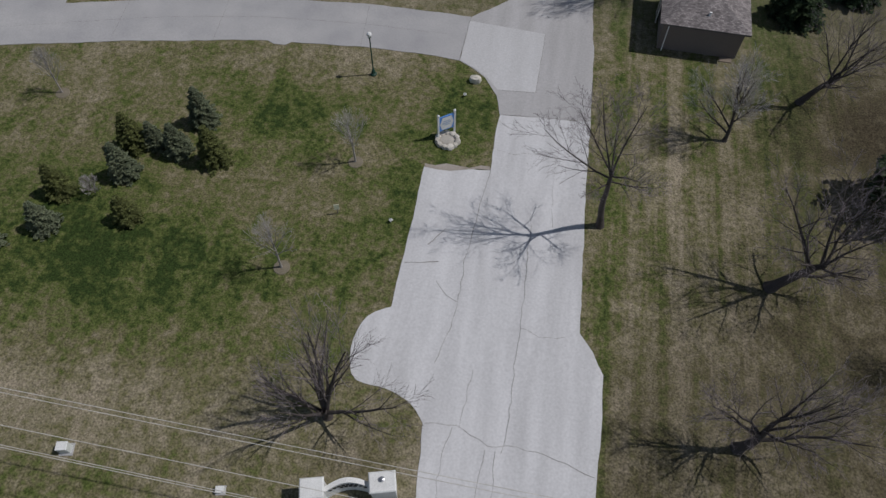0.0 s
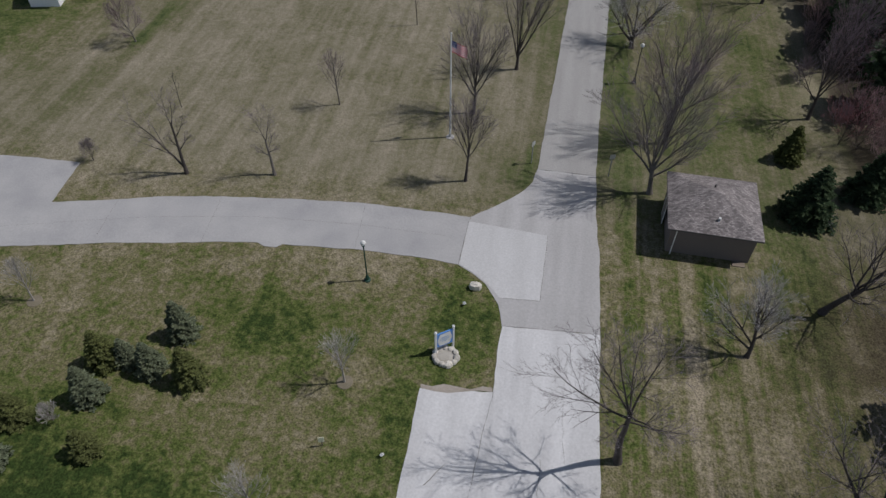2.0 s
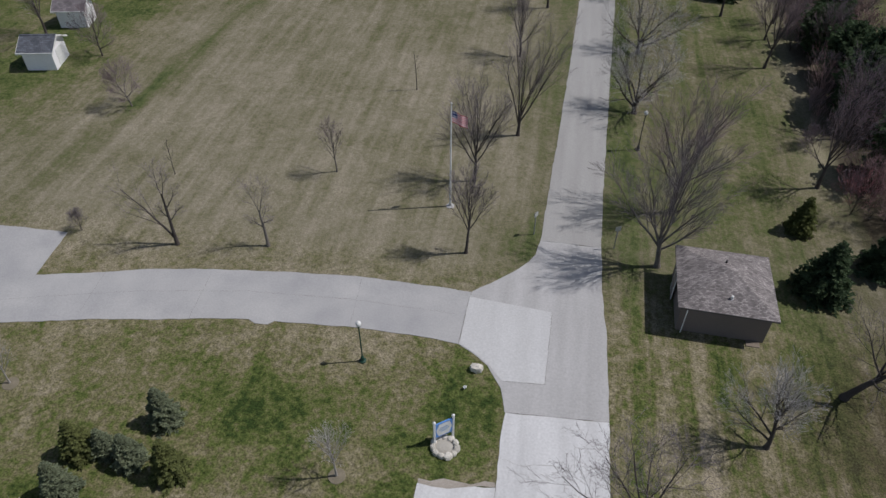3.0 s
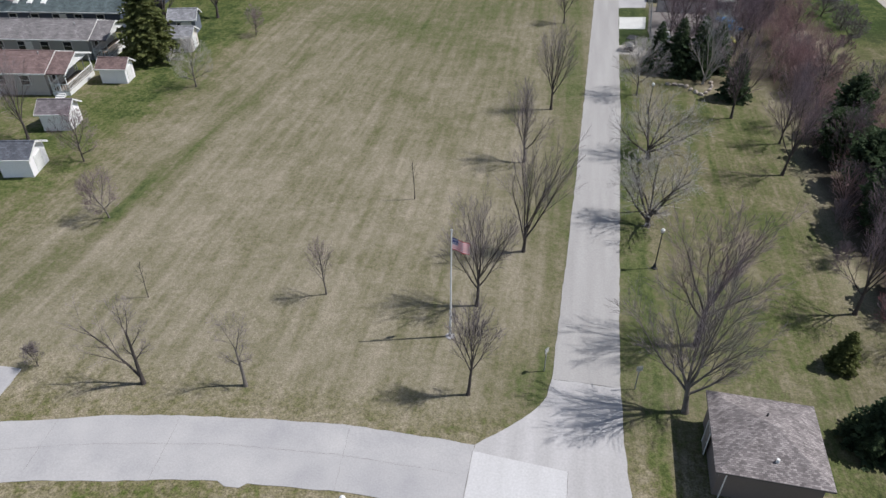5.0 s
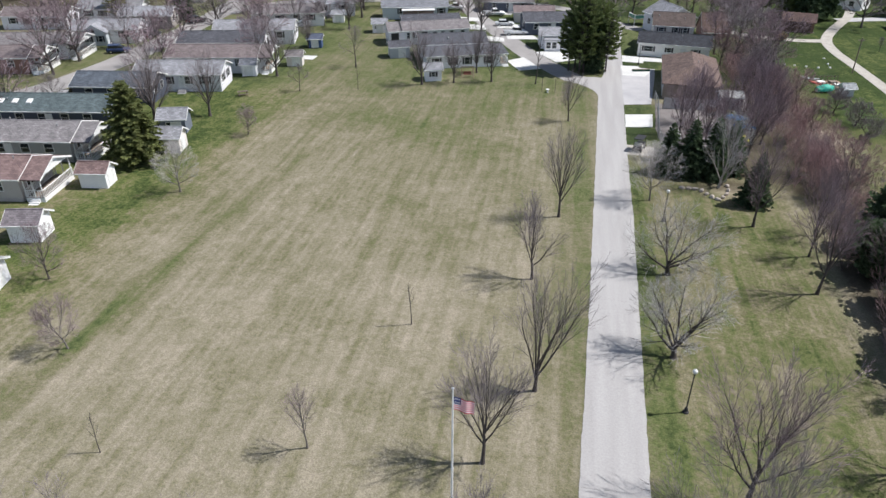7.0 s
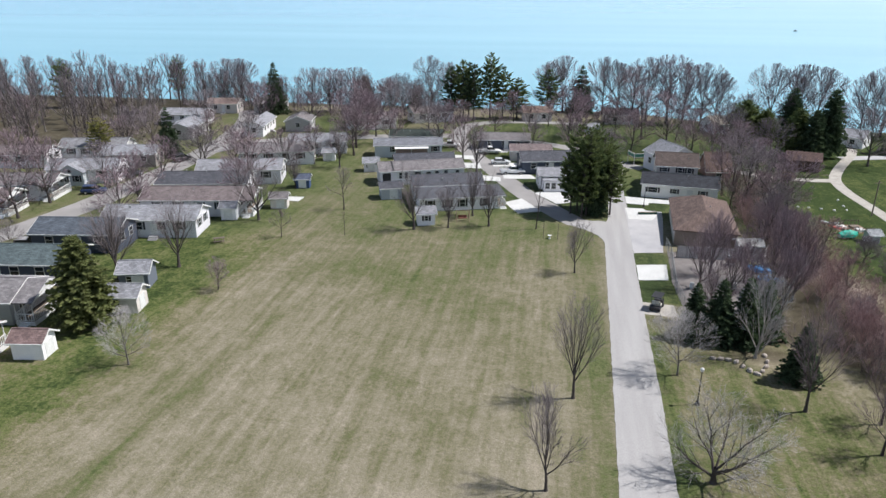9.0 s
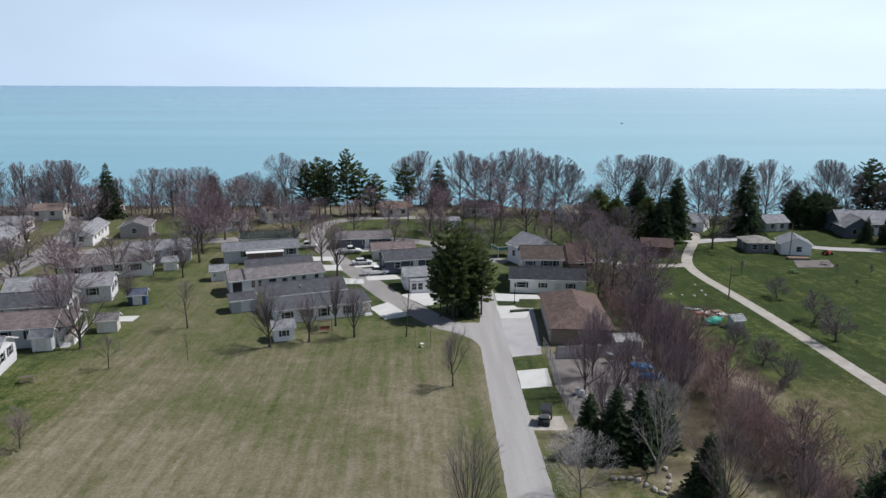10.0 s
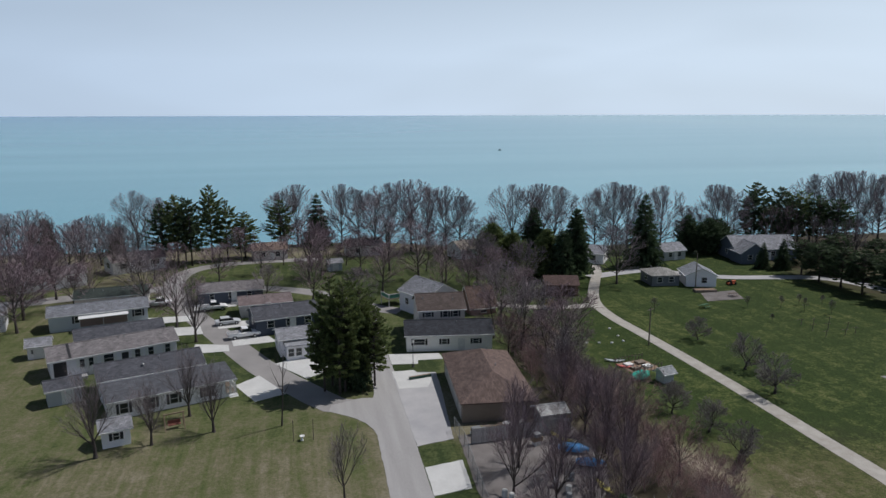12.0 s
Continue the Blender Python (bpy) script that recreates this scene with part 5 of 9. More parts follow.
def front_gable(t, W, px, w, depth, h, rise, wall, roof, shutters=None, star=False):
    """A gabled wing that steps out of a house's south side."""
    m = pose(px, -W / 2 - depth / 2 + 0.6, 0, 0, 0, -90)
    wing = part("wing_wall", gable_body(depth + 1.2, w, h, rise, 0.0), siding(wall), t, at=m)
    part("wing_roof", gable_roof(depth + 1.2, w, h, rise, 0.3), roofing(roof), wing)
    x, e, d = (depth + 1.2) / 2 + 0.31, w / 2 + 0.31, rise * 0.3 / (w / 2)
    for q in (-1, 1):
        part("barge_board", Geo().poly([(x, q * e, h - d - 0.06), (x, q * e, h - d + 0.16), (x, 0, h + rise + 0.16), (x, 0, h + rise - 0.06)][::q]), WHITE, wing)
    for q in (-0.5, 0.5):
        window_on(t, m @ pose((depth + 1.2) / 2, q * w / 2, h * 0.55, 0, 0, 90), 0.8, 1.2, shutters)
    if star:
        g = Geo()
        ring = [(0.0, (0.55 if k % 2 == 0 else 0.22) * math.cos(math.pi * k / 5), (0.55 if k % 2 == 0 else 0.22) * math.sin(math.pi * k / 5)) for k in range(10)]
        g.poly([((depth + 1.2) / 2 + 0.03, -s_, h + 0.25 + c_) for _, c_, s_ in ring])
        part("star_ornament", g, TRIM_DARK, wing, "dark metal star on the gable")


def porch_on(t, L, x0, x1, y0, y1, h, floor=0.5, roof=None, rise=1.35):
    """An open porch: deck, posts, rail and a lean-to roof, under a house."""
    part("porch_deck", Geo().box(x0, x1, y0, y1, floor - 0.15, floor), WOOD, t)
    for px in (x0 + 0.08, (x0 + x1) / 2, x1 - 0.08):
        for py in (y0 + 0.08, y1 - 0.08):
            part("porch_post", Geo().box(px - 0.05, px + 0.05, py - 0.05, py + 0.05, -0.2, h), WHITE, t)
    for (a, b_) in (((x0, y0), (x1, y0)), ((x1, y0), (x1, y1)), ((x0, y0), (x0, y1))):
        rail = part("porch_rail", Geo().tube((a[0], a[1], floor + 0.95), (b_[0], b_[1], floor + 0.95), 0.06, None, 4), WHITE, t)
        part("bottom_rail", Geo().tube((a[0], a[1], floor + 0.12), (b_[0], b_[1], floor + 0.12), 0.04, None, 4), WHITE, rail)
        n = max(3, int(math.dist(a, b_) / 0.3))
        for i in range(n + 1):
            f = i / n
            px, py = a[0] + (b_[0] - a[0]) * f, a[1] + (b_[1] - a[1]) * f
            part("baluster", shared("baluster", lambda: Geo().box(-0.03, 0.03, -0.03, 0.03, 0.1, 0.95).mesh("baluster", WHITE)), None, rail, at=pose(px, py, floor))
        nx, ny = (0, -1) if a[1] == b_[1] else ((1, 0) if a[0] == x1 else (-1, 0))
        d = 0.03
        part("porch_skirt", Geo().box(min(a[0], b_[0]) - d, max(a[0], b_[0]) + d, min(a[1], b_[1]) - d, max(a[1], b_[1]) + d, -0.3, floor - 0.02), WHITE, t)
    if roof:
        W = y1 - y0
        m = pose((x0 + x1) / 2, (y0 + y1) / 2, 0)
        rf = part("porch_roof", gable_roof(x1 - x0, W, h, rise, 0.3), roofing(roof), t, at=m)
        g = Geo()
        xx, e, dr = (x1 - x0) / 2 + 0.31, W / 2 + 0.3, rise * 0.3 / (W / 2)
        for q in (-1, 1):
            g.poly([(xx, q * e, h - dr - 0.1), (xx, q * e, h - dr + 0.15), (xx, 0, h + rise + 0.15), (xx, 0, h + rise - 0.1)])
        part("barge_board", g, WHITE, rf)
        gb = Geo()
        xg = (x1 - x0) / 2
        gb.v += [(xg - 0.1, -W / 2, h), (xg, -W / 2, h), (xg, W / 2, h), (xg - 0.1, W / 2, h), (xg - 0.1, 0, h + rise), (xg, 0, h + rise)]
        gb.f += [(3, 2, 1, 0), (1, 2, 5), (3, 0, 4), (0, 1, 5, 4), (2, 3, 4, 5)]
        part("porch_gable", gb, WHITE, rf)
    st = Geo()
    for k in range(3):
        st.box(x0 + 0.5, x0 + 1.7, y0 - 0.3 * (k + 1), y0 - 0.3 * k - 0.02, -0.2, floor - 0.18 * (k + 1))
    part("porch_steps", st, WHITE, t)


def shed(x, y, L, W, h, rise, turn, wall, roof, label, door=("s", 0.0), window=None, shutters=None):
    t = house(x, y, L, W, h, rise, turn, wall, roof, label, wins=window or [], doors=(), shutters=shutters, name="garden_shed", category="shed", skirt=False, vents=0)
    side, p = door
    m = {"s": pose(p * L / 2, -W / 2, 0.08, 0, 0, 0), "e": pose(L / 2, p * W / 2, 0.08, 0, 0, 90), "w": pose(-L / 2, p * W / 2, 0.08, 0, 0, -90), "n": pose(p * L / 2, W / 2, 0.08, 0, 0, 180)}[side]
    door_on(t, m, 1.4, 1.75)
    return t


def car(x, y, turn, rgb, kind, label):
    """A parked vehicle: front at local +x."""
    t = thing("pickup_truck" if kind == "pickup" else "car", label, "car", ground_at(x, y, turn, 0.04))
    L, W = (5.6, 1.95) if kind == "pickup" else ((4.7, 1.85) if kind == "suv" else (4.6, 1.8))
    h0, h1, h2 = (0.42, 1.12, 1.85) if kind == "pickup" else ((0.40, 1.05, 1.70) if kind == "suv" else (0.32, 0.92, 1.45))
    body = paint(rgb, 0.3)

    def loft(sections, name, material, parent):
        g = Geo()
        n = len(sections[0])
        for s in sections:
            g.v += s
        for i in range(len(sections) - 1):
            for k in range(n):
                j = (k + 1) % n
                g.f.append((i * n + k, i * n + j, (i + 1) * n + j, (i + 1) * n + k))
        g.f.append(tuple(reversed(range(n))))
        g.f.append(tuple((len(sections) - 1) * n + k for k in range(n)))
        return part(name, g, material, parent)

    def ring(px, w, z0, z1, c):
        return [(px, -w, z0 + c), (px, -w, z1 - c), (px, -w + c, z1), (px, w - c, z1), (px, w, z1 - c), (px, w, z0 + c), (px, w - c, z0), (px, -w + c, z0)]

    hw = W / 2
    loft([ring(-L / 2, hw * 0.88, h0 + 0.1, h1 - 0.12, 0.1), ring(-L / 2 + 0.25, hw * 0.98, h0, h1, 0.12), ring(L * 0.18, hw, h0, h1, 0.12), ring(L / 2 - 0.5, hw * 0.97, h0, h1 - 0.10, 0.14), ring(L / 2, hw * 0.86, h0 + 0.1, h1 - 0.30, 0.12)], "body", body, t)
    c0, c1 = {"pickup": (-0.55, 1.35), "suv": (-2.1, 1.05), "sedan": (-1.5, 0.95)}[kind]
    loft([ring(c0, hw * 0.9, h1 - 0.05, h1 + 0.08, 0.03), ring(c0 + 0.35, hw * 0.80, h1 - 0.05, h2 - 0.07, 0.06), ring(c1 - 0.75, hw * 0.80, h1 - 0.05, h2 - 0.07, 0.06), ring(c1, hw * 0.9, h1 - 0.05, h1 + 0.08, 0.03)], "cabin_glass", GLASS, t)
    loft([ring(c0 + 0.22, hw * 0.82, h2 - 0.16, h2, 0.05), ring(c1 - 0.66, hw * 0.82, h2 - 0.16, h2, 0.05)], "roof", body, t)
    if kind == "pickup":
        part("cargo_bed", Geo().box(-L / 2 + 0.15, -0.75, -hw + 0.15, hw - 0.15, h1 - 0.02, h1 + 0.012), BED_LINER, t, "grey bed liner")
        for s in (-1, 1):
            part("bed_rail", Geo().box(-L / 2 + 0.1, -0.7, s * (hw - 0.08) - 0.05, s * (hw - 0.08) + 0.05, h1, h1 + 0.06, c=0.02), body, t)
    for px in (-L * 0.30, L * 0.31):
        for s in (-1, 1):
            wh = part("wheel", Geo().tube((px, s * (hw - 0.22), 0.34), (px, s * (hw + 0.01), 0.34), 0.36, None, 14), RUBBER, t)
            part("rim", Geo().tube((px, s * (hw + 0.01), 0.34), (px, s * (hw + 0.03), 0.34), 0.2, 0.17, 10), METAL, wh)
    for s in (-1, 1):
        part("headlight", Geo().box(L / 2 - 0.12, L / 2 + 0.02, s * hw * 0.62 - 0.16, s * hw * 0.62 + 0.16, h1 - 0.45, h1 - 0.30), METAL, t)
        part("tail_light", Geo().box(-L / 2 - 0.015, -L / 2 + 0.08, s * hw * 0.72 - 0.10, s * hw * 0.72 + 0.10, h1 - 0.42, h1 - 0.18), RED, t)
    return t


def lamp_post(x, y, h, label, material=None):
    t = thing("lamp_post", label, "street lamp", ground_at(x, y))
    mt = material or GREEN_METAL
    part("base", Geo().lathe([(0.24, -0.05), (0.24, 0.10), (0.15, 0.16), (0.13, 0.40), (0.07, 0.55)], 12), mt, t)
    part("pole", Geo().tube((0, 0, 0.5), (0, 0, h - 0.45), 0.055, 0.045, 10), mt, t)
    part("collar", Geo().lathe([(0.05, 0), (0.12, 0.06), (0.12, 0.10), (0.05, 0.12)], 10, (0, 0, h - 0.5)), mt, t)
    part("globe", Geo().lathe([(0.09, 0), (0.17, 0.12), (0.19, 0.24), (0.13, 0.36), (0.03, 0.42)], 12, (0, 0, h - 0.4)), WHITE, t, "frosted white globe", smooth=True)
    return t

# ---- the entrance ----
def crack_lines():
    """Cracks and open joints in the paving, each a thin dark seam with crumbled edges."""
    r = random.Random(11)
    g = Geo()
    runs = [([(-2.0, 35.2), (4.4, 35.6)], 0.05, 0.01), ([(-5.7, 44.8), (-5.8, 40.2)], 0.07, 0.01), ([(0.4, 44.3), (0.3, 37.8)], 0.05, 0.01), ([(-2.4, 37.6), (0.3, 37.8)], 0.05, 0.01),
            ([(-6.3, 21.8), (-5.2, 22.0), (-4.2, 22.2)], 0.10, 0.04), ([(-5.1, 23.3), (-4.5, 24.2), (-4.1, 24.8)], 0.09, 0.05), ([(-4.1, 20.8), (-3.4, 20.0), (-2.6, 19.6)], 0.05, 0.05),
            ([(-2.0, 30.0), (-2.2, 28), (-2.4, 25), (-2.6, 22.5), (-2.5, 20.5), (-2.7, 17.8), (-3.2, 15.5)], 0.06, 0.05), ([(1.2, 26), (1.3, 22), (1.35, 19.4), (1.3, 16), (1.4, 13), (1.2, 11)], 0.05, 0.05),
            ([(-3.1, 11.9), (-1.4, 12.1), (0.4, 11.3), (2.0, 11.5), (4.2, 11.2), (6.2, 10.6)], 0.06, 0.05), ([(-1.0, 15.4), (-1.1, 13.6), (-1.2, 12.0)], 0.04, 0.05), ([(0.3, 11.0), (0.2, 9.4), (0.3, 5)], 0.05, 0.04),
            ([(0.9, 11.1), (1.0, 9.0), (0.8, 5)], 0.05, 0.04), ([(-2.2, 32.0), (-0.6, 31.6), (0.6, 32.0), (2.6, 31.8)], 0.04, 0.06), ([(1.3, 18.6), (2.6, 18.1), (4.0, 18.4)], 0.035, 0.06),
            ([(-1.6, 12.0), (-1.9, 10), (-1.8, 6)], 0.04, 0.05), ([(2.4, 33.5), (2.3, 29), (2.6, 26)], 0.03, 0.04)]
    for x0 in (-14, -25.5, -33.5):
        runs.append(([(x0, 45.2 + (x0 + 14) * 0.10), (x0 + 0.4, 40.3 + (x0 + 14) * 0.10)], 0.035, 0.02))
    runs.append(([(-6.5, 42.9), (-14, 43.0), (-22, 42.4), (-30, 41.0), (-38, 38.8), (-48, 36.0)], 0.03, 0.03))
    for k in range(4):
        yy = 58 + k * 23.0
        xl, xr = -0.95 + (yy - 52) * 0.030, 3.8 + (yy - 52) * 0.030
        runs.append(([(xl, yy), ((xl + xr) / 2, yy + 0.1), (xr, yy)], 0.022, 0.02))
    for pts, w, jag in runs:
        ribbon(pts, w * 0.46, 0.040, g, r, jag * 1.5)
    ob = new("pavement_cracks", g.mesh("pavement_cracks", CRACK))
    tagged(ob, "dark cracks and open joints across the concrete", "crack", kind="stuff")


crack_lines()

sheet("pavement_dirt_edge", [(-6.45, 29.5), (-4.0, 29.65), (-2.05, 30.0), (-2.05, 30.3), (-4.2, 30.0), (-6.5, 29.8)], CRUMBS, "crumbled brown soil along the apron edge", "soil", 0.036, worn=0.16)


def entrance_sign():
    """A blue board between two posts, in a ring of field stones."""
    t = thing("entrance_sign", "blue sign board on two pale posts in a stone ring", "sign", ground_at(-5.35, 32.0))
    r = random.Random(5)
    for i in range(11):
        a = 2 * math.pi * i / 11
        part("stone", Geo().rock((0, 0, 0), r.uniform(0.22, 0.34), r.uniform(0.18, 0.26), r.uniform(0.3, 0.42), r), STONE_PALE, t, at=pose(0.02 + 0.72 * math.cos(a), 0.05 + 0.66 * math.sin(a), 0.14, 0, 0, math.degrees(a) + 90))
    part("soil_bed", Geo().lathe([(0.68, -0.05), (0.66, 0.12), (0.3, 0.2)], 14), GRAVEL, t)
    m = pose(-0.12, 0.52, 0, 0, 0, 36)
    for s in (-0.62, 0.62):
        p = part("post", Geo().box(s - 0.06, s + 0.06, -0.06, 0.06, -0.2, 2.3, c=0.03), WHITE, t, at=m)
        part("post_cap", Geo().lathe([(0.10, 0), (0.10, 0.05), (0.02, 0.12)], 8, (s, 0, 2.3)), WHITE, p)
    b_ = part("board", Geo().box(-0.56, 0.56, -0.04, 0.04, 0.75, 2.1), BLUE_SIGN, t, "mid-blue sign board", at=m)
    part("plaque", Geo().poly([(-0.36, -0.05, 0.84), (0.34, -0.05, 0.84), (0.52, -0.05, 1.42), (0.36, -0.05, 2.02), (-0.32, -0.05, 2.02), (-0.52, -0.05, 1.42)]), WHITE, b_, "white six-sided plaque")
    for z, w in ((1.62, 0.26), (1.45, 0.32), (1.28, 0.22)):
        part("lettering", Geo().box(-w, w, -0.058, -0.054, z - 0.035, z + 0.035), paint((0.30, 0.42, 0.62), 0.6), b_)
    return t


entrance_sign()
r = random.Random(21)
boulder = thing("boulder", "pale rounded boulder beside the road edge", "rock", ground_at(-4.25, 38.2))
part("boulder_stone", Geo().rock((0, 0, 0.22), 0.50, 0.36, 0.62, r, 8), STONE_PALE, boulder)
lamp_post(-11.9, 37.6, 4.0, "dark green lamp post with white globe on the lawn")
lamp_post(7.1, 66.7, 4.2, "dark lamp post with white globe beside the lane", TRIM_DARK)
lamp_post(8.4, 98.6, 4.0, "lamp post with white globe beside the lane", TRIM_DARK)
lamp_post(10.0, 167.0, 4.2, "lamp post with white globe beside a white pad", TRIM_DARK)


def marker_post(x, y, label):
    t = thing("marker_post", label, "post", ground_at(x, y, 20))
    part("stake", Geo().box(-0.03, 0.03, -0.03, 0.03, -0.1, 1.0), WOOD, t)
    part("plate", Geo().box(-0.17, 0.17, -0.06, -0.03, 0.55, 1.05), paint((0.80, 0.78, 0.60)), t)


marker_post(-11.3, 24.7, "small pale marker plate on a stake in the grass")


def ground_light(x, y):
    t = thing("ground_light", "small white spotlight on the lawn", "spotlight", ground_at(x, y))
    part("spike", Geo().tube((0, 0, -0.1), (0, 0, 0.2), 0.02, None, 6), TRIM_DARK, t)
    part("spot_head", Geo().tube((0, 0, 0.18), (-0.05, -0.12, 0.32), 0.09, 0.11, 9), WHITE, t)


ground_light(-4.75, 36.6)
ground_light(-7.7, 24.7)


def utility_box(x, y, w, h, label):
    t = thing("utility_box", label, "utility box", ground_at(x, y, 12))
    part("pad", Geo().box(-w * 0.65, w * 0.65, -w * 0.6, w * 0.6, -0.1, 0.06), CONCRETE, t)
    b_ = part("cabinet", Geo().box(-w / 2, w / 2, -w * 0.4, w * 0.4, 0.06, h, c=0.05), paint((0.66, 0.68, 0.66), 0.5), t)
    part("lid", Geo().box(-w / 2 - 0.02, w / 2 + 0.02, -w * 0.43, w * 0.43, h, h + 0.04, c=0.02), WHITE, b_)


utility_box(-21.6, 7.2, 0.55, 0.7, "pale utility box standing in dry grass")
utility_box(-12.8, 6.6, 0.4, 0.3, "low pale utility cover in the grass")


def gate_sign():
    """The white entrance wall: two pillars and a low curved wall with a line of letters."""
    t = thing("entrance_wall", "white entrance wall with two pillars and dark lettering", "sign", ground_at(-6.15, 7.65, 15))
    for s, w in ((-1.75, 0.55), (1.75, 0.62)):
        p = part("pillar", Geo().box(s - w, s + w, -0.45, 0.45, -0.1, 1.7), WHITE, t)
        part("pillar_cap", Geo().box(s - w - 0.06, s + w + 0.06, -0.52, 0.52, 1.7, 1.84, c=0.06), WHITE, p)
    g = Geo()
    n = 14
    for i in range(n + 1):
        f = i / n
        x, y = -1.25 + 2.45 * f, 0.35 * math.sin(math.pi * f) - 0.05
        for dy, z in ((-0.13, -0.1), (-0.13, 1.35), (0.13, 1.35), (0.13, -0.1)):
            g.v.append((x, y + dy, z + (0.22 * math.sin(math.pi * f) if z > 0 else 0)))
    for i in range(n):
        for k in range(4):
            a, c = 4 * i + k, 4 * i + (k + 1) % 4
            g.f.append((a, c, c + 4, a + 4))
    w = part("curved_wall", g, WHITE, t)
    for i in range(9):
        f = 0.14 + 0.72 * i / 8
        x, y = -1.25 + 2.45 * f, 0.35 * math.sin(math.pi * f) - 0.2
        part("letter_bar", Geo().box(x - 0.085, x + 0.085, y - 0.02, y + 0.01, 1.12, 1.32), TRIM_DARK, w)
    for i in range(4):
        f = 0.36 + 0.28 * i / 3
        x, y = -1.25 + 2.45 * f, 0.35 * math.sin(math.pi * f) - 0.2
        part("letter_bar", Geo().box(x - 0.085, x + 0.085, y - 0.02, y + 0.01, 0.82, 1.0), TRIM_DARK, w)
    part("flood_lamp", Geo().lathe([(0.10, 0), (0.14, 0.05), (0.14, 0.12), (0.05, 0.16)], 10, (1.75, 0.1, 1.84)), METAL, t)


gate_sign()


def overhead_wires():
    """Four cables between two timber poles, across the lawn at the bottom of the entrance."""
    y0, y1, x0, x1 = 6.4, 5.2, -36, 34
    for x, y in ((x0, y0), (x1, y1)):
        t = thing("utility_pole", "weathered timber pole with cross arm", "utility pole", ground_at(x, y, -8))
        part("pole", Geo().tube((0, 0, -0.3), (0, 0, 9.6), 0.16, 0.11, 10), WOOD, t)
        part("cross_arm", Geo().box(-0.06, 0.06, -1.0, 1.7, 8.7, 8.86), WOOD, t)
        for q in (-0.85, 0.0, 1.5):
            part("insulator", Geo().lathe([(0.05, 0), (0.07, 0.06), (0.03, 0.14)], 8, (0, q, 8.86)), GALV, t)
    for q, z, sag in ((1.5, 8.9, 0.5), (1.38, 8.7, 0.7), (0.0, 8.9, 0.5), (-0.85, 8.9, 0.5), (-0.62, 8.0, 0.5)):
        g = Geo()
        n = 24
        last = None
        for i in range(n + 1):
            f = i / n
            p = (x0 + (x1 - x0) * f, y0 + (y1 - y0) * f + q, z - sag * 4 * f * (1 - f))
            if last:
                g.tube(last, p, 0.018, None, 4, False)
            last = p
        tagged(new("overhead_cable", g.mesh("overhead_cable", WIRE)), "thin pale overhead cable strung between timber poles", "cable", "overhead cables")


overhead_wires()


_mats[("roof", (0.40, 0.35, 0.315))] = shingle("mottled_grey_shingles", (0.36, 0.325, 0.325), (0.15, 0.132, 0.135), 0.22)


def pump_house():
    t = house(12.05, 47.0, 5.9, 5.7, 2.65, 1.15, -2, (0.19, 0.16, 0.15), (0.40, 0.35, 0.315), "small brown utility building with a hipped shingle roof", wins=[], doors=(), hip=True, name="utility_building", category="building", skirt=False, vents=0)
    part("vent_pipe", Geo().tube((0.15, -2.1, 2.7), (0.15, -2.1, 3.35), 0.10, 0.09, 10), WHITE, t, "short white vent pipe")
    part("vent_pipe", Geo().tube((-0.1, 0.9, 3.5), (-0.1, 0.9, 3.8), 0.07, None, 8), TRIM_DARK, t)
    door_on(t, pose(-3.15, 0.6, 0.03, 0, 0, -90), 0.95, 2.05, paint((0.25, 0.22, 0.2)))
    part("downpipe", Geo().tube((-2.6, -3.06, 0.0), (-2.6, -3.06, 2.5), 0.04, None, 6), WHITE, t)
    part("step", Geo().box(1.8, 2.7, -3.4, -2.9, -0.2, 0.12), WOOD, t)


pump_house()


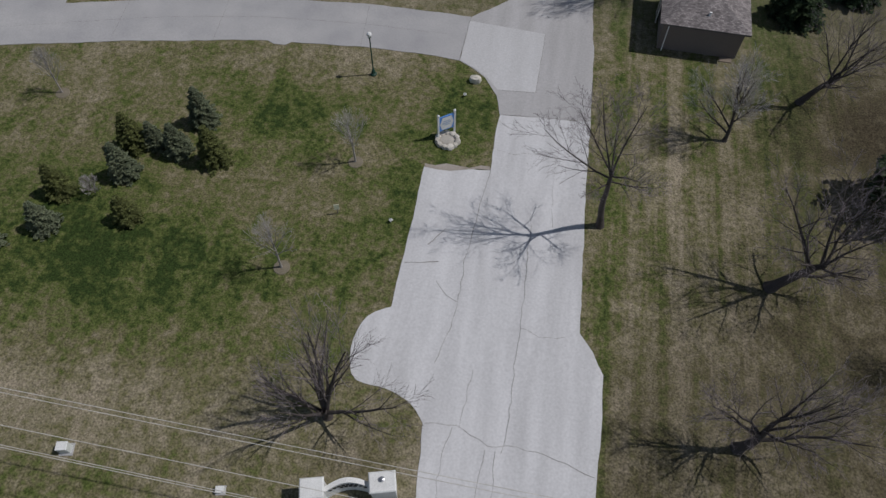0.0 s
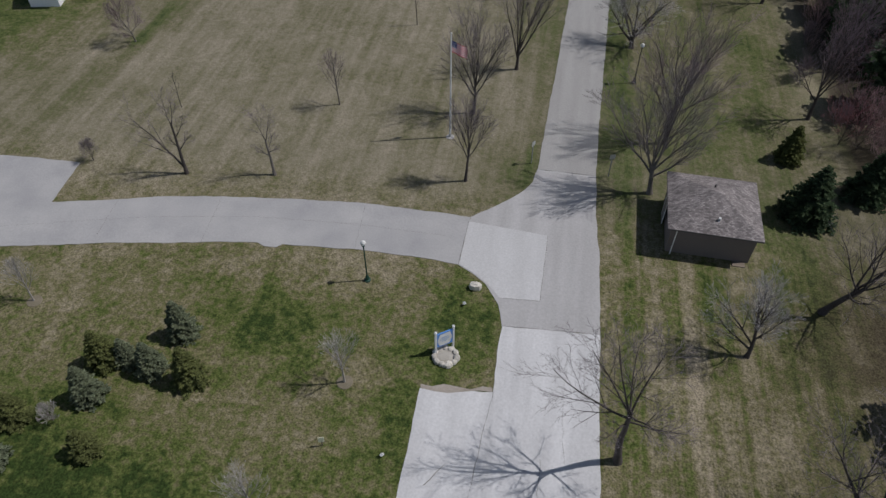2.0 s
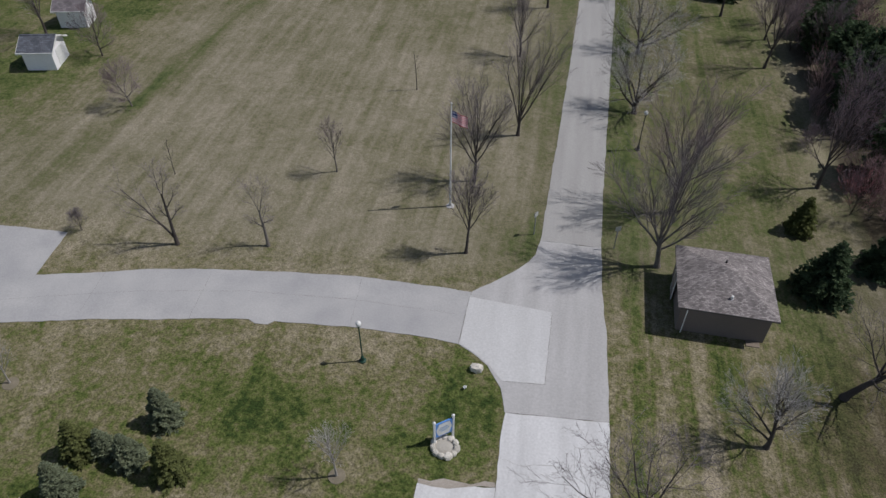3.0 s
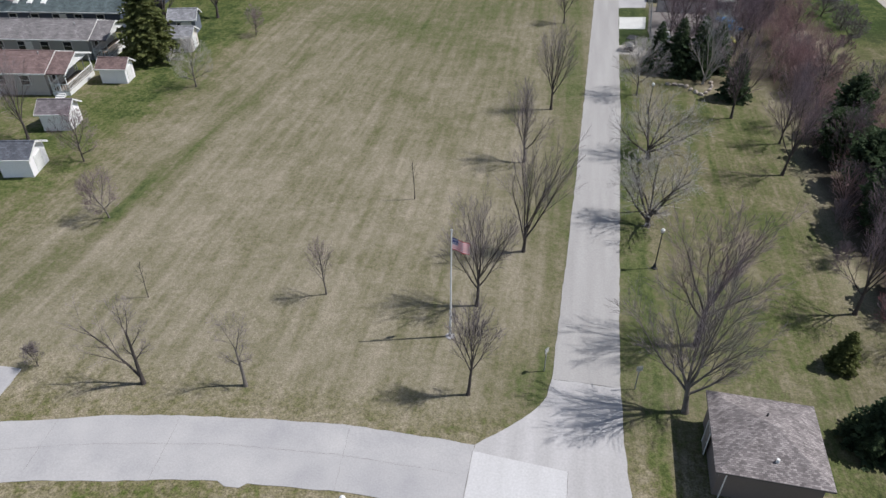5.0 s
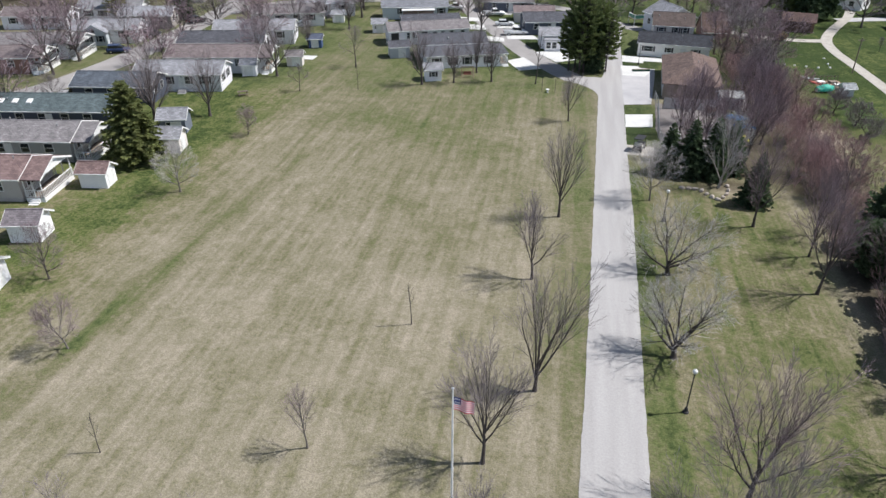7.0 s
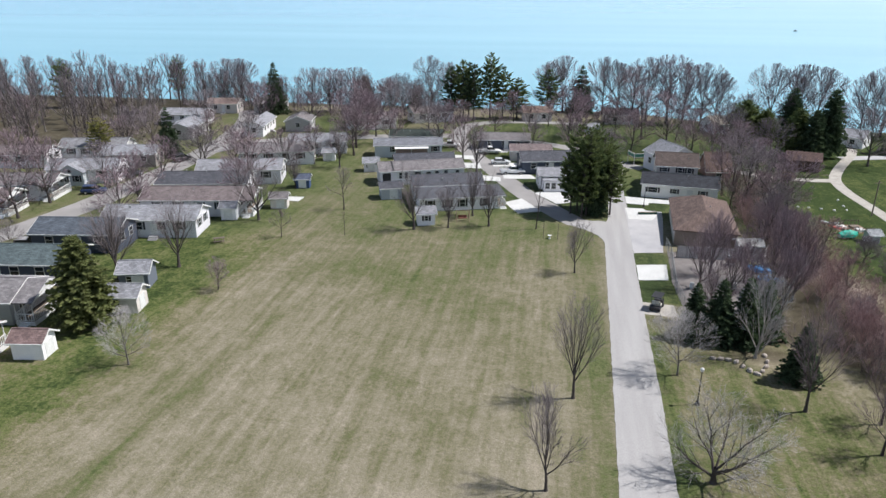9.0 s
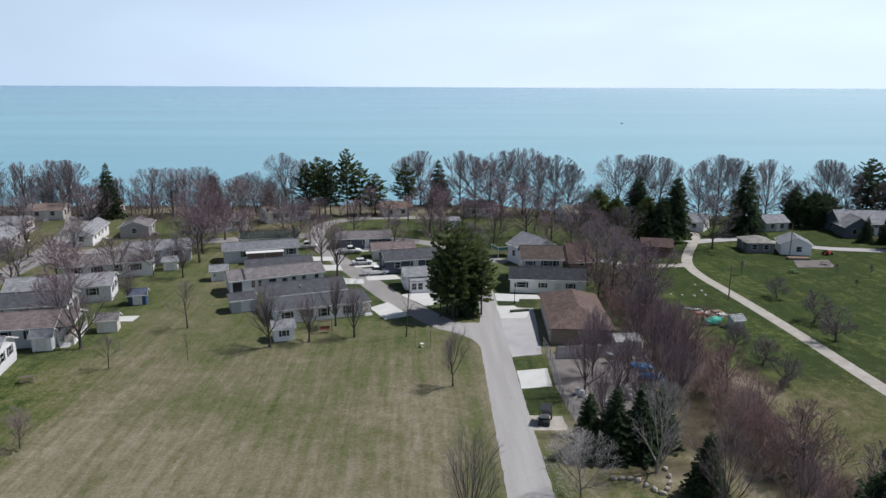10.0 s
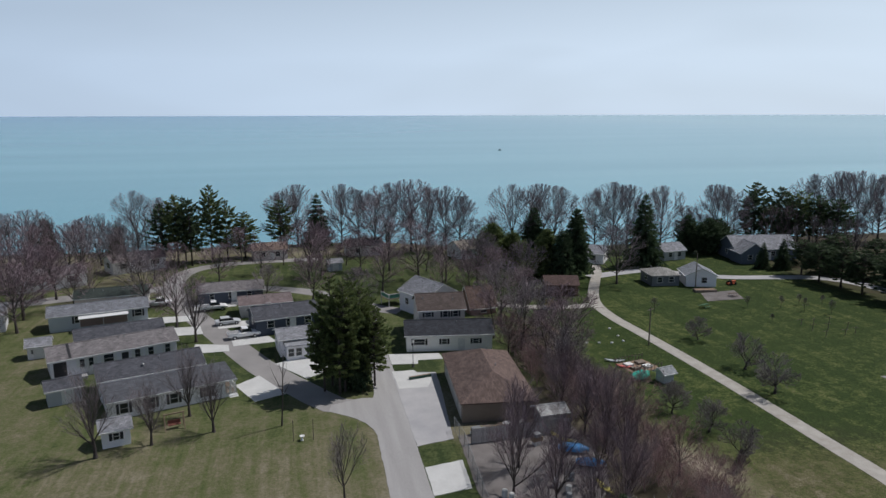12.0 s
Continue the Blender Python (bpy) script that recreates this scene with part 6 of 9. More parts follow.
def flagpole(x, y, h):
    t = thing("flagpole", "tall aluminium flagpole flying a striped flag", "flagpole", ground_at(x, y))
    part("footing", Geo().lathe([(0.36, -0.1), (0.36, 0.05), (0.14, 0.10), (0.10, 0.35)], 12), CONCRETE, t)
    part("pole", Geo().tube((0, 0, 0), (0, 0, h), 0.09, 0.045, 10), WHITE, t)
    part("finial", Geo().lathe([(0.02, 0), (0.09, 0.06), (0.09, 0.12), (0.02, 0.18)], 10, (0, 0, h)), METAL, t)
    flag = thing("flag", "red and white striped flag with a blue canton, hanging in light wind", "flag", ground_at(x, y, 0))
    flag.parent = t
    flag.matrix_basis = pose(0.06, 0, h - 0.5, 0, 0, 32)
    L, Hh = 1.75, 1.0

    def cloth(x0, x1, z0, z1, off=0.0):
        g = Geo()
        n = 12
        for i in range(n + 1):
            u = x0 + (x1 - x0) * i / n
            sway = 0.10 * math.sin(u * 5.0) * min(1, u)
            drop = -0.58 * u
            for z in (z0, z1):
                g.v.append((u * 0.78, sway + off, z + drop))
        for i in range(n):
            g.f.append((2 * i, 2 * i + 2, 2 * i + 3, 2 * i + 1))
        return g
    for s in range(13):
        z1 = -Hh * s / 13
        part("stripe", cloth(0.0 if s > 6 else L * 0.34, L, z1 - Hh / 13, z1), CLOTH_RED if s % 2 == 0 else CLOTH_WHITE, flag)
    part("canton", cloth(0.0, L * 0.34, -Hh * 7 / 13, 0), NAVY, flag)
    for s in (0.012, -0.012):
        for i in range(3):
            for j in range(2):
                u, z = L * 0.34 * (i + 0.7) / 3.4, -Hh * 7 / 13 * (j + 0.6) / 2.2 - 0.58 * L * 0.34 * (i + 0.7) / 3.4
                part("star", Geo().box(u * 0.78 - 0.035, u * 0.78 + 0.035, 0.10 * math.sin(u * 5) * min(1, u) + s - 0.002, 0.10 * math.sin(u * 5) * min(1, u) + s + 0.002, z - 0.035, z + 0.035), WHITE, flag)
    del flag["category"]
    return t


flagpole(-8.9, 55.1, 9.9)


def road_sign(x, y, turn, label):
    t = thing("road_sign", label, "sign", ground_at(x, y, turn))
    part("post", Geo().box(-0.035, 0.035, -0.03, 0.03, -0.2, 2.3), GALV, t)
    part("plate", Geo().box(-0.22, 0.22, -0.045, -0.03, 1.9, 2.3), paint((0.45, 0.46, 0.44)), t)
    part("plate_back", Geo().box(-0.20, 0.20, 0.03, 0.04, 1.92, 2.28), GALV, t)


road_sign(-1.6, 52.7, 60, "street name sign on a slim post by the lane")
road_sign(4.8, 52.1, 20, "white road sign on a slim post by the lane")

# young trees in mulch rings
for x, y, h in ((-34.0, 31.7, 4.2), (-11.2, 29.1, 5.0), (-13.7, 20.1, 5.2)):
    bare_tree(x, y, h, "young", BARK_PALE, TWIG_PALE, stout=0.015, label="young staked lawn tree in a ring of mulch", group="young lawn trees")
    ring = Geo().lathe([(0.55, -0.04), (0.50, 0.05), (0.2, 0.09)], 16)
    m = thing("mulch_ring", "ring of brown mulch round a young tree", "mulch", ground_at(x, y))
    part("mulch", ring, MULCH, m)

SPRUCE_LABEL = "young bushy spruce in a loose group on the lawn"
for x, y, h, r_, mt in ((-22.6, 30.8, 4.4, 1.5, NEEDLE_BLUE), (-20.6, 27.5, 4.6, 1.55, NEEDLE_OLIVE), (-26.6, 27.9, 4.2, 1.55, NEEDLE_OLIVE), (-26.2, 25.3, 4.2, 1.45, NEEDLE_BLUE), (-23.3, 27.8, 3.8, 1.35, NEEDLE_BLUE),
                        (-29.8, 23.2, 3.8, 1.35, NEEDLE_OLIVE), (-29.5, 20.4, 3.4, 1.4, NEEDLE_BLUE), (-32.4, 18.6, 3.4, 1.4, NEEDLE_BLUE), (-24.5, 21.9, 3.2, 1.35, NEEDLE_OLIVE), (-25.2, 28.2, 3.0, 1.1, NEEDLE_BLUE)):
    conifer(x, y, h * 0.80, r_ * 0.70, mt, "spruce", ("blue-green " if mt == NEEDLE_BLUE else "olive-green ") + SPRUCE_LABEL, name="spruce", group="spruces by the entrance")
bare_tree(-27.6, 23.5, 1.8, "brush", TWIG_RED, TWIG_PALE, name="shrub", label="small grey leafless shrub among spruces")

# large bare trees round the entrance
bare_tree(-8.4, 11.4, 10.0, "clump", BARK, TWIG, label="many-stemmed leafless tree at the lawn's edge",
          limbs=[(0.04, 30, 190, 0.58), (0.06, 10, 130, 0.70), (0.05, 16, 40, 0.72), (0.10, 50, 350, 0.60), (0.08, 24, 230, 0.55), (0.07, 34, 130, 0.50), (0.12, 30, 70, 0.50)], lead=0.16, stout=0.028, trunk=0.03, wob=0.07)
bare_tree(5.6, 26.7, 11.2, "snag", BARK, TWIG, label="sparse leafless tree beside the concrete road",
          lean=(-0.22, -0.02), split=(0.35, 0.95),
          limbs=[(0.50, 16, 150, 0.50), (0.54, 8, 60, 0.46), (0.50, 58, 180, 0.50), (0.47, 72, 345, 0.26), (0.545, 36, 165, 0.42), (0.53, 46, 285, 0.34), (0.52, 50, 90, 0.36), (0.44, 66, 220, 0.20)], lead=0.555, stout=0.021, kids=(9, 7, 5), wob=0.09)
bare_tree(19.3, 40.2, 9.5, "snag", BARK, TWIG, lean=(0.42, 0.0), label="leaning dark leafless tree",
          limbs=[(0.18, 66, 10, 0.44), (0.24, 30, 20, 0.50), (0.28, 12, 120, 0.56), (0.32, 30, 175, 0.46), (0.34, 40, 320, 0.42), (0.36, 10, 60, 0.50), (0.26, 54, 250, 0.40)], lead=0.38, stout=0.026)
bare_tree(13.8, 35.5, 7.8, "round", BARK, TWIG_PALE, label="low rounded leafless tree with fine grey twigs",
          limbs=[(0.10, 56, 172, 0.46), (0.16, 38, 150, 0.56), (0.20, 20, 185, 0.60), (0.22, 24, 20, 0.34), (0.26, 8, 110, 0.54), (0.18, 44, 90, 0.48), (0.24, 36, 270, 0.36), (0.30, 18, 210, 0.54), (0.32, 16, 60, 0.42)], lean=(-0.06, 0), lead=0.42, stout=0.020, kids=(9, 8, 6))
bare_tree(16.0, 23.9, 10.5, "old", BARK, TWIG, lean=(0.62, 0.05), label="old leaning leafless tree on rough grass",
          limbs=[(0.20, 70, 352, 0.30), (0.28, 40, 160, 0.58), (0.30, 44, 205, 0.46), (0.34, 20, 125, 0.60), (0.35, 34, 12, 0.34), (0.33, 50, 285, 0.36), (0.36, 16, 60, 0.48), (0.26, 60, 100, 0.30)], lead=0.37, stout=0.032, wob=0.12)
bare_tree(13.6, 13.5, 10.0, "old", BARK, TWIG, lean=(0.30, 0.0), label="old spreading leafless tree on rough grass",
          limbs=[(0.18, 62, 350, 0.52), (0.22, 46, 180, 0.44), (0.26, 10, 150, 0.55), (0.28, 16, 30, 0.54), (0.30, 40, 5, 0.50), (0.24, 48, 200, 0.40), (0.29, 40, 280, 0.36)], lead=0.32, stout=0.030, wob=0.13)
conifer(24.6, 31.6, 4.6, 2.6, NEEDLE, "cedar", "low dark bushy evergreen on rough grass")
bare_tree(28, 20, 9, "round", BARK, TWIG)

# ---- the field ----
FIELD_TREE = "leafless tree standing on the dry mown field"
bare_tree(-29.5, 46.4, 8.4, "snag", BARK, TWIG, lean=(-0.08, 0), label="twin-stemmed leafless tree on the dry mown field",
          limbs=[(0.08, 44, 178, 0.68), (0.30, 50, 10, 0.20), (0.34, 42, 190, 0.16), (0.46, 34, 20, 0.24), (0.56, 12, 150, 0.34), (0.60, 18, 330, 0.30)], lead=0.64, stout=0.018, kids=(8, 6, 4), wob=0.08)
bare_tree(-22.3, 47.5, 7.0, "snag", BARK_GREY, TWIG, lean=(-0.03, 0), label="forked leafless tree on the dry mown field",
          limbs=[(0.28, 60, 170, 0.20), (0.34, 60, 340, 0.16), (0.44, 12, 175, 0.46), (0.48, 16, 10, 0.42), (0.38, 50, 60, 0.18)], lead=0.52, stout=0.020, kids=(8, 6, 4), wob=0.08)
bare_tree(-6.7, 49.5, 8.4, "vase", BARK, TWIG, label=FIELD_TREE, lead=0.44, limbs=[(0.28, 22, 165, 0.40), (0.30, 34, 15, 0.38), (0.31, 8, 190, 0.50), (0.34, 5, 60, 0.50), (0.36, 12, 330, 0.46), (0.38, 18, 30, 0.42), (0.40, 10, 150, 0.44), (0.42, 4, 280, 0.44)])
bare_tree(-7.4, 59.0, 10.0, "vase", BARK, TWIG, label=FIELD_TREE, limbs=[(0.18, 36, 165, 0.46), (0.20, 38, 10, 0.50), (0.22, 24, 190, 0.52), (0.24, 12, 170, 0.60), (0.25, 6, 40, 0.62), (0.27, 16, 340, 0.58), (0.28, 26, 20, 0.54), (0.30, 20, 90, 0.5), (0.31, 28, 270, 0.44), (0.33, 10, 210, 0.5)], lead=0.36)
bare_tree(-4.3, 67.1, 11.5, "tall", BARK, TWIG, label=FIELD_TREE, limbs=[(0.10, 10, 185, 0.58), (0.12, 5, 170, 0.70), (0.14, 26, 10, 0.62), (0.17, 16, 25, 0.66), (0.22, 36, 355, 0.42), (0.20, 22, 90, 0.46), (0.24, 20, 300, 0.44), (0.27, 10, 60, 0.55)], lead=0.30, kids=(9, 7, 5))
for x, y, h, st, wd, tw, sp in ((-5.6, 83.5, 9.8, "vase", BARK, TWIG, 0.95), (-3.4, 97.6, 12.0, "tall", BARK, TWIG, 0.9), (-3.0, 131.0, 8.5, "vase", BARK, TWIG, 0.9), (-34.0, 55.2, 3.8, "whip", BARK, TWIG_PALE, 1.0), (-19.8, 58.2, 5.8, "young", BARK_GREY, TWIG_RED, 1.0),
                                (-15.7, 74.0, 4.8, "whip", BARK, TWIG, 0.6), (-43.7, 65.4, 5.4, "round", BARK_GREY, TWIG_RED, 0.9), (-52.5, 75.0, 6.4, "round", BARK, TWIG_RED, 0.9), (-49.8, 96.0, 6.8, "round", BARK_GREY, TWIG_PALE, 0.95), (-49.8, 116.3, 4.8, "round", BARK, TWIG_RED, 0.8),
                                (-61.8, 78.6, 11.5, "vase", BARK, TWIG, 1.1)):
    if st in ("vase", "tall"):
        bare_tree(x, y, h * 0.92, st, wd, tw, label=FIELD_TREE, limbs=forked(x * 7 + y, 8, 0.17, 40 if st == "vase" else 30), lead=0.36)
    else:
        bare_tree(x, y, h, st, wd, tw, (0, 0), sp, label=FIELD_TREE)
bare_tree(-37.9, 46.6, 2.6, "clump", BARK, TWIG, name="shrub", label="small leafless shrub by the lane")

# ---- east of the lane ----
bare_tree(9.6, 57.5, 12.8, "broad", BARK, TWIG_RED, lean=(-0.10, 0), label="leafless tree on the lawn beside the lane",
          limbs=[(0.20, 50, 170, 0.40), (0.24, 24, 160, 0.50), (0.26, 6, 60, 0.58), (0.28, 32, 15, 0.42), (0.24, 50, 350, 0.36), (0.30, 22, 80, 0.48), (0.29, 28, 280, 0.40), (0.32, 12, 200, 0.5)], lead=0.36, kids=(10, 9, 7))
for x, y, h in ((13.4, 128.0, 10.5), (15.8, 133.6, 10.0), (19.9, 131.5, 9.0), (28.3, 144.4, 9.0), (22.0, 121.5, 9.5), (24.6, 126.0, 9.5), (13.0, 117.6, 9.0), (18.0, 119.0, 9.5), (18.6, 142.0, 8.0), (27.6, 150.5, 9.5), (26.0, 139.5, 9.5), (25.5, 145.5, 8.8), (22.8, 128.8, 9.0), (16.8, 125.2, 9.2), (27.4, 132.0, 9.5)):
    bare_tree(x, y, h * 0.92, "vase", BARK, TWIG_RED, label="leafless tree growing in the storage yard", limbs=forked(x * 5 + y, 9, 0.12, 46, 0.60), lead=0.32, stout=0.018, kids=(9, 8, 4), fine=0.0085)
bare_tree(8.1, 50.6, 12.6, "broad", BARK_GREY, TWIG, lean=(-0.12, 0), label="large broad-crowned leafless tree beside the lane",
          limbs=[(0.14, 50, 8, 0.34), (0.16, 40, 165, 0.52), (0.17, 26, 150, 0.56), (0.19, 10, 170, 0.62), (0.19, 26, 20, 0.44), (0.21, 12, 40, 0.50), (0.21, 38, 190, 0.48), (0.23, 30, 90, 0.48), (0.23, 32, 275, 0.42), (0.26, 6, 300, 0.55)], lead=0.30, kids=(10, 9, 7))
bare_tree(6.9, 73.3, 9.2, "old", BARK, TWIG_PALE, label="gnarled pale leafless tree beside the lane",
          limbs=[(0.08, 54, 172, 0.50), (0.10, 22, 160, 0.62), (0.11, 42, 12, 0.62), (0.14, 28, 60, 0.58), (0.13, 40, 290, 0.46), (0.16, 14, 330, 0.58), (0.15, 36, 120, 0.5)], lead=0.20, stout=0.030, kids=(10, 9, 7))
bare_tree(7.7, 86.8, 9.2, "old", BARK, TWIG_PALE, label="gnarled pale leafless tree beside the lane",
          limbs=[(0.08, 60, 172, 0.50), (0.10, 12, 90, 0.62), (0.11, 56, 12, 0.62), (0.14, 28, 60, 0.58), (0.13, 40, 290, 0.46), (0.16, 14, 330, 0.58), (0.15, 36, 120, 0.5)], lead=0.20, stout=0.030, kids=(10, 9, 7))
bare_tree(7.3, 104.0, 7.6, "round", BARK_GREY, TWIG_PALE, spread=1.15, kids=(9, 8, 6), label="rounded pale grey leafless tree beside the lane")
for x, y, h, st in ((18.3, 99.1, 12, "vase"), (22.7, 93.1, 9, "vase"), (21.5, 85.7, 12, "vase"), (22.5, 63.4, 12, "snag"), (26, 72, 10, "vase"), (27.5, 88, 9, "vase"), (24.5, 98, 9, "vase")):
    bare_tree(x, y, h * 0.92, "vase", BARK, TWIG_RED, label="leafless tree at the edge of the thicket", limbs=forked(x * 3 + y, 8, 0.18, 40), lead=0.36)
bare_tree(16.2, 109.3, 11.5, "clump", BARK_PALE, TWIG_PALE, spread=0.7, label="slim white-barked clump of birch stems", name="birch_tree")
for x, y, h, r_ in ((10.2, 113.2, 7.0, 2.1), (12.8, 112.6, 8.0, 2.3), (15.6, 112.8, 8.4, 2.4), (19.4, 105.0, 6.8, 2.0), (18.2, 114.6, 7.4, 2.2)):
    conifer(x, y, h, r_, NEEDLE, "spruce", "dark green spruce in a tight row", name="spruce", group="spruces by the yard")
conifer(19.7, 57.0, 3.6, 1.2, NEEDLE_OLIVE, "spruce", "dark olive evergreen on the lawn")
conifer(19.8, 49.8, 5.2, 2.1, NEEDLE, "spruce", "broad dark evergreen behind the utility building")
conifer(25.0, 53.0, 5.0, 1.9, NEEDLE, "spruce", "broad dark evergreen behind the utility building")
for x, y, h, r_ in ((29.5, 79, 9, 2.6), (30, 96, 8, 2.4), (32, 74, 8, 2.4), (28.5, 66, 8, 2.5), (28.2, 76.0, 8.0, 3.0), (28.0, 90.5, 6.0, 3.0), (29.0, 84.0, 7.0, 2.8)):
    conifer(x, y, h, r_, NEEDLE, "cedar", "dark evergreen at the thicket's edge")
bare_tree(24.4, 60.0, 5.2, "brush", BARK, TWIG_CRIMSON, name="shrub", label="dense crimson leafless shrub at the thicket edge", spread=1.5)
for x, y, h in ((24.6, 62.8, 2.6), (23.2, 70.0, 2.6), (24.5, 77, 2.6)):
    bare_tree(x, y, h, "brush", TWIG_RED, TWIG_RED, name="shrub", label="reddish leafless shrub at the thicket edge")

# thicket between the yard and the gravel lane
r = random.Random(77)
made = 0
while made < 104:
    y = r.uniform(56, 176)
    mid = 29.5 + (y < 100) * 3
    x = r.gauss(mid, 3.4 + (y < 100) * 4)
    if x < 25.0 or x > (33.5 if y > 108 else 46):
        continue
    tall = made % 9 == 0
    bare_tree(x, y, r.uniform(6.5, 8.5) if tall else r.uniform(3.4, 5.6), "far" if tall else "brush", BARK if tall else TWIG_THICKET, TWIG_THICKET if made % 5 else TWIG, share=3, label="reddish leafless thicket tree" if tall else "reddish many-stemmed leafless thicket shrub", group="thicket trees", spread=1.0 if tall else 1.3, name="thicket_tree" if tall else "thicket_shrub")
    made += 1
bare_tree(26.4, 134.5, 10.5, "vase", BARK, TWIG_RED, label="tall reddish leafless tree at the yard's edge", spread=1.15)
for x, y, h in ((38.6, 127.5, 2.0), (31.5, 124.0, 2.2), (36.0, 119, 2.2), (40, 108, 2.0), (44, 112, 1.6)):
    bare_tree(x, y, h, "brush", TWIG_RED, TWIG_RED, name="shrub", label="small rust-red leafless shrub on the lawn")
for x, y, h in ((39.2, 142.6, 4.4), (40.7, 136.8, 4.4), (40.1, 130.2, 4.4), (58.4, 154.9, 5.6), (56.4, 145.6, 5.8), (59.5, 169.2, 4.2)):
    bare_tree(x, y, h, "apple", BARK, TWIG, fine=0.017, label="gnarled old leafless apple tree on the lawn", name="apple_tree", group="apple trees")
conifer(44.2, 112.2, 5.8, 1.6, NEEDLE, "spruce", "slim dark spruce beside the gravel lane")
bare_tree(46.9, 114, 7, "whip", BARK, TWIG)


# ---- trees among the homes and along the shore ----
for x, y, h, st in ((-29.5, 146.0, 12.0, "tall"), (-24.0, 148.0, 9.0, "vase"), (-20.8, 155.5, 10.0, "vase"), (-17.3, 150.0, 10.0, "vase"), (-9.3, 150.0, 10.5, "whip"), (-59.2, 123.0, 12.5, "vase"),
                    (-65.0, 117.5, 13.0, "vase"), (-67.0, 120.0, 12.0, "vase"), (-44.5, 155.0, 8.0, "snag"), (-49.8, 138.2, 5.0, "snag"), (-40.0, 141.0, 4.5, "whip"), (-58.6, 167.6, 7.8, "vase"), (-55.4, 186.8, 11.0, "vase"), (-24.0, 187.5, 13, "tall"), (-88, 125, 5, "round")):
    own = dict(limbs=forked(x * 3 + y, 9, 0.15, 42), lead=0.36, stout=0.021) if st in ("vase", "tall") else {}
    bare_tree(x, y, h * (0.92 if own else 1.0), st, BARK, TWIG, label="leafless tree standing among the homes", group="trees among homes", **own)
bare_tree(-57.2, 146.2, 11.5, "broad", BARK, TWIG, label="large dark spreading leafless tree beside a home", group="trees among homes",
          limbs=[(0.14, 50, 175, 0.52), (0.17, 24, 150, 0.60), (0.18, 44, 10, 0.56), (0.20, 14, 40, 0.64), (0.22, 30, 200, 0.56), (0.22, 34, 330, 0.50), (0.24, 6, 260, 0.60), (0.20, 40, 90, 0.44)], lead=0.28, stout=0.024)
FIR = "dark evergreen towering over the homes"
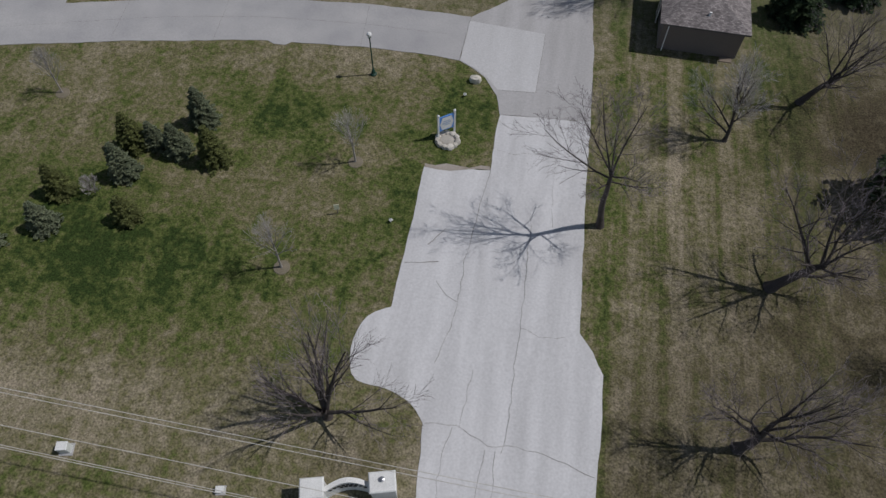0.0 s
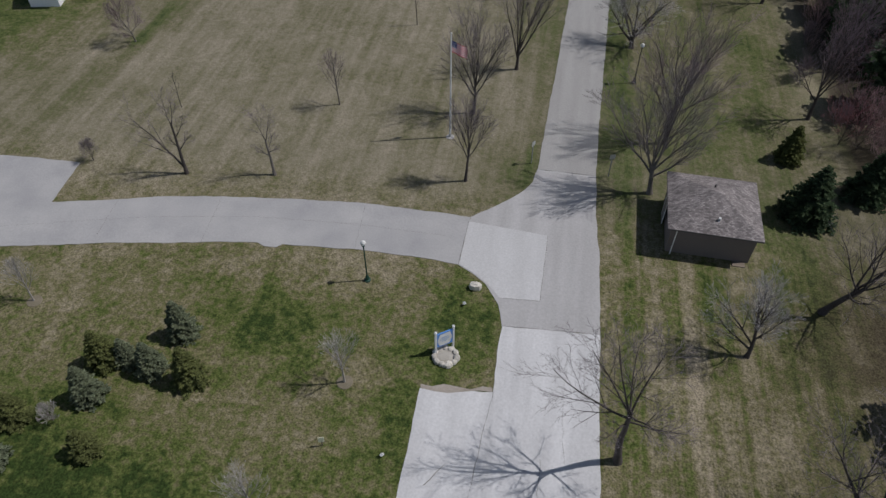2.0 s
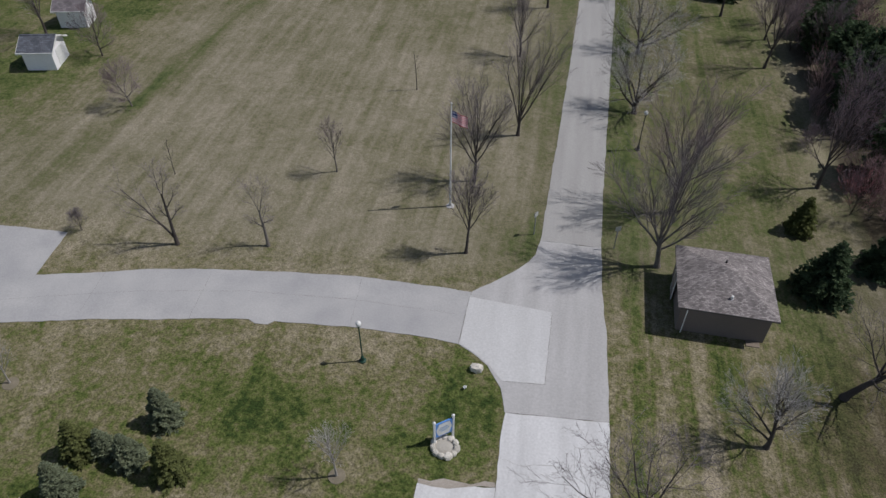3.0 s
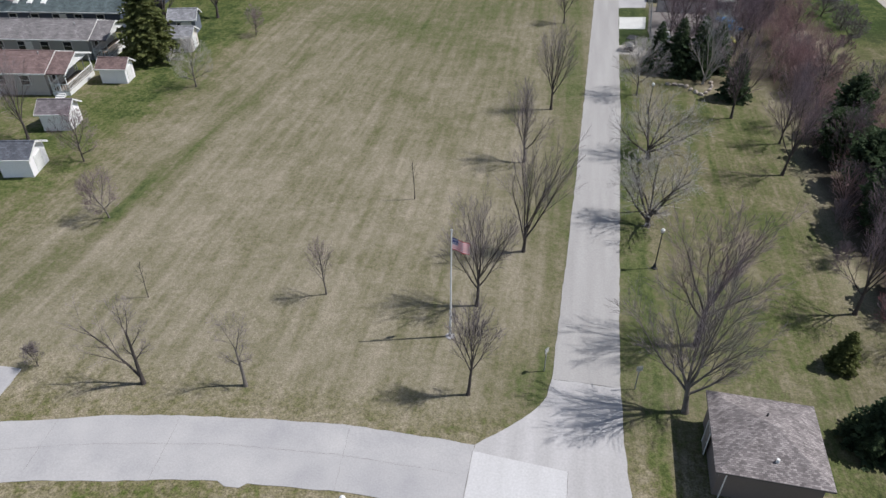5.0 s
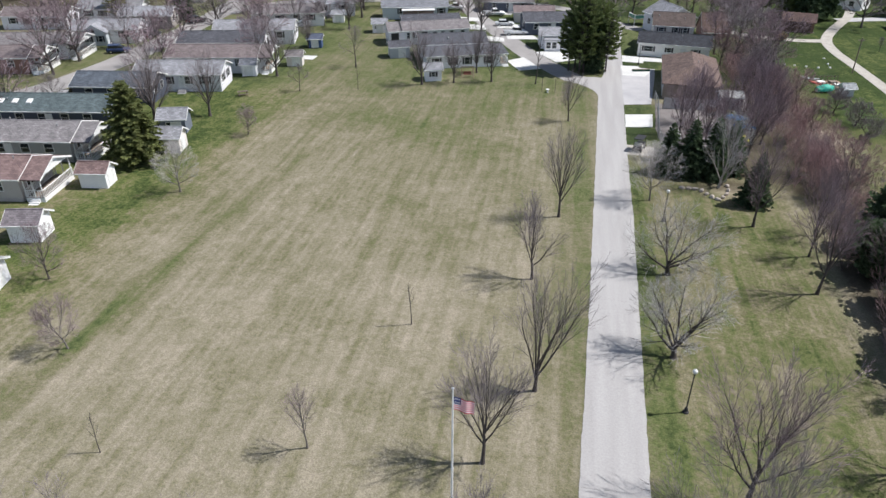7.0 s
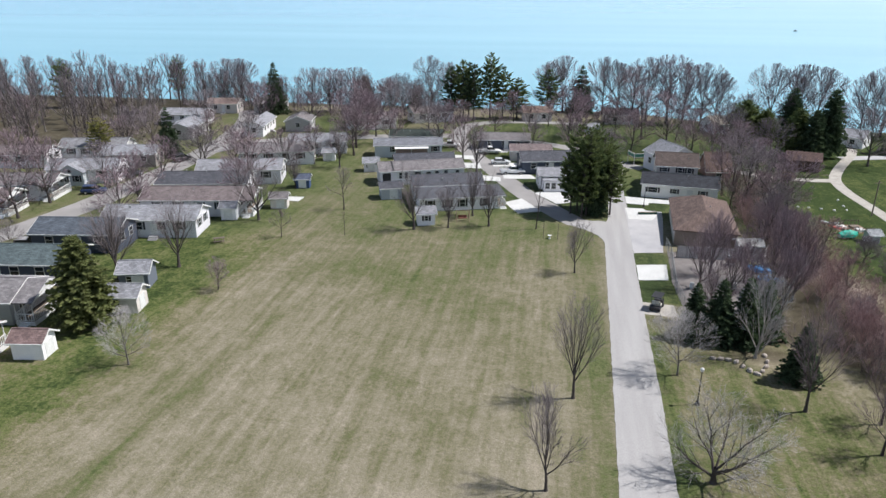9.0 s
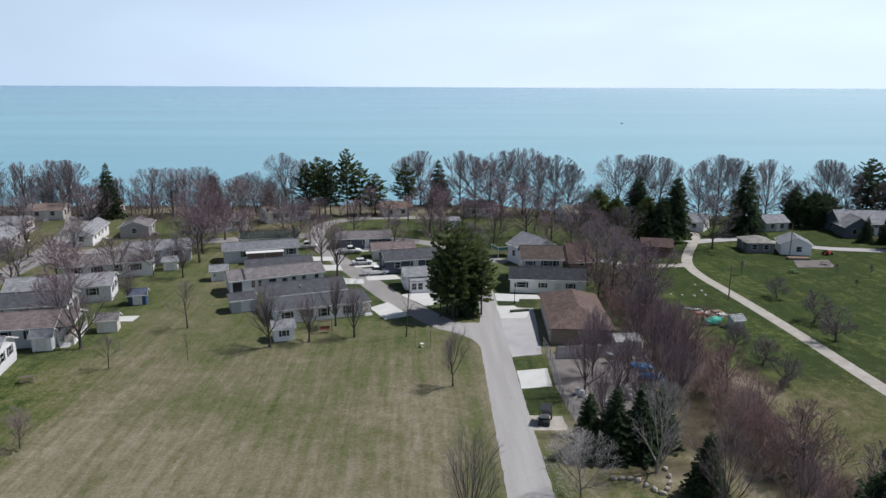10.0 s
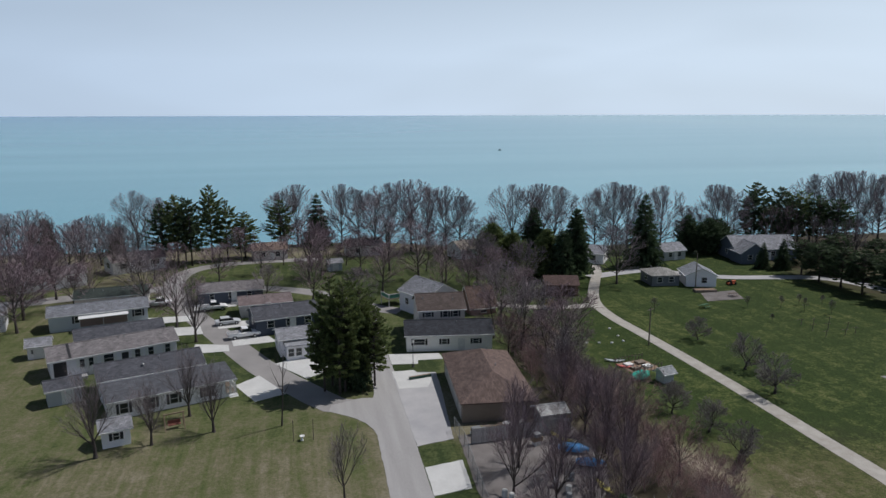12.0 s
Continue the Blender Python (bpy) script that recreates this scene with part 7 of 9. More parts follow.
for x, y, h, r_, mt, kd in ((-60.3, 104.0, 11.3, 3.6, NEEDLE_OLIVE, "fir"), (-99, 190, 12.5, 3.0, NEEDLE, "spruce"), (-113, 184, 10, 3.0, NEEDLE_GOLD, "pine"), (-100, 258, 17, 4.2, NEEDLE, "spruce"), (-74, 277, 11, 3.2, NEEDLE, "spruce"),
                            (-57, 279, 9, 2.6, NEEDLE, "spruce"), (-175, 255, 17, 3.5, NEEDLE_PINE, "pine"), (-150, 285, 16, 3.5, NEEDLE_PINE, "pine"),
                            (-37, 257, 19, 4.0, NEEDLE_PINE, "pine"), (-33.5, 256, 18, 4.0, NEEDLE, "pine"), (-41, 259, 17, 3.6, NEEDLE, "pine"), (-29, 262, 21, 3.8, NEEDLE_PINE, "pine"), (-25, 262, 17, 3.5, NEEDLE_PINE, "pine"), (-20.5, 264, 13, 4.4, NEEDLE_PINE, "pine"), (-36, 263, 18, 3.5, NEEDLE, "pine"),
                            (-11, 276, 15, 4.4, NEEDLE_PINE, "pine"), (0, 281, 16, 4.4, NEEDLE, "spruce"), (43, 238, 11.5, 5.0, NEEDLE_PINE, "cedar"), (48, 236, 9.5, 3.6, NEEDLE_PINE, "cedar"), (57, 246, 14, 3.8, NEEDLE, "fir"), (52, 222, 12, 4.4, NEEDLE_PINE, "fir"),
                            (58.5, 220, 17, 3.6, NEEDLE, "fir"), (54.5, 218, 12, 3.6, NEEDLE, "fir"), (81, 229, 19, 5.0, NEEDLE, "spruce"), (102, 243, 11, 3.8, NEEDLE, "cedar"), (106, 239, 10.5, 4.6, NEEDLE, "cedar"), (110, 240, 10, 4.0, NEEDLE, "cedar"),
                            (130, 252, 19, 4.8, NEEDLE, "pine"), (134, 246, 18, 4.8, NEEDLE, "pine"), (138, 243, 17, 5.0, NEEDLE_PINE, "pine"), (142, 240, 16, 5.0, NEEDLE, "pine"), (126, 248, 16, 4.4, NEEDLE, "pine"), (133, 240, 15, 4.6, NEEDLE, "pine"), (146, 237, 15, 4.8, NEEDLE, "pine"), (128, 242, 13, 4.2, NEEDLE, "pine"),
                            (108, 218, 7, 1.9, NEEDLE, "spruce"), (112, 216, 8, 2.2, NEEDLE, "spruce"), (112, 209, 9, 4.0, NEEDLE, "pine"), (111, 202, 9.5, 4.0, NEEDLE, "pine"), (111.5, 196, 9.5, 4.0, NEEDLE, "pine"), (111.5, 190, 10, 4.0, NEEDLE, "pine"), (112, 183, 10, 4.0, NEEDLE, "pine"), (112, 176, 10, 4.0, NEEDLE, "pine"), (111.5, 169, 10, 4.0, NEEDLE, "pine"), (111, 162, 10, 4.0, NEEDLE, "pine"), (110, 155, 10, 4.0, NEEDLE, "pine"), (126, 194, 10.5, 4.4, NEEDLE, "pine"), (127, 181, 10.5, 4.4, NEEDLE, "pine"), (126, 173, 10.5, 4.4, NEEDLE, "pine"), (122, 210, 10, 4.2, NEEDLE, "pine"), (126, 202, 10, 3.4, NEEDLE, "pine"), (127, 188, 10, 3.4, NEEDLE, "pine"),
                            (-0.8, 159.5, 16.0, 3.1, NEEDLE_PINE, "pine"), (1.6, 161.8, 14.5, 2.9, NEEDLE_PINE, "pine"), (-2.4, 162.0, 16.5, 3.0, NEEDLE_PINE, "pine"), (0.2, 164.0, 16.0, 2.9, NEEDLE_PINE, "pine"), (3.4, 160.5, 11.5, 2.8, NEEDLE_PINE, "pine"), (-1.6, 158.6, 14.0, 3.0, NEEDLE_PINE, "pine"), (2.8, 164.5, 13.0, 3.0, NEEDLE_PINE, "pine"), (-3.6, 160.0, 12.0, 2.8, NEEDLE_PINE, "pine"), (0.6, 160.9, 14.5, 2.2, NEEDLE, "spruce")):
    conifer(x, y, h, r_, mt, kd, FIR, share=3, group="evergreens by the lake")
for x, y, h, rd, st in ((-52, 282, 18, 0, "fan"), (-57, 262, 14, 0, "far"), (-56, 241, 14, 0, "far"), (-45, 280, 16, 0, "fan"), (-6, 280, 19, 0, "fan"), (-10, 279, 17, 0, "fan"), (7, 277, 19, 0, "fan"), (12, 279, 17, 0, "fan"), (15, 261, 18, 1, "far"), (20, 266, 20, 0, "fan"), (26, 263, 21, 1, "far"), (31, 264, 19, 1, "fan"), (36, 262, 19, 0, "fan"), (40, 262, 16, 0, "fan"),
                        (16, 237, 15, 1, "far"), (21, 223, 15, 1, "far"), (-4, 229, 15, 1, "far"), (6, 247, 8, 1, "far"), (53, 252, 20, 0, "fan"), (61, 252, 20, 0, "fan"), (66, 254, 19, 0, "fan"), (77, 250, 18, 0, "fan"), (83, 251, 20, 0, "fan"), (88, 252, 19, 0, "fan"), (96, 247, 19, 0, "fan"), (107, 248, 13, 0, "far"), (113, 246, 19, 0, "fan"), (117, 247, 18, 0, "fan"),
                        (148, 250, 21, 0, "fan"), (154, 247, 22, 0, "fan"), (161, 246, 22, 0, "fan"), (167, 244, 21, 0, "fan"), (174, 242, 21, 0, "fan"), (65, 211, 14, 0, "far"), (34, 179, 10, 0, "far"), (30, 187, 12, 0, "far"), (26, 178, 9, 1, "far"), (-78, 260, 15, 1, "far"), (-75, 266, 15, 0, "far"), (-59, 212, 15, 1, "far"), (-57, 225, 12, 1, "far"), (-56, 200, 13, 1, "far"), (-49, 221, 9, 1, "far"),
                        (-10, 251, 8, 1, "far"), (-21, 257, 10, 1, "far"), (1, 248, 10, 1, "far"), (9, 239, 10, 1, "far"), (30, 210, 9, 1, "far"), (35, 190, 10, 1, "far"), (38, 200, 8, 1, "far"), (32, 203, 8, 1, "far"), (24, 210, 9, 1, "far"),
                        (-116, 267, 17, 0, "fan"), (-121, 266, 17, 0, "fan"), (-89, 262, 15, 0, "far"), (-83, 263, 15, 1, "far"), (-63, 268, 12, 1, "far"), (-96, 160, 10, 0, "far"), (-111, 191, 12, 0, "far"), (-105, 193, 12, 0, "far"), (-107, 224, 12, 0, "far"), (-58, 209, 11, 1, "far"), (-60, 226, 12, 1, "far"), (-68, 232, 12, 1, "far"), (-70, 250, 13, 1, "far"), (-62, 252, 13, 1, "far"), (-80, 236, 11, 1, "far"), (-96, 236, 13, 1, "far"), (-36, 247, 8, 1, "far"), (-66, 181, 10, 1, "far"), (-78, 182, 10, 1, "far"), (-84, 202, 10, 0, "far"), (-40, 240, 9, 1, "far")):
    bare_tree(x, y, h, st, BARK, TWIG_BUD if rd else TWIG_HAZE, share=3, spread=1.0 if st == "fan" else 1.1, label="reddish budding leafless tree near the lake" if rd else "tall leafless tree near the lake shore", group="trees near the lake")
r = random.Random(15)
for x, y in ((-30, 199), (-38, 213), (-52, 214), (-63, 190), (-69, 166), (-66, 156), (-81, 150), (-84, 160), (-85, 175), (-88, 190), (-97, 205), (-118, 200), (-120, 165), (-100, 150), (-98, 140), (-80, 140), (-90, 115), (-88, 100),
             (-14, 214), (-5, 212), (4, 206), (-1, 236), (-16, 242), (-24, 232), (27, 222), (33, 218), (38, 212), (25, 236), (12, 214), (36, 168), (30, 172), (33, 160), (29, 165), (44, 216), (40, 226), (46, 246), (90, 245), (70, 245), (-45, 240), (-52, 250)):
    bare_tree(x + r.uniform(-1.5, 1.5), y + r.uniform(-1.5, 1.5), r.uniform(8, 13), "far", BARK, TWIG_BUD if r.random() < 0.6 else TWIG_HAZE, share=3, spread=1.15, label="leafless tree with reddish buds among homes", group="trees among homes")
# woods and undergrowth too far and dense to count
r = random.Random(5)
woods, under = [], []
for k in range(150):
    x, y = r.uniform(-225, -118), r.uniform(184, 284)
    if x < -122 - (y < 200) * 12:
        woods.append((x, y, r.uniform(10, 18), k))
for k in range(30):
    woods.append((r.uniform(120, 205), r.uniform(205, 262), r.uniform(9, 14), k))
for k in range(70):
    woods.append((r.uniform(-135, -45), r.uniform(256, 281), r.uniform(6, 13), k))
for k in range(50):
    under.append((r.uniform(-225, -118), r.uniform(184, 284), r.uniform(3, 6), k))
for k in range(60):
    under.append((r.uniform(-160, 140), r.uniform(256, 283), r.uniform(2.5, 6), k))
for k in range(56):
    under.append((r.uniform(-132, -20), r.uniform(272, 284), r.uniform(3.5, 6.5), k))
joined_trees("woods", woods, (("wood", BARK, TWIG_HAZE), ("wood", BARK, TWIG_BUD), ("wood", BARK_GREY, TWIG_HAZE)), "leafless woods along the lake shore")
brush = []
for k in range(80):
    y = r.uniform(56, 178)
    brush.append((r.uniform(26.0, 34.5) + (y < 100) * r.uniform(-2, 7), y, r.uniform(1.4, 3.2), k))
for k in range(118):
    y = r.uniform(58, 116)
    brush.append((r.uniform(24.5, 37) + (y < 90) * 1.0, y, r.uniform(2.2, 4.8), k))
joined_trees("thicket_brush", brush, (("under", TWIG_THICKET, TWIG_THICKET), ("under", BARK, TWIG_THICKET)), "low reddish brush filling the thicket", "shrubs")
joined_trees("undergrowth", under, (("under", BARK, TWIG_HAZE), ("under", BARK, TWIG_BUD)), "low leafless undergrowth on the shore bank", "shrubs")

# ---- homes by the lake ----
GREY_W, WHITE_W, TAN_W, NAVY_W, BROWN_W = (0.80, 0.785, 0.83), (0.93, 0.91, 0.935), (0.72, 0.665, 0.63), (0.075, 0.09, 0.125), (0.20, 0.12, 0.09)
CHAR, BROWN_R, GREY_R, TAN_R, GREEN_R, RED_R = (0.110, 0.113, 0.132), (0.225, 0.188, 0.190), (0.34, 0.345, 0.375), (0.245, 0.226, 0.232), (0.12, 0.155, 0.165), (0.24, 0.168, 0.162)
BLACK_S = TRIM_DARK
t = house(-27.74, 167.98, 13.4, 7.0, 3.1, 1.25, 19, WHITE_W, CHAR, "long white mobile home with black shutters and charcoal roof", wins=[("e", 0.0), ("n", -0.5), ("n", 0.5)], doors=((-1, 0.2),))
add = part("addition_wall", Geo().box(-6.5, 7.9, -10.2, -3.48, -0.3, 2.50), siding(WHITE_W), t, "white sided front addition")
ar = Geo()
ar.v += [(-6.8, -10.55, 2.46), (9.6, -10.55, 2.46), (9.6, -3.86, 2.86), (-6.8, -3.86, 2.86), (-6.8, -10.55, 2.60), (9.6, -10.55, 2.60), (9.6, -3.86, 3.0), (-6.8, -3.86, 3.0)]
ar.f += [(3, 2, 1, 0), (4, 5, 6, 7), (0, 1, 5, 4), (1, 2, 6, 5), (2, 3, 7, 6), (3, 0, 4, 7)]
part("addition_roof", ar, roofing((0.120, 0.124, 0.142)), add, "slate grey low-pitched roof")
part("gutter", Geo().box(-6.8, 9.6, -10.65, -10.56, 2.46, 2.60), WHITE, add)
for p in (-4.6, -1.4, 1.4, 5.6):
    window_on(t, pose(p, -10.2, 1.45), 0.95, 1.3, BLACK_S)
window_on(t, pose(2.2, -3.5, 3.02), 0.7, 0.18)
porch_on(t, 13.4, 7.92, 9.5, -10.1, -5.0, 2.4, 0.5, None)
part("vent_hood", Geo().lathe([(0.16, 0), (0.16, 0.25), (0.22, 0.3), (0.05, 0.42)], 9, (-1.0, -2.0, 3.75)), GALV, t)
t = house(-35.1, 178.9, 17.6, 6.4, 3.1, 1.2, 22, GREY_W, TAN_R, "long grey mobile home with a brown-grey roof and recessed porch", shutters=WHITE, win_size=(0.75, 1.25), wins=[("s", -0.52), ("s", -0.40), ("s", -0.12, 1.3, 1.3), ("s", 0.34), ("s", 0.56), ("s", 0.84), ("e", -0.4), ("e", 0.3), ("n", -0.4), ("n", 0.4)], doors=((1, 0.14),), door_paint=TRIM_DARK)
# flat dark panel on the wall paints the shade inside the recess
part("porch_recess", Geo().box(-8.4, -6.7, -3.22, -3.0, 0.55, 2.7), TRIM_DARK, t, "dark panel standing for the shade of a recessed porch")
part("porch_deck", Geo().box(-8.6, -4.2, -4.6, -3.22, 0.1, 0.45), CONCRETE, t)
part("roof_seam", Geo().box(-6.3, -5.95, -3.6, 0.0, 0, 0.03), TRIM_DARK, t, at=pose(0, 0, 4.46, 20.556, 0, 0))
house(-36.0, 187.4, 13, 5.6, 2.9, 1.1, 18.0, (0.16, 0.18, 0.23), CHAR, "dark blue mobile home with a charcoal roof")
t = house(-43.1, 203.5, 16.3, 6.2, 3.0, 1.1, 14.5, (0.56, 0.61, 0.66), (0.24, 0.25, 0.28), "pale blue mobile home with dark shutters and a carport", shutters=BLACK_S, wins=[("s", -0.42), ("s", 0.80), ("e", 0.0), ("n", -0.4), ("n", 0.4)], doors=((1, -0.1),))
# thin rose-brown panel, its colour darkened for the shade under the awning
part("entry_porch", Geo().box(-3.2, 4.6, -3.16, -3.11, 0.6, 2.6), paint((0.30, 0.22, 0.21), 0.8), t, "rose-brown porch front with shade in its colour")
car_roof = part("carport_roof", Geo().box(-3.4, 4.8, -5.4, -3.1, 2.55, 2.67, c=0.03), WHITE, t, "white metal awning")
for px in (-3.2, 0.6, 4.6):
    part("awning_post", Geo().box(px - 0.05, px + 0.05, -5.3, -5.2, -0.2, 2.55), WHITE, car_roof)
house(-43.6, 216.4, 13.4, 6.2, 2.8, 1.1, 8.0, (0.86, 0.80, 0.76), (0.060, 0.076, 0.070), "cream mobile home with a dark green roof", wins=[("s", 0.3, 0.7, 0.7), ("e", 0.0), ("n", 0.3)], doors=())
shed(-28.2, 149.7, 3.0, 2.6, 2.2, 0.8, 17, WHITE_W, GREY_R, "small white garden shed with dark shutters", ("e", 0), [("s", 0, 0.6, 0.8, 1.3)], BLACK_S)
shed(-38.1, 164.7, 4.0, 3.2, 2.3, 0.8, 22, (0.46, 0.485, 0.53), CHAR, "grey garden shed with a white door and dark roof", ("s", 0.2))
shed(-47.6, 185.4, 3.2, 2.8, 2.2, 0.8, 14, WHITE_W, GREY_R, "small white garden shed with one window", ("s", 0), [("s", -0.5, 0.5, 0.6, 1.3)])
# east side of the street
t = house(-5.6, 179.6, 9.5, 5.5, 2.9, 1.0, 9, WHITE_W, GREY_R, "white mobile home with a glazed porch", shutters=None)
part("sunroom_wall", Geo().box(-4.0, 1.8, -4.9, -2.74, -0.2, 2.35), siding(WHITE_W), t, "white glazed sunroom")
part("sunroom_roof", Geo().box(-4.2, 2.0, -5.1, -2.74, 2.36, 2.5, c=0.04), roofing((0.36, 0.37, 0.40)), t)
for p in (-3.3, -2.1, -0.4, 0.8):
    window_on(t, pose(p, -4.9, 1.35), 0.85, 1.2)
house(-9.2, 193.0, 11.6, 7.2, 3.0, 1.4, 14, NAVY_W, CHAR, "navy blue mobile home with white trim and charcoal roof")
house(-9.4, 199.0, 10.0, 2.4, 2.3, 0.35, 14, (0.62, 0.68, 0.74), (0.34, 0.37, 0.42), "low pale blue carport beside a home", wins=[], doors=(), name="carport", category="carport", skirt=False, vents=0)
house(-13.2, 204.6, 9.6, 6.0, 2.5, 1.0, 8, TAN_W, (0.25, 0.20, 0.20), "tan mobile home with a brown roof and white rails")
house(-20.5, 216.2, 12.9, 6.5, 2.7, 1.2, 4, NAVY_W, TAN_R, "dark blue mobile home with white window trim", win_size=(0.8, 1.3))
# north of the garage
house(17.6, 176.8, 14.0, 7.2, 2.8, 1.4, -8, (0.95, 0.935, 0.91), (0.052, 0.056, 0.068), "white house with black shutters and charcoal roof", shutters=BLACK_S, wins=[("s", -0.70, 1.7, 0.95), ("s", -0.12, 0.75, 0.8), ("s", 0.62, 0.9, 0.8), ("e", 0.0), ("w", 0.3)], doors=((1, 0.28),), name="house", skirt=False)
house(17.7, 184.9, 8.0, 7.8, 4.9, 1.9, -3, TAN_W, (0.125, 0.098, 0.09), "two-storey tan house with a brown roof", shutters=BLACK_S, win_z=4.1, win_size=(0.8, 1.0), wins=[("s", -0.6, 1.0, 0.7), ("s", 0.15), ("s", 0.6), ("e", 0)], doors=(), name="house", skirt=False)
house(18.6, 198.0, 9, 8.0, 4.0, 2.2, -65, GREY_W, GREY_R, "grey gabled house with a pale roof", name="house", skirt=False, doors=())
house(28.0, 196.0, 5.2, 6.0, 1.6, 3.4, 6, (0.25, 0.16, 0.13), (0.18, 0.125, 0.11), "small reddish cabin with a steep roof", name="cabin", skirt=False, doors=(), wins=[("s", 0)])
house(17.95, 154.4, 17.9, 9.2, 2.75, 2.1, 85, (0.30, 0.24, 0.20), (0.188, 0.135, 0.12), "long brown garage building with a hipped shingle roof", wins=[], doors=(), garage=tuple(("n", p, 2.9, 2.4) for p in (-0.72, -0.36, 0.0, 0.36, 0.72)), hip=True, name="garage_building", category="garage", skirt=False, vents=2, trim=False)
house(49.1, 206.0, 6.9, 6.2, 2.5, 1.3, -14, BROWN_W, (0.125, 0.082, 0.075), "brown two-bay garage with dark doors", wins=[], doors=(), name="garage_building", category="garage", skirt=False, vents=0, garage=(("s", -0.45, 2.6, 2.2), ("s", 0.45, 2.6, 2.2)), trim=False, door_paint=paint((0.10, 0.06, 0.05)))
house(75.0, 209.8, 6.4, 6.8, 2.5, 1.1, -6, (0.16, 0.17, 0.19), (0.36, 0.35, 0.33), "low grey house with a hipped roof", hip=True, name="house", skirt=False, doors=())
house(83.0, 207.2, 7.0, 6.6, 2.6, 1.6, 72, WHITE_W, (0.30, 0.32, 0.35), "white gabled garage with a grey roof", name="garage_building", category="garage", skirt=False, doors=(), wins=[("w", -0.2)], vents=0)
house(116.5, 232.0, 17, 10, 3.2, 2.8, -8, (0.12, 0.145, 0.19), GREY_R, "large blue-grey house with gables", name="house", skirt=False)
house(110.0, 226.5, 6, 7, 3.0, 2.4, 82, (0.12, 0.145, 0.19), GREY_R, "blue-grey gabled wing with white trim", name="house", skirt=False, doors=(), wins=[("w", -0.3), ("w", 0.3)])
house(92.0, 236.0, 7, 6, 2.6, 1.6, 10, (0.45, 0.46, 0.47), GREY_R, "small grey house near the shore", name="house", skirt=False)
house(68.5, 238.5, 12, 7, 2.8, 1.6, -35, WHITE_W, GREY_R, "white house near the shore", name="house", skirt=False)
house(40.0, 252.0, 9, 7, 2.8, 1.8, 20, WHITE_W, (0.30, 0.26, 0.22), "cream house near the shore", name="house", skirt=False)
house(12.0, 262.0, 10, 7, 2.9, 1.6, 5, TAN_W, BROWN_R, "tan house near the shore", name="house", skirt=False)
house(-14, 262.0, 9, 6.5, 2.8, 1.5, 8, TAN_W, (0.30, 0.22, 0.18), "low tan house near the shore", name="house", skirt=False)

# ---- homes west of the field ----
WEST = (
    (-74.7, 92.4, 15, 7.0, 8, (0.46, 0.42, 0.40), RED_R, "mobile home with a rust-brown roof and white porch", True),
    (-78.4, 104.4, 19, 7.5, 8, (0.40, 0.40, 0.40), (0.265, 0.25, 0.258), "grey mobile home with a white porch", True),
    (-81.0, 116.2, 20, 7.5, 8, NAVY_W, GREEN_R, "dark mobile home with a green-grey roof", False),
    (-78.0, 129.0, 13, 7.0, 8, NAVY_W, (0.12, 0.14, 0.17), "navy mobile home with a dark roof", False),
    (-71.0, 137.5, 15, 7.0, 10, GREY_W, GREY_R, "grey mobile home with white gable", False),
    (-70.5, 149.5, 17, 7.5, 10, GREY_W, BROWN_R, "grey mobile home with a brown roof", True),
    (-74.0, 160.5, 17, 7.5, 12, WHITE_W, CHAR, "white mobile home with a charcoal roof", False),
    (-72.0, 172.0, 17, 7.5, 14, GREY_W, GREY_R, "grey mobile home with a grey roof", False),
    (-71.5, 190.0, 17, 7.2, 17, WHITE_W, TAN_R, "long white mobile home with shutters", False),
    (-66.0, 203.0, 14, 7.0, 16, GREY_W, GREY_R, "grey mobile home with a grey roof", False),
    (-111.0, 152.0, 15, 7.5, 12, WHITE_W, TAN_R, "white home with a pale brown roof", True),
    (-111.0, 141.0, 14, 7.0, 12, (0.26, 0.14, 0.11), BROWN_R, "brown home with a brown roof", True),
    (-104.0, 166.5, 14, 7.0, 14, WHITE_W, GREY_R, "white home with a dark gable star", False),
    (-103.0, 181.0, 12, 6.5, 14, (0.30, 0.27, 0.25), GREY_R, "small brown-grey home with a grey roof", False),
    (-116.0, 187.0, 15, 7.0, 14, WHITE_W, (0.28, 0.28, 0.30), "white home with a grey roof", False),
    (-128.0, 176.0, 15, 7.0, 12, GREY_W, BROWN_R, "grey home with a brown roof", False),
    (-109.0, 216.0, 13, 7.0, 102, (0.50, 0.48, 0.47), GREY_R, "grey home with a shaded porch by the street", True),
    (-91.0, 225.0, 16, 5.0, 100, WHITE_W, GREY_R, "narrow white home with a glazed end beside the street", False),
    (-81.5, 231.5, 9, 7.0, 100, (0.42, 0.40, 0.41), TAN_R, "small grey-brown home with a brown roof", False),
    (-119.0, 235.0, 14, 6.5, 8, WHITE_W, GREY_R, "long white home with a grey roof", False),
    (-118.0, 258.0, 10, 7.0, 8, TAN_W, (0.30, 0.225, 0.20), "tan home with a reddish roof", False),
    (-62.0, 238.0, 14, 7.0, 24, WHITE_W, TAN_R, "white home near the shore", False),
    (-47.0, 254.0, 13, 7.0, 30, WHITE_W, BROWN_R, "white home near the shore", False),
    (-104.0, 263.5, 10, 7.0, 5, (0.62, 0.58, 0.56), TAN_R, "pale tan home near the shore", False),
    (-92.0, 82.0, 15, 7.0, 8, WHITE_W, GREY_R, "white mobile home with a grey roof", False),
)
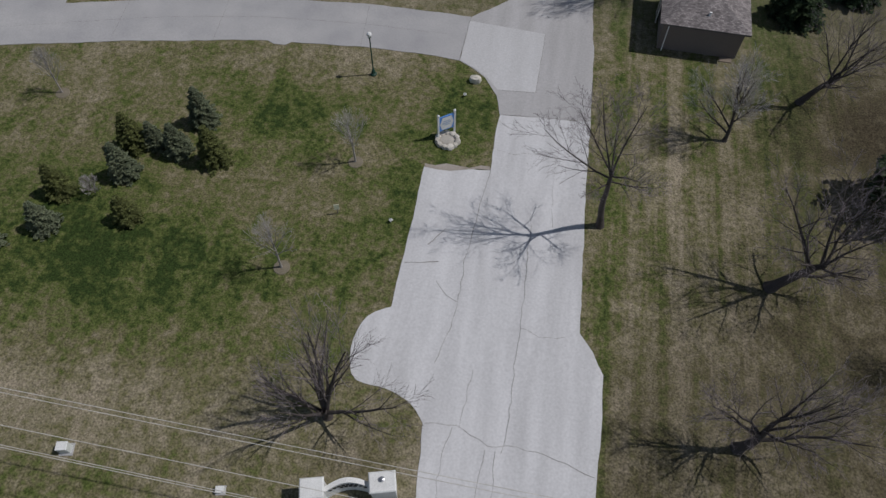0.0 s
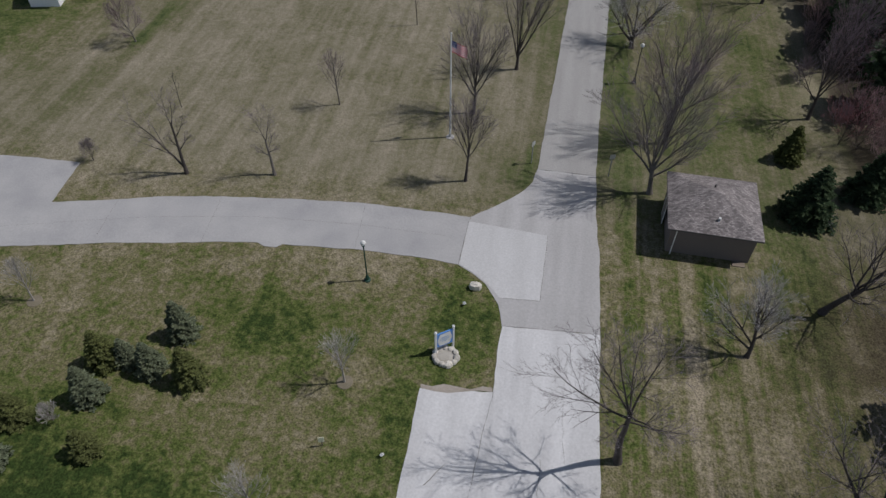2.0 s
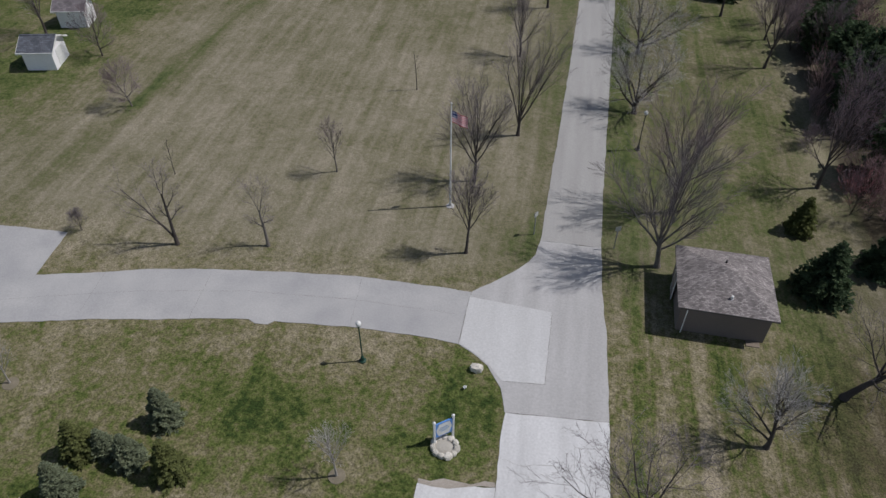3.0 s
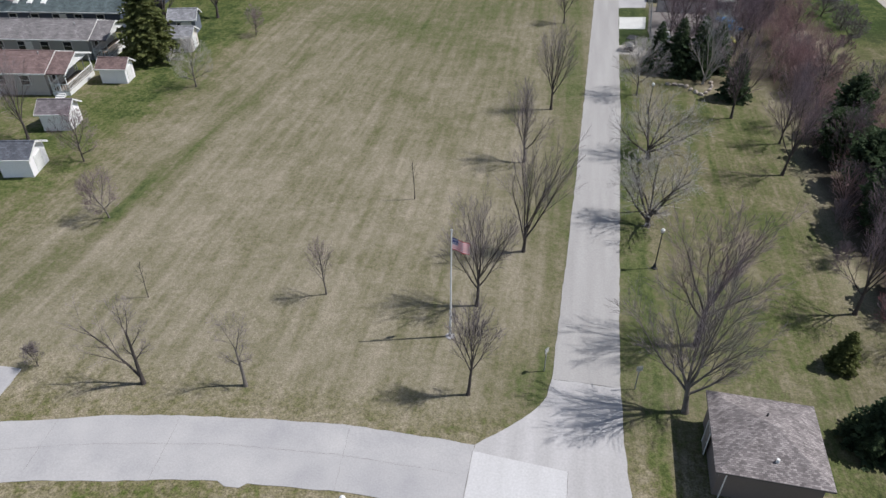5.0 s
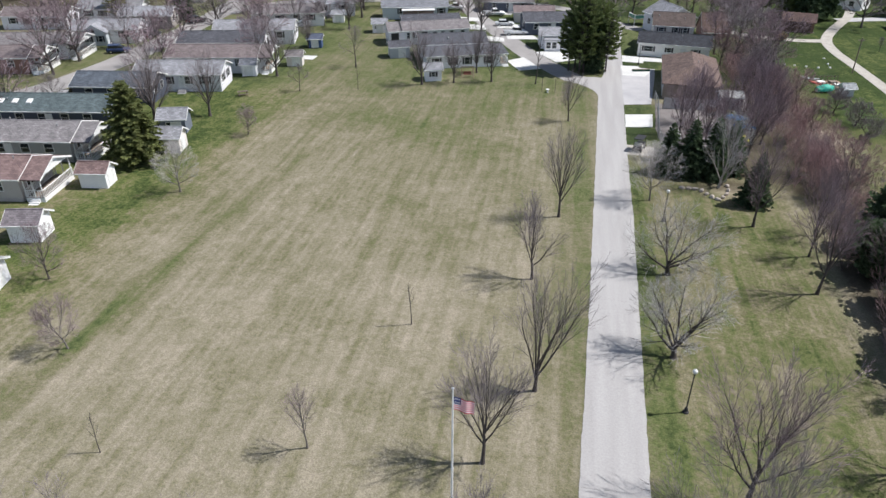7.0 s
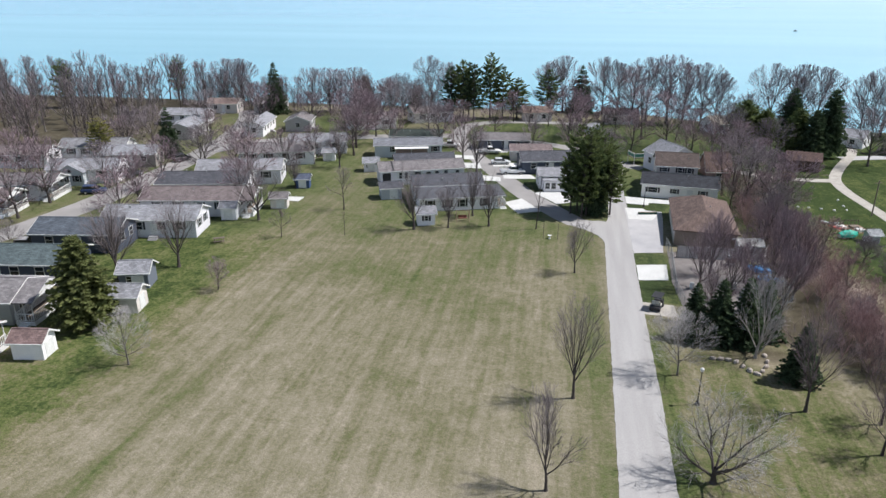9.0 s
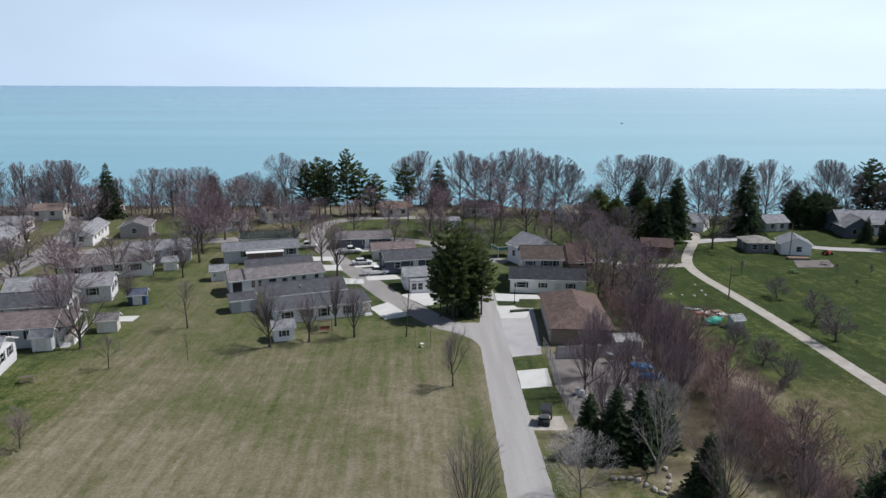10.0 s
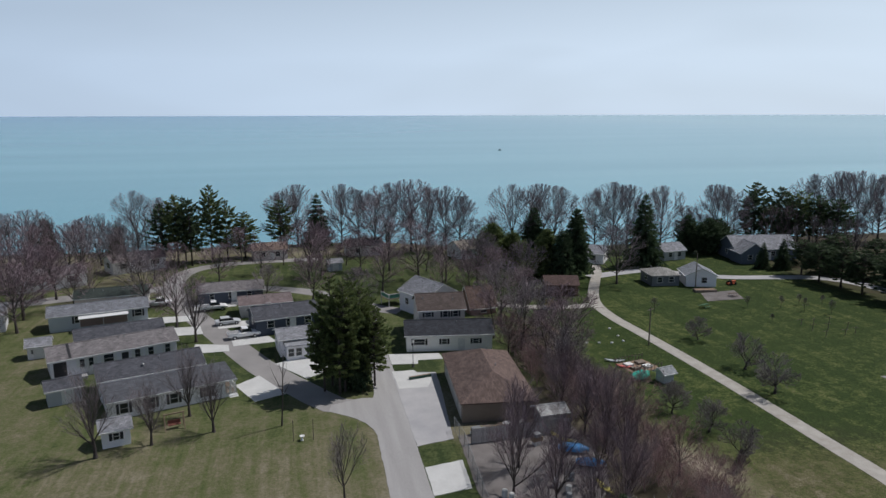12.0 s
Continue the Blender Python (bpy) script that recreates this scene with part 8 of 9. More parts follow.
for x, y, L, W, turn, wall, roof, label, porch in WEST:
    t = house(x, y, L, W, 3.1, 1.4, turn, wall, roof, label, shutters=BLACK_S if wall in (WHITE_W, GREY_W) and int(y) % 3 else None)
    if "star" in label:
        front_gable(t, W, -1.5, 5.0, 2.0, 2.9, 1.5, (0.60, 0.64, 0.68), roof, BLACK_S, True)
    if "green-grey" in label:
        for k in range(3):
            part("skylight", Geo().box(-7.2 + 2.2 * k, -6.4 + 2.2 * k, -0.5, 0.5, 0, 0.16, c=0.05), WHITE, t, at=pose(0, -1.9, 3.1 + 1.4 * (1 - 1.9 / 3.75) + 0.14, 20.5, 0, 0))
    if porch:
        porch_on(t, L, L / 2 + 0.37, L / 2 + 2.6, -W / 2 + 0.05, W / 2 - 0.05, 3.05, 0.6, roof)
shed(-61.0, 96.3, 3.4, 2.6, 2.2, 0.8, 8, WHITE_W, RED_R, "white garden shed with a rust-brown roof", ("e", 0))
shed(-60.0, 82.6, 3.3, 3.0, 2.3, 0.9, 12, WHITE_W, (0.23, 0.205, 0.222), "white garden shed with a grey roof", ("e", 0))
shed(-57.5, 72.4, 3.2, 3.6, 2.3, 0.9, 12, WHITE_W, (0.14, 0.15, 0.18), "white garden shed with a dark roof", ("e", 0))
shed(-58.2, 109.0, 3.8, 3.2, 2.3, 0.9, 10, TAN_W, GREY_R, "tan garden shed with a grey roof", ("e", 0), [("s", -0.3, 0.7, 0.6, 1.4)])
shed(-61.2, 116.2, 3.8, 3.4, 2.4, 1.0, 14, (0.16, 0.18, 0.22), GREY_R, "slate blue garden shed", ("s", 0.3), [("s", -0.3, 0.6, 0.8, 1.4)])
shed(-62.5, 146.3, 2.6, 2.2, 2.3, 0.7, 10, WHITE_W, GREY_R, "white garden shed beside a home", ("s", 0))
shed(-57.5, 169.0, 2.8, 2.4, 2.0, 0.7, 12, (0.06, 0.10, 0.22), (0.12, 0.14, 0.2), "small navy blue garden shed", ("s", 0))
shed(-56.6, 154.4, 3.0, 2.4, 2.1, 0.7, 12, TAN_W, TAN_R, "tan garden shed beside a slab", ("s", 0.2))
shed(-60.3, 194.2, 2.8, 2.6, 2.1, 0.7, 14, WHITE_W, GREY_R, "small white shed behind a home", ("s", 0))

# ---- vehicles ----
car(-16.2, 188.2, 14, (0.88, 0.88, 0.88), "pickup", "white pickup truck parked on a concrete drive")
car(-19.6, 197.2, 12, (0.58, 0.60, 0.62), "sedan", "silver car parked on a concrete drive")
car(-23.4, 208.2, 12, (0.86, 0.86, 0.86), "pickup", "white pickup truck parked by a home")
car(-34.6, 213.9, 8, (0.66, 0.66, 0.68), "pickup", "silver pickup truck parked on the lawn edge")
car(-96.5, 170.5, 80, (0.05, 0.05, 0.06), "suv", "black car parked by the street")
car(-96.0, 156.5, 20, (0.03, 0.05, 0.12), "suv", "navy car parked on a concrete drive")
car(-94.0, 186.5, 60, (0.04, 0.04, 0.05), "suv", "black car parked by the street")
car(-74.5, 141.5, 10, (0.70, 0.70, 0.70), "sedan", "white car parked beside a home")
car(-86.0, 127.5, 10, (0.03, 0.03, 0.03), "pickup", "black pickup truck parked beside a home")
car(-116.5, 199.5, 30, (0.45, 0.47, 0.50), "sedan", "silver car parked in front of a home")
car(-83.7, 136.5, 20, (0.72, 0.72, 0.73), "sedan", "white car parked on the street side")
car(58.0, 231.0, 30, (0.72, 0.72, 0.73), "suv", "white car parked near the shore")

# ---- yard by the garage ----
def board_fence(name, pts, h, label):
    """Upright boards nailed to two rails between posts."""
    t = thing(name, label, "fence", ground_at(pts[0][0], pts[0][1]))
    ox, oy = pts[0]
    boards = 0
    g_posts = []
    for (ax, ay), (bx, by) in zip(pts, pts[1:]):
        n = max(1, int(math.dist((ax, ay), (bx, by)) / 0.30))
        ang = math.degrees(math.atan2(by - ay, bx - ax))
        for i in range(n):
            f = (i + 0.5) / n
            x, y = ax + (bx - ax) * f - ox, ay + (by - ay) * f - oy
            me = shared(("board", h), lambda: Geo().box(-0.14, 0.14, -0.012, 0.012, 0.03, h, c=0.01).mesh("board", FENCE))
            part("board", me, None, t, at=pose(x, y, -FALL * y + 0.03 * math.sin(i * 1.7), 0, 0, ang))
        for i in range(0, n + 1, 8):
            f = i / n
            x, y = ax + (bx - ax) * f - ox, ay + (by - ay) * f - oy
            me = shared(("post", h), lambda: Geo().box(-0.05, 0.05, 0.015, 0.115, -0.3, h + 0.05).mesh("post", WOOD))
            part("post", me, None, t, at=pose(x, y, -FALL * y, 0, 0, ang))
        for z in (0.4, h - 0.3):
            part("rail", Geo().box(0, math.dist((ax, ay), (bx, by)), 0.013, 0.06, z - 0.05, z + 0.05), WOOD, t, at=pose(ax - ox, ay - oy, -FALL * (ay - oy), 0, 0, ang))
    return t


board_fence("board_fence", [(12.2, 140.0), (24.6, 140.4), (26.0, 143.8)], 1.9, "weathered grey board fence round a storage yard")


def wire_fence(name, pts, h, label):
    t = thing(name, label, "fence", ground_at(pts[0][0], pts[0][1]))
    ox, oy = pts[0]
    for (ax, ay), (bx, by) in zip(pts, pts[1:]):
        d = math.dist((ax, ay), (bx, by))
        n = max(1, round(d / 2.6))
        for i in range(n + 1):
            f = i / n
            x, y = ax + (bx - ax) * f - ox, ay + (by - ay) * f - oy
            me = shared(("wirepost", h), lambda: Geo().tube((0, 0, -0.3), (0, 0, h), 0.035, None, 6).mesh("post", GALV))
            part("post", me, None, t, at=pose(x, y, -FALL * y))
        g = Geo()
        for k in range(6):
            z = 0.1 + (h - 0.15) * k / 5
            g.tube((ax - ox, ay - oy, z - FALL * (ay - oy)), (bx - ox, by - oy, z - FALL * (by - oy)), 0.012 if k < 5 else 0.022, None, 4, False)
        m = int(d / 0.35)
        for k in range(m):
            for s in (0, 1):
                f0, f1 = k / m, (k + 1) / m
                g.tube((ax - ox + (bx - ax) * f0, ay - oy + (by - ay) * f0, 0.05 if s else h - 0.05), (ax - ox + (bx - ax) * f1, ay - oy + (by - ay) * f1, h - 0.05 if s else 0.05), 0.006, None, 3, False)
        part("wire_mesh", g, GALV, t)


wire_fence("chain_link_fence", [(11.1, 144.0), (11.3, 139.6), (10.2, 126.0), (10.6, 119.0)], 1.8, "chain-link fence along the storage yard")
shed(23.0, 143.2, 3.2, 2.4, 2.0, 0.5, 4, (0.50, 0.50, 0.50), (0.50, 0.50, 0.50), "small grey metal shed inside the fence", ("s", 0))


def covered_boat(x, y, turn, L, W, h, material, label):
    """A boat on blocks under a sagging tarpaulin."""
    t = thing("covered_boat", label, "boat", ground_at(x, y, turn))
    r = random.Random(int(x * 10))
    g = Geo()
    n, m = 9, 9
    for i in range(n):
        f = i / (n - 1)
        wid = W / 2 * (1 - (abs(f - 0.42) / 0.60) ** 2.4)
        for j in range(m):
            a = math.pi * j / (m - 1)
            g.v.append((L * (f - 0.5), wid * math.cos(a) * (1 + 0.06 * r.uniform(-1, 1)), 0.35 + h * (0.55 + 0.45 * math.sin(f * 3.1)) * math.sin(a) ** 0.7 * (1 + 0.10 * r.uniform(-1, 1))))
    for i in range(n - 1):
        for j in range(m - 1):
            a = i * m + j
            g.f.append((a, a + 1, a + m + 1, a + m))
    part("tarpaulin", g, material, t)
    hull = Geo()
    for f, w in ((-0.48, 0.30), (0.0, 0.46), (0.30, 0.40), (0.49, 0.04)):
        hull.v += [(L * f, -W * w, 0.55), (L * f, -W * w * 0.5, 0.15), (L * f, W * w * 0.5, 0.15), (L * f, W * w, 0.55)]
    for i in range(3):
        for j in range(3):
            a = i * 4 + j
            hull.f.append((a, a + 4, a + 5, a + 1))
    hull.f.append((0, 1, 2, 3))
    part("hull", hull, WHITE, t)
    for f in (-0.28, 0.22):
        part("support_block", Geo().box(L * f - 0.12, L * f + 0.12, -W * 0.35, W * 0.35, -0.1, 0.22), WOOD, t)


covered_boat(23.0, 135.6, -30, 3.4, 1.5, 0.7, TARP_BLUE, "boat on blocks under a blue tarpaulin")
covered_boat(23.5, 132.1, -25, 3.2, 1.4, 0.6, TARP_BLUE, "boat on blocks under a blue tarpaulin")
covered_boat(41.2, 154.6, 18, 3.4, 1.7, 1.0, TARP_GREEN, "trailer under a green tarpaulin beside a garden")


def kayak(x, y, turn, L, material, label):
    t = thing("kayak", label, "kayak", ground_at(x, y, turn))
    g = Geo()
    n = 9
    for i in range(n):
        f = -1 + 2 * i / (n - 1)
        w = 0.36 * (1 - abs(f) ** 2.2) + 0.02
        z = 0.16 * abs(f) ** 2
        g.v += [(L / 2 * f, -w, 0.22 + z), (L / 2 * f, -w * 0.7, 0.04 + z), (L / 2 * f, w * 0.7, 0.04 + z), (L / 2 * f, w, 0.22 + z), (L / 2 * f, 0, 0.34 + z)]
    for i in range(n - 1):
        for j in range(5):
            a, b_ = i * 5 + j, i * 5 + (j + 1) % 5
            g.f.append((a, a + 5, b_ + 5, b_))
    part("shell", g, material, t)
    part("cockpit", Geo().lathe([(0.26, 0), (0.28, 0.03), (0.2, 0.04)], 12, (0, 0, 0.31)), TRIM_DARK, t)


kayak(22.8, 139.0, 118, 3.4, YELLOW, "pale yellow kayak lying in the yard")
kayak(23.7, 138.4, 112, 3.4, paint((0.72, 0.70, 0.50)), "cream kayak lying in the yard")
kayak(22.9, 127.4, 100, 3.2, YELLOW, "yellow kayak lying in the yard")
kayak(40.9, 162.3, 160, 3.2, paint((0.55, 0.60, 0.62)), "grey kayak lying by a garden plot")
kayak(41.4, 159.4, 150, 3.2, paint((0.62, 0.16, 0.13)), "red kayak lying by a garden plot")


def barrel(x, y, rgb, label):
    t = thing("barrel", label, "barrel", ground_at(x, y))
    part("drum", Geo().lathe([(0.27, 0.03), (0.30, 0.10), (0.30, 0.42), (0.32, 0.45), (0.30, 0.48), (0.29, 0.84), (0.26, 0.88)], 12), paint(rgb, 0.5), t)
    part("drum_lid", Geo().lathe([(0.24, 0.86), (0.24, 0.90), (0.05, 0.91)], 12), paint(tuple(c * 0.7 for c in rgb), 0.5), t)


r = random.Random(9)
for x, y in ((12.5, 128.0), (13.2, 125.6), (13.0, 127.2), (18.5, 126.0), (18.2, 129.0), (19.0, 127.4), (20.3, 129.8), (15.2, 124.4)):
    barrel(x, y, (0.70, 0.70, 0.68) if r.random() < 0.7 else (0.30, 0.32, 0.34), "pale drum standing in the storage yard")


def crate_stack(x, y, turn, label):
    t = thing("crate_stack", label, "crate", ground_at(x, y, turn))
    q = random.Random(int(x * 31 + y))
    z = 0.0
    for k in range(q.randint(2, 3)):
        h = q.uniform(0.3, 0.55)
        w, d = q.uniform(0.7, 1.3), q.uniform(0.5, 0.9)
        part("crate", Geo().box(-w / 2, w / 2, -d / 2, d / 2, z, z + h, c=0.02), (WOOD, GALV, LOGWOOD, RUST, WHITE)[q.randrange(5)], t)
        z += h


for x, y, a in ((14, 141.2, 10), (16, 141.6, 30), (18.2, 141.3, 5), (20, 141.5, 50), (19.5, 138.2, 15), (15.0, 142.3, 0), (17.2, 142.6, 35), (19.2, 142.9, 60), (13.4, 142.4, 15)):
    crate_stack(x, y, a, "stack of worn crates and boxes in the yard")


def utility_cart(x, y, turn):
    t = thing("utility_cart", "small black utility cart parked beside the lane", "cart", ground_at(x, y, turn, 0.02))
    part("chassis", Geo().box(-1.25, 1.25, -0.6, 0.6, 0.25, 0.6, c=0.06), TRIM_DARK, t)
    part("front_cowl", Geo().box(0.55, 1.3, -0.55, 0.55, 0.6, 0.95, c=0.12), TRIM_DARK, t)
    part("seat", Geo().box(-0.45, 0.15, -0.55, 0.55, 0.6, 0.8, c=0.05), paint((0.6, 0.58, 0.52)), t)
    part("backrest", Geo().box(-0.6, -0.45, -0.55, 0.55, 0.8, 1.25, c=0.05), paint((0.6, 0.58, 0.52)), t)
    part("roof", Geo().box(-1.0, 0.9, -0.62, 0.62, 1.85, 1.93, c=0.03), TRIM_DARK, t)
    for px in (-0.95, 0.85):
        for py in (-0.55, 0.55):
            part("roof_post", Geo().tube((px, py, 0.55), (px * 0.95, py, 1.87), 0.03, None, 6), TRIM_DARK, t)
            part("wheel", Geo().tube((px, py - 0.1, 0.24), (px, py + 0.1, 0.24), 0.24, None, 12), RUBBER, t)


utility_cart(7.1, 120.6, 70)
sheet("pavement_cart_pad", [(5.3, 118.6), (9.4, 118.4), (9.4, 121.9), (5.4, 122.3)], GRAVEL, "gravel pad beside the lane", "pavement", 0.02)

# stones edging the planted island
for k, (x, y) in enumerate(((11.6, 108.2), (12.4, 108.2), (13.2, 108.1), (13.9, 107.8), (14.4, 106.9), (14.9, 106.1), (15.5, 105.5), (16.2, 106.2), (16.8, 107.2), (17.2, 108.4), (17.3, 109.8))):
    q = random.Random(k)
    t = thing("edging_stone", "rough stone edging a planted bed", "stone", ground_at(x, y, q.uniform(0, 180)), "edging stones")
    part("stone_block", Geo().rock((0, 0, 0.14), q.uniform(0.3, 0.45), q.uniform(0.2, 0.3), q.uniform(0.35, 0.5), q), STONE, t)

# ---- lawns by the gravel lane ----
def log_pile(pts, label):
    t = thing("log_row", label, "firewood", ground_at(pts[0][0], pts[0][1]))
    q = random.Random(4)
    ox, oy = pts[0]
    for (ax, ay), (bx, by) in zip(pts, pts[1:]):
        n = int(math.dist((ax, ay), (bx, by)) / 0.35)
        for i in range(n):
            f = (i + 0.5) / n
            for lv in range(2):
                z = 0.16 + 0.28 * lv
                part("log", Geo().tube((-0.45, 0, 0), (0.45, 0, 0), q.uniform(0.13, 0.18), None, 7), LOGWOOD, t, at=pose(ax + (bx - ax) * f - ox + q.uniform(-0.06, 0.06), ay + (by - ay) * f - oy, z - FALL * (ay + (by - ay) * f - oy), 0, 0, q.uniform(-14, 14)))


log_pile([(36.5, 185.0), (37.1, 180.0), (37.3, 176.5)], "long row of stacked firewood logs on grass")
for x, y in ((38.6, 172.2), (40.4, 171.8), (42.4, 171.3), (44.5, 170.8), (46.8, 171.3), (47.7, 178.5), (47.2, 174.1)):
    q = random.Random(int(x * 9))
    t = thing("lawn_stone", "small white stone lying on the lawn", "stone", ground_at(x, y), "lawn stones")
    part("stone_block", Geo().rock((0, 0, 0.10), 0.26, 0.22, 0.3, q), WHITE, t)


def garden_plot(x, y, turn):
    t = thing("garden_plot", "fenced vegetable plot with raised beds", "garden", ground_at(x, y, turn))
    part("soil", Geo().box(-2.6, 2.6, -2.2, 2.2, -0.2, 0.06), DIRT, t)
    for i in range(2):
        for j in range(2):
            part("raised_bed", Geo().box(-1.9 + i * 2.2, -0.6 + i * 2.2, -1.5 + j * 1.7, -0.4 + j * 1.7, 0.05, 0.4, c=0.03), WHITE if (i + j) % 2 else WOOD, t)
    for k in range(9):
        for s in (-1, 1):
            part("picket", Geo().box(-2.6 + 0.65 * k - 0.04, -2.6 + 0.65 * k + 0.04, s * 2.2 - 0.03, s * 2.2 + 0.03, -0.1, 1.1), WOOD, t)
    for s in (-1, 1):
        part("picket_rail", Geo().box(-2.64, 2.64, s * 2.2 - 0.05, s * 2.2 - 0.02, 0.8, 0.88), WOOD, t)


garden_plot(43.4, 159.6, 12)
shed(44.2, 153.2, 1.8, 1.6, 1.5, 0.5, 14, (0.48, 0.50, 0.52), (0.42, 0.44, 0.46), "small grey metal garden shed", ("w", 0))
conifer(42.8, 194.2, 1.6, 1.4, mat("dry_golden_grass", (0.42, 0.32, 0.13), 0.95, (0.30, 0.22, 0.09), 1.0, 8.0, 0, per_island=0.3), "cedar", "low clump of dry golden ornamental grass", name="grass_clump")


def timber_pole(x, y, h, label, arm=True):
    t = thing("utility_pole", label, "utility pole", ground_at(x, y, 25))
    part("pole", Geo().tube((0, 0, -0.3), (0, 0, h), 0.13, 0.09, 9), WOOD, t)
    if arm:
        part("cross_arm", Geo().box(-0.8, 0.8, -0.05, 0.05, h - 0.5, h - 0.38), WOOD, t)


timber_pole(50.0, 168.5, 6.6, "timber pole with a short arm by the gravel lane")
timber_pole(80.0, 203.0, 8.0, "slim timber pole beside a house", False)
timber_pole(-34.0, 217.5, 6.5, "slim timber pole by the street", False)
# low trellis posts of a small vineyard
r = random.Random(31)
for k in range(9):
    x, y = 82 + 3.2 * (k % 3) + r.uniform(-0.5, 0.5), 166 + 3.4 * (k // 3) + r.uniform(-0.6, 0.6)
    t = thing("trellis_post", "short dark trellis post with wire on the lawn", "post", ground_at(x, y, r.uniform(-20, 20)), "trellis posts")
    part("upright", Geo().tube((0, 0, -0.2), (0.1, 0, 1.3), 0.06, 0.05, 6), WOOD, t)
    part("crossbar", Geo().tube((-0.6, 0, 1.1), (0.6, 0, 1.15), 0.03, None, 5), WOOD, t)
for x, y, h in ((87, 184, 2.6), (92, 185, 2.4), (90, 181, 2.8), (96.5, 184, 2.2), (93.5, 178, 2.8), (81, 186, 2.4), (60.6, 186, 3.4), (79, 176, 1.6)):
    bare_tree(x, y, h, "young", BARK, TWIG, label="small leafless orchard sapling on the lawn", group="orchard saplings")


def picnic_table(x, y, turn, rgb, label):
    t = thing("picnic_table", label, "table", ground_at(x, y, turn))
    mt = paint(rgb, 0.7)
    for k in range(4):
        part("table_plank", Geo().box(-0.9, 0.9, -0.38 + 0.2 * k, -0.20 + 0.2 * k, 0.72, 0.76), mt, t)
    for s in (-1, 1):
        part("bench_plank", Geo().box(-0.9, 0.9, s * 0.75 - 0.13, s * 0.75 + 0.13, 0.42, 0.46), mt, t)
        for q in (-1, 1):
            part("leg", Geo().tube((q * 0.65, s * 0.75, 0), (q * 0.65, s * 0.15, 0.72), 0.04, None, 5), mt, t)


picnic_table(72.5, 187.5, 20, (0.05, 0.12, 0.06), "dark green picnic table on the lawn")
picnic_table(83.6, 194.5, 10, (0.16, 0.12, 0.10), "dark wooden picnic table on a patio")
picnic_table(-58.5, 134.0, 30, (0.15, 0.12, 0.10), "brown wooden picnic table on the field edge")


def small_tractor(x, y, turn):
    t = thing("lawn_tractor", "orange-red lawn tractor parked by a garage", "tractor", ground_at(x, y, turn))
    mt = paint((0.55, 0.12, 0.05), 0.4)
    part("bonnet", Geo().box(0.1, 1.2, -0.32, 0.32, 0.45, 1.0, c=0.12), mt, t)
    part("seat", Geo().box(-0.5, -0.1, -0.25, 0.25, 0.7, 1.15, c=0.06), TRIM_DARK, t)
    part("deck", Geo().box(-0.8, 0.8, -0.5, 0.5, 0.2, 0.48, c=0.05), mt, t)
    for px, rr in ((-0.55, 0.42), (0.85, 0.28)):
        for s in (-1, 1):
            part("wheel", Geo().tube((px, s * 0.42, rr), (px, s * 0.66, rr), rr, None, 12), RUBBER, t)


small_tractor(89.6, 204.0, 15)


def garden_swing(x, y, turn):
    """A brown timber swing frame."""
    t = thing("garden_swing", "timber garden swing with a dull red seat on the lawn", "swing", ground_at(x, y, turn))
    for s in (-1, 1):
        for q in (-1, 1):
            part("leg", Geo().box(-0.05, 0.05, -0.05, 0.05, 0, 2.1), LOGWOOD, t, at=pose(s * 1.1, q * 0.75, -0.05, q * 20, 0, 0))
    part("beam", Geo().box(-1.25, 1.25, -0.06, 0.06, 1.86, 2.0), LOGWOOD, t)
    part("seat", Geo().box(-0.75, 0.75, -0.25, 0.25, 0.5, 0.56), RUST, t)
    part("backrest", Geo().box(-0.75, 0.75, 0.24, 0.30, 0.56, 1.0), RUST, t)
    for s in (-0.7, 0.7):
        part("chain", Geo().tube((s, 0, 0.55), (s, 0, 1.9), 0.015, None, 4), GALV, t)


garden_swing(-22.1, 152.2, 16)


def raised_deck(x, y, turn):
    """A deck on posts with a green rail screen."""
    t = thing("raised_deck", "raised wooden deck with green screens behind a house", "deck", ground_at(x, y, turn))
    part("deck_floor", Geo().box(-2.2, 2.2, -1.8, 1.8, 1.5, 1.62), WOOD, t)
    for px in (-2.1, 2.1):
        for py in (-1.7, 1.7):
            part("post", Geo().box(px - 0.06, px + 0.06, py - 0.06, py + 0.06, -0.2, 2.7), WHITE, t)
    green = paint((0.10, 0.30, 0.22), 0.6)
    for a in ((-2.1, 2.1, -1.72, -1.68), (-2.12, -2.08, -1.7, 1.7)):
        s = part("screen", Geo().box(*a, 1.72, 2.5), green, t)
        part("top_rail", Geo().box(a[0] - 0.03, a[1] + 0.03, a[2] - 0.03, a[3] + 0.03, 2.52, 2.6), WHITE, s)


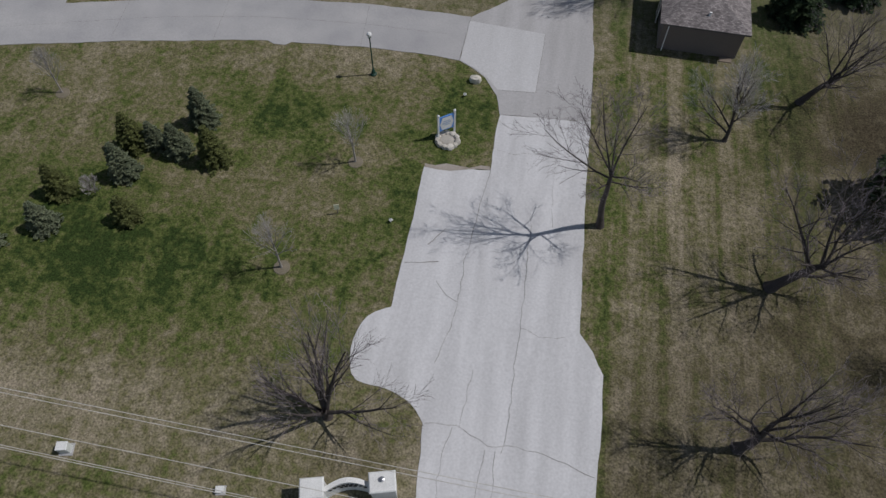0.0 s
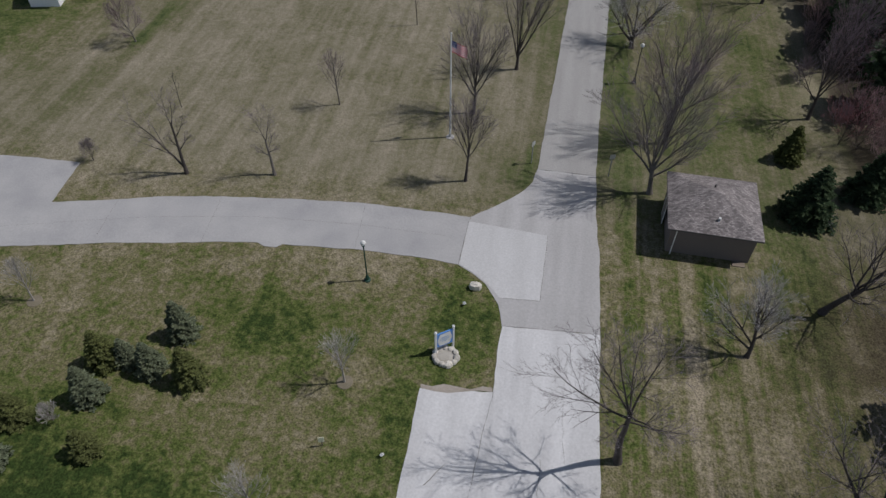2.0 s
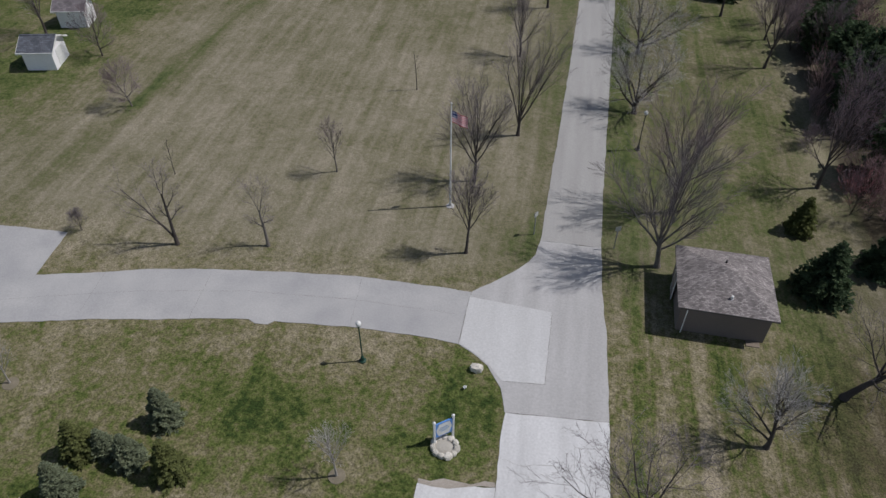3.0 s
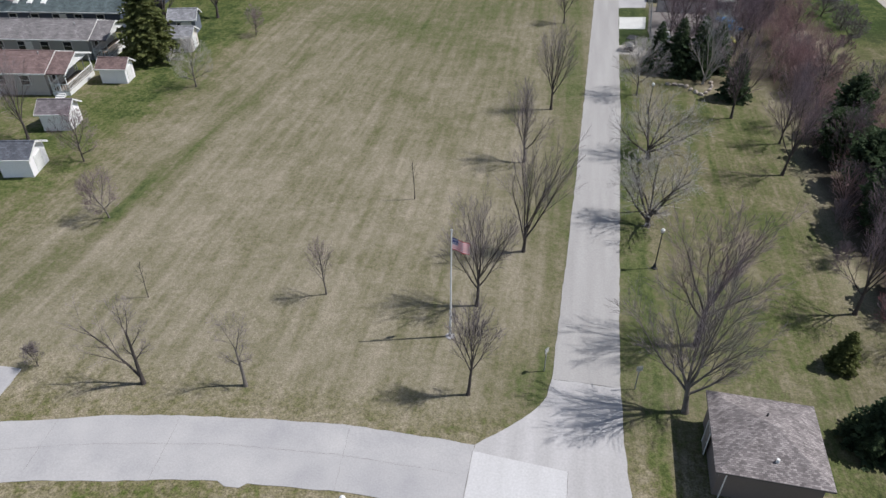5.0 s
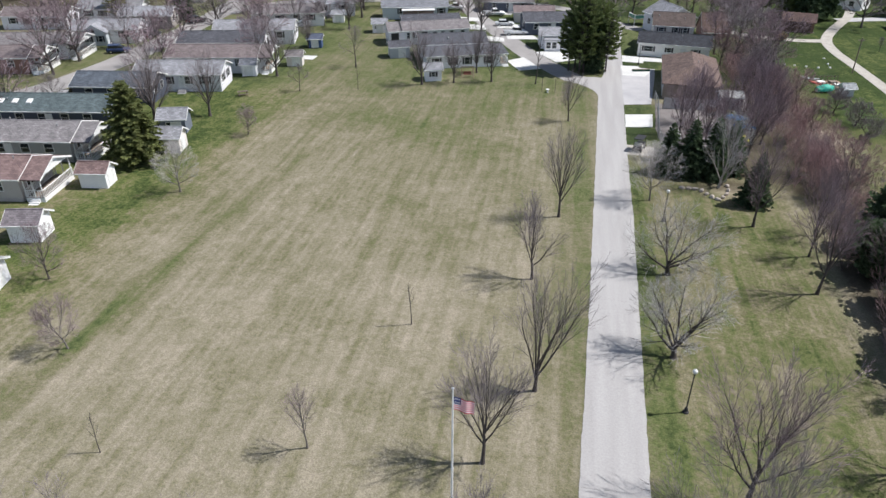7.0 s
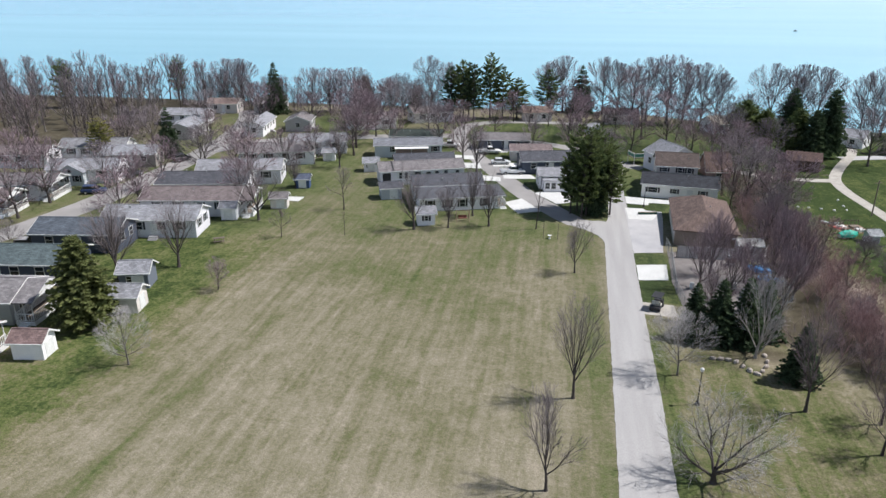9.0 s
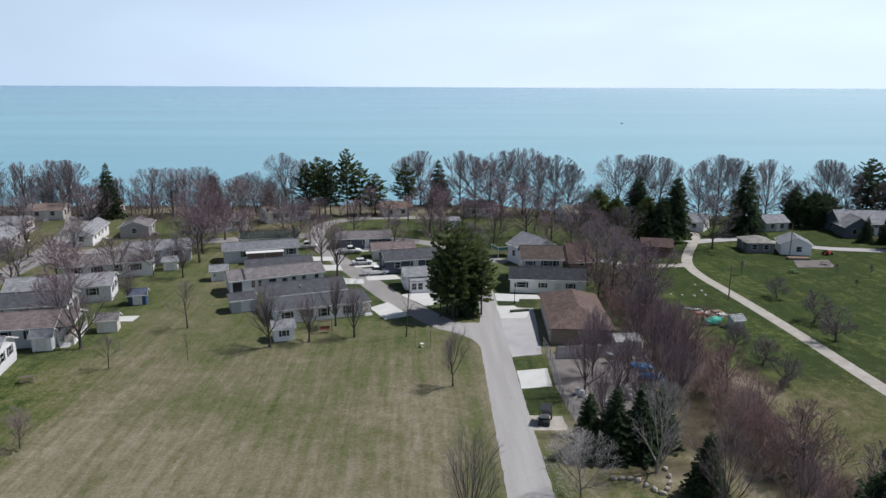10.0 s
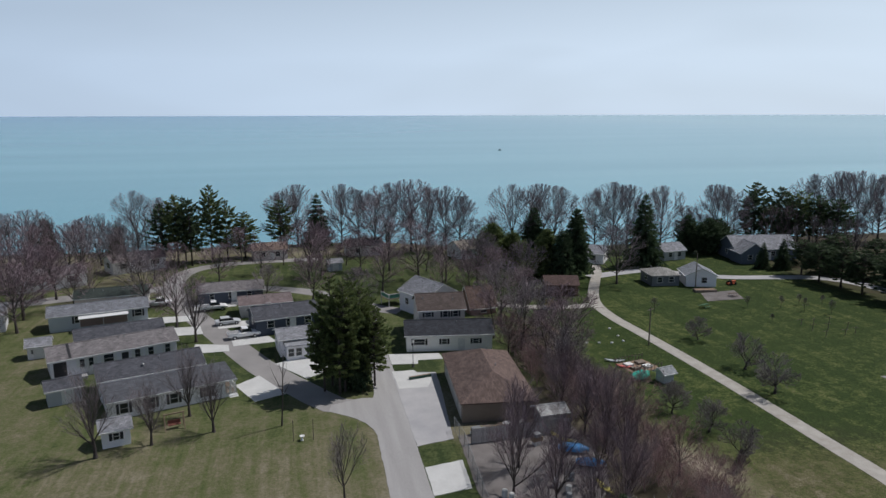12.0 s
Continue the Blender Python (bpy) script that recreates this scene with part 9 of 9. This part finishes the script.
raised_deck(12.6, 205.0, 20)
shed(2.6, 241.5, 3.4, 2.8, 2.2, 0.7, 10, (0.50, 0.54, 0.58), GREY_R, "small blue-grey garden shed on a lakeside lawn", ("s", 0))
planter = thing("planter_box", "long low dark green planter box on the apron", "planter", ground_at(10.2, 162.1, 12, 0.04))
part("trough", Geo().box(-1.7, 1.7, -0.22, 0.22, 0.0, 0.4, c=0.03), GREEN_METAL, planter)
part("planting_soil", Geo().box(-1.6, 1.6, -0.14, 0.14, 0.38, 0.43), DIRT, planter)
bed = thing("raised_bed", "dark timber raised bed beside a garage", "planter", ground_at(80.2, 199.6, -8, 0.03))
part("timber_frame", Geo().box(-2.4, 2.4, -0.8, 0.8, -0.05, 0.5, c=0.04), WOOD, bed)
part("bed_soil", Geo().box(-2.25, 2.25, -0.65, 0.65, 0.49, 0.54), DIRT, bed)
# goal-like pair of slim posts at the field's end
for x in (-7.9, -5.6):
    t = thing("slim_post", "slim dark steel post at the field end", "post", ground_at(x, 145.3), "slim posts")
    part("tube", Geo().tube((0, 0, -0.2), (0, 0, 2.6), 0.035, None, 6), TRIM_DARK, t)
t = thing("bird_bath", "small white garden ornament on the field edge", "ornament", ground_at(-6.9, 145.4))
part("bowl", Geo().lathe([(0.18, 0), (0.14, 0.1), (0.09, 0.35), (0.3, 0.5), (0.32, 0.56), (0.1, 0.52)], 10), WHITE, t)

# a small motor boat far out on the lake
boat = thing("motor_boat", "small dark motor boat far out on the lake", "boat", pose(233, 862, -7.8, 0, 0, 15) @ Matrix.Scale(0.6, 4))
hull = Geo()
for x, w in ((-3.0, 1.0), (0.5, 1.15), (2.4, 0.7), (3.6, 0.05)):
    hull.v += [(x, -w, 0.9), (x, -w * 0.6, -0.3), (x, w * 0.6, -0.3), (x, w, 0.9)]
for i in range(3):
    for j in range(3):
        a = i * 4 + j
        hull.f.append((a, a + 4, a + 5, a + 1))
    hull.f.append((i * 4 + 3, i * 4 + 7, i * 4 + 4, i * 4))
hull.f.append((0, 1, 2, 3))
part("hull", hull, TRIM_DARK, boat)
part("cabin", Geo().box(-1.2, 1.0, -0.8, 0.8, 0.9, 2.1, c=0.2), paint((0.20, 0.22, 0.25)), boat)
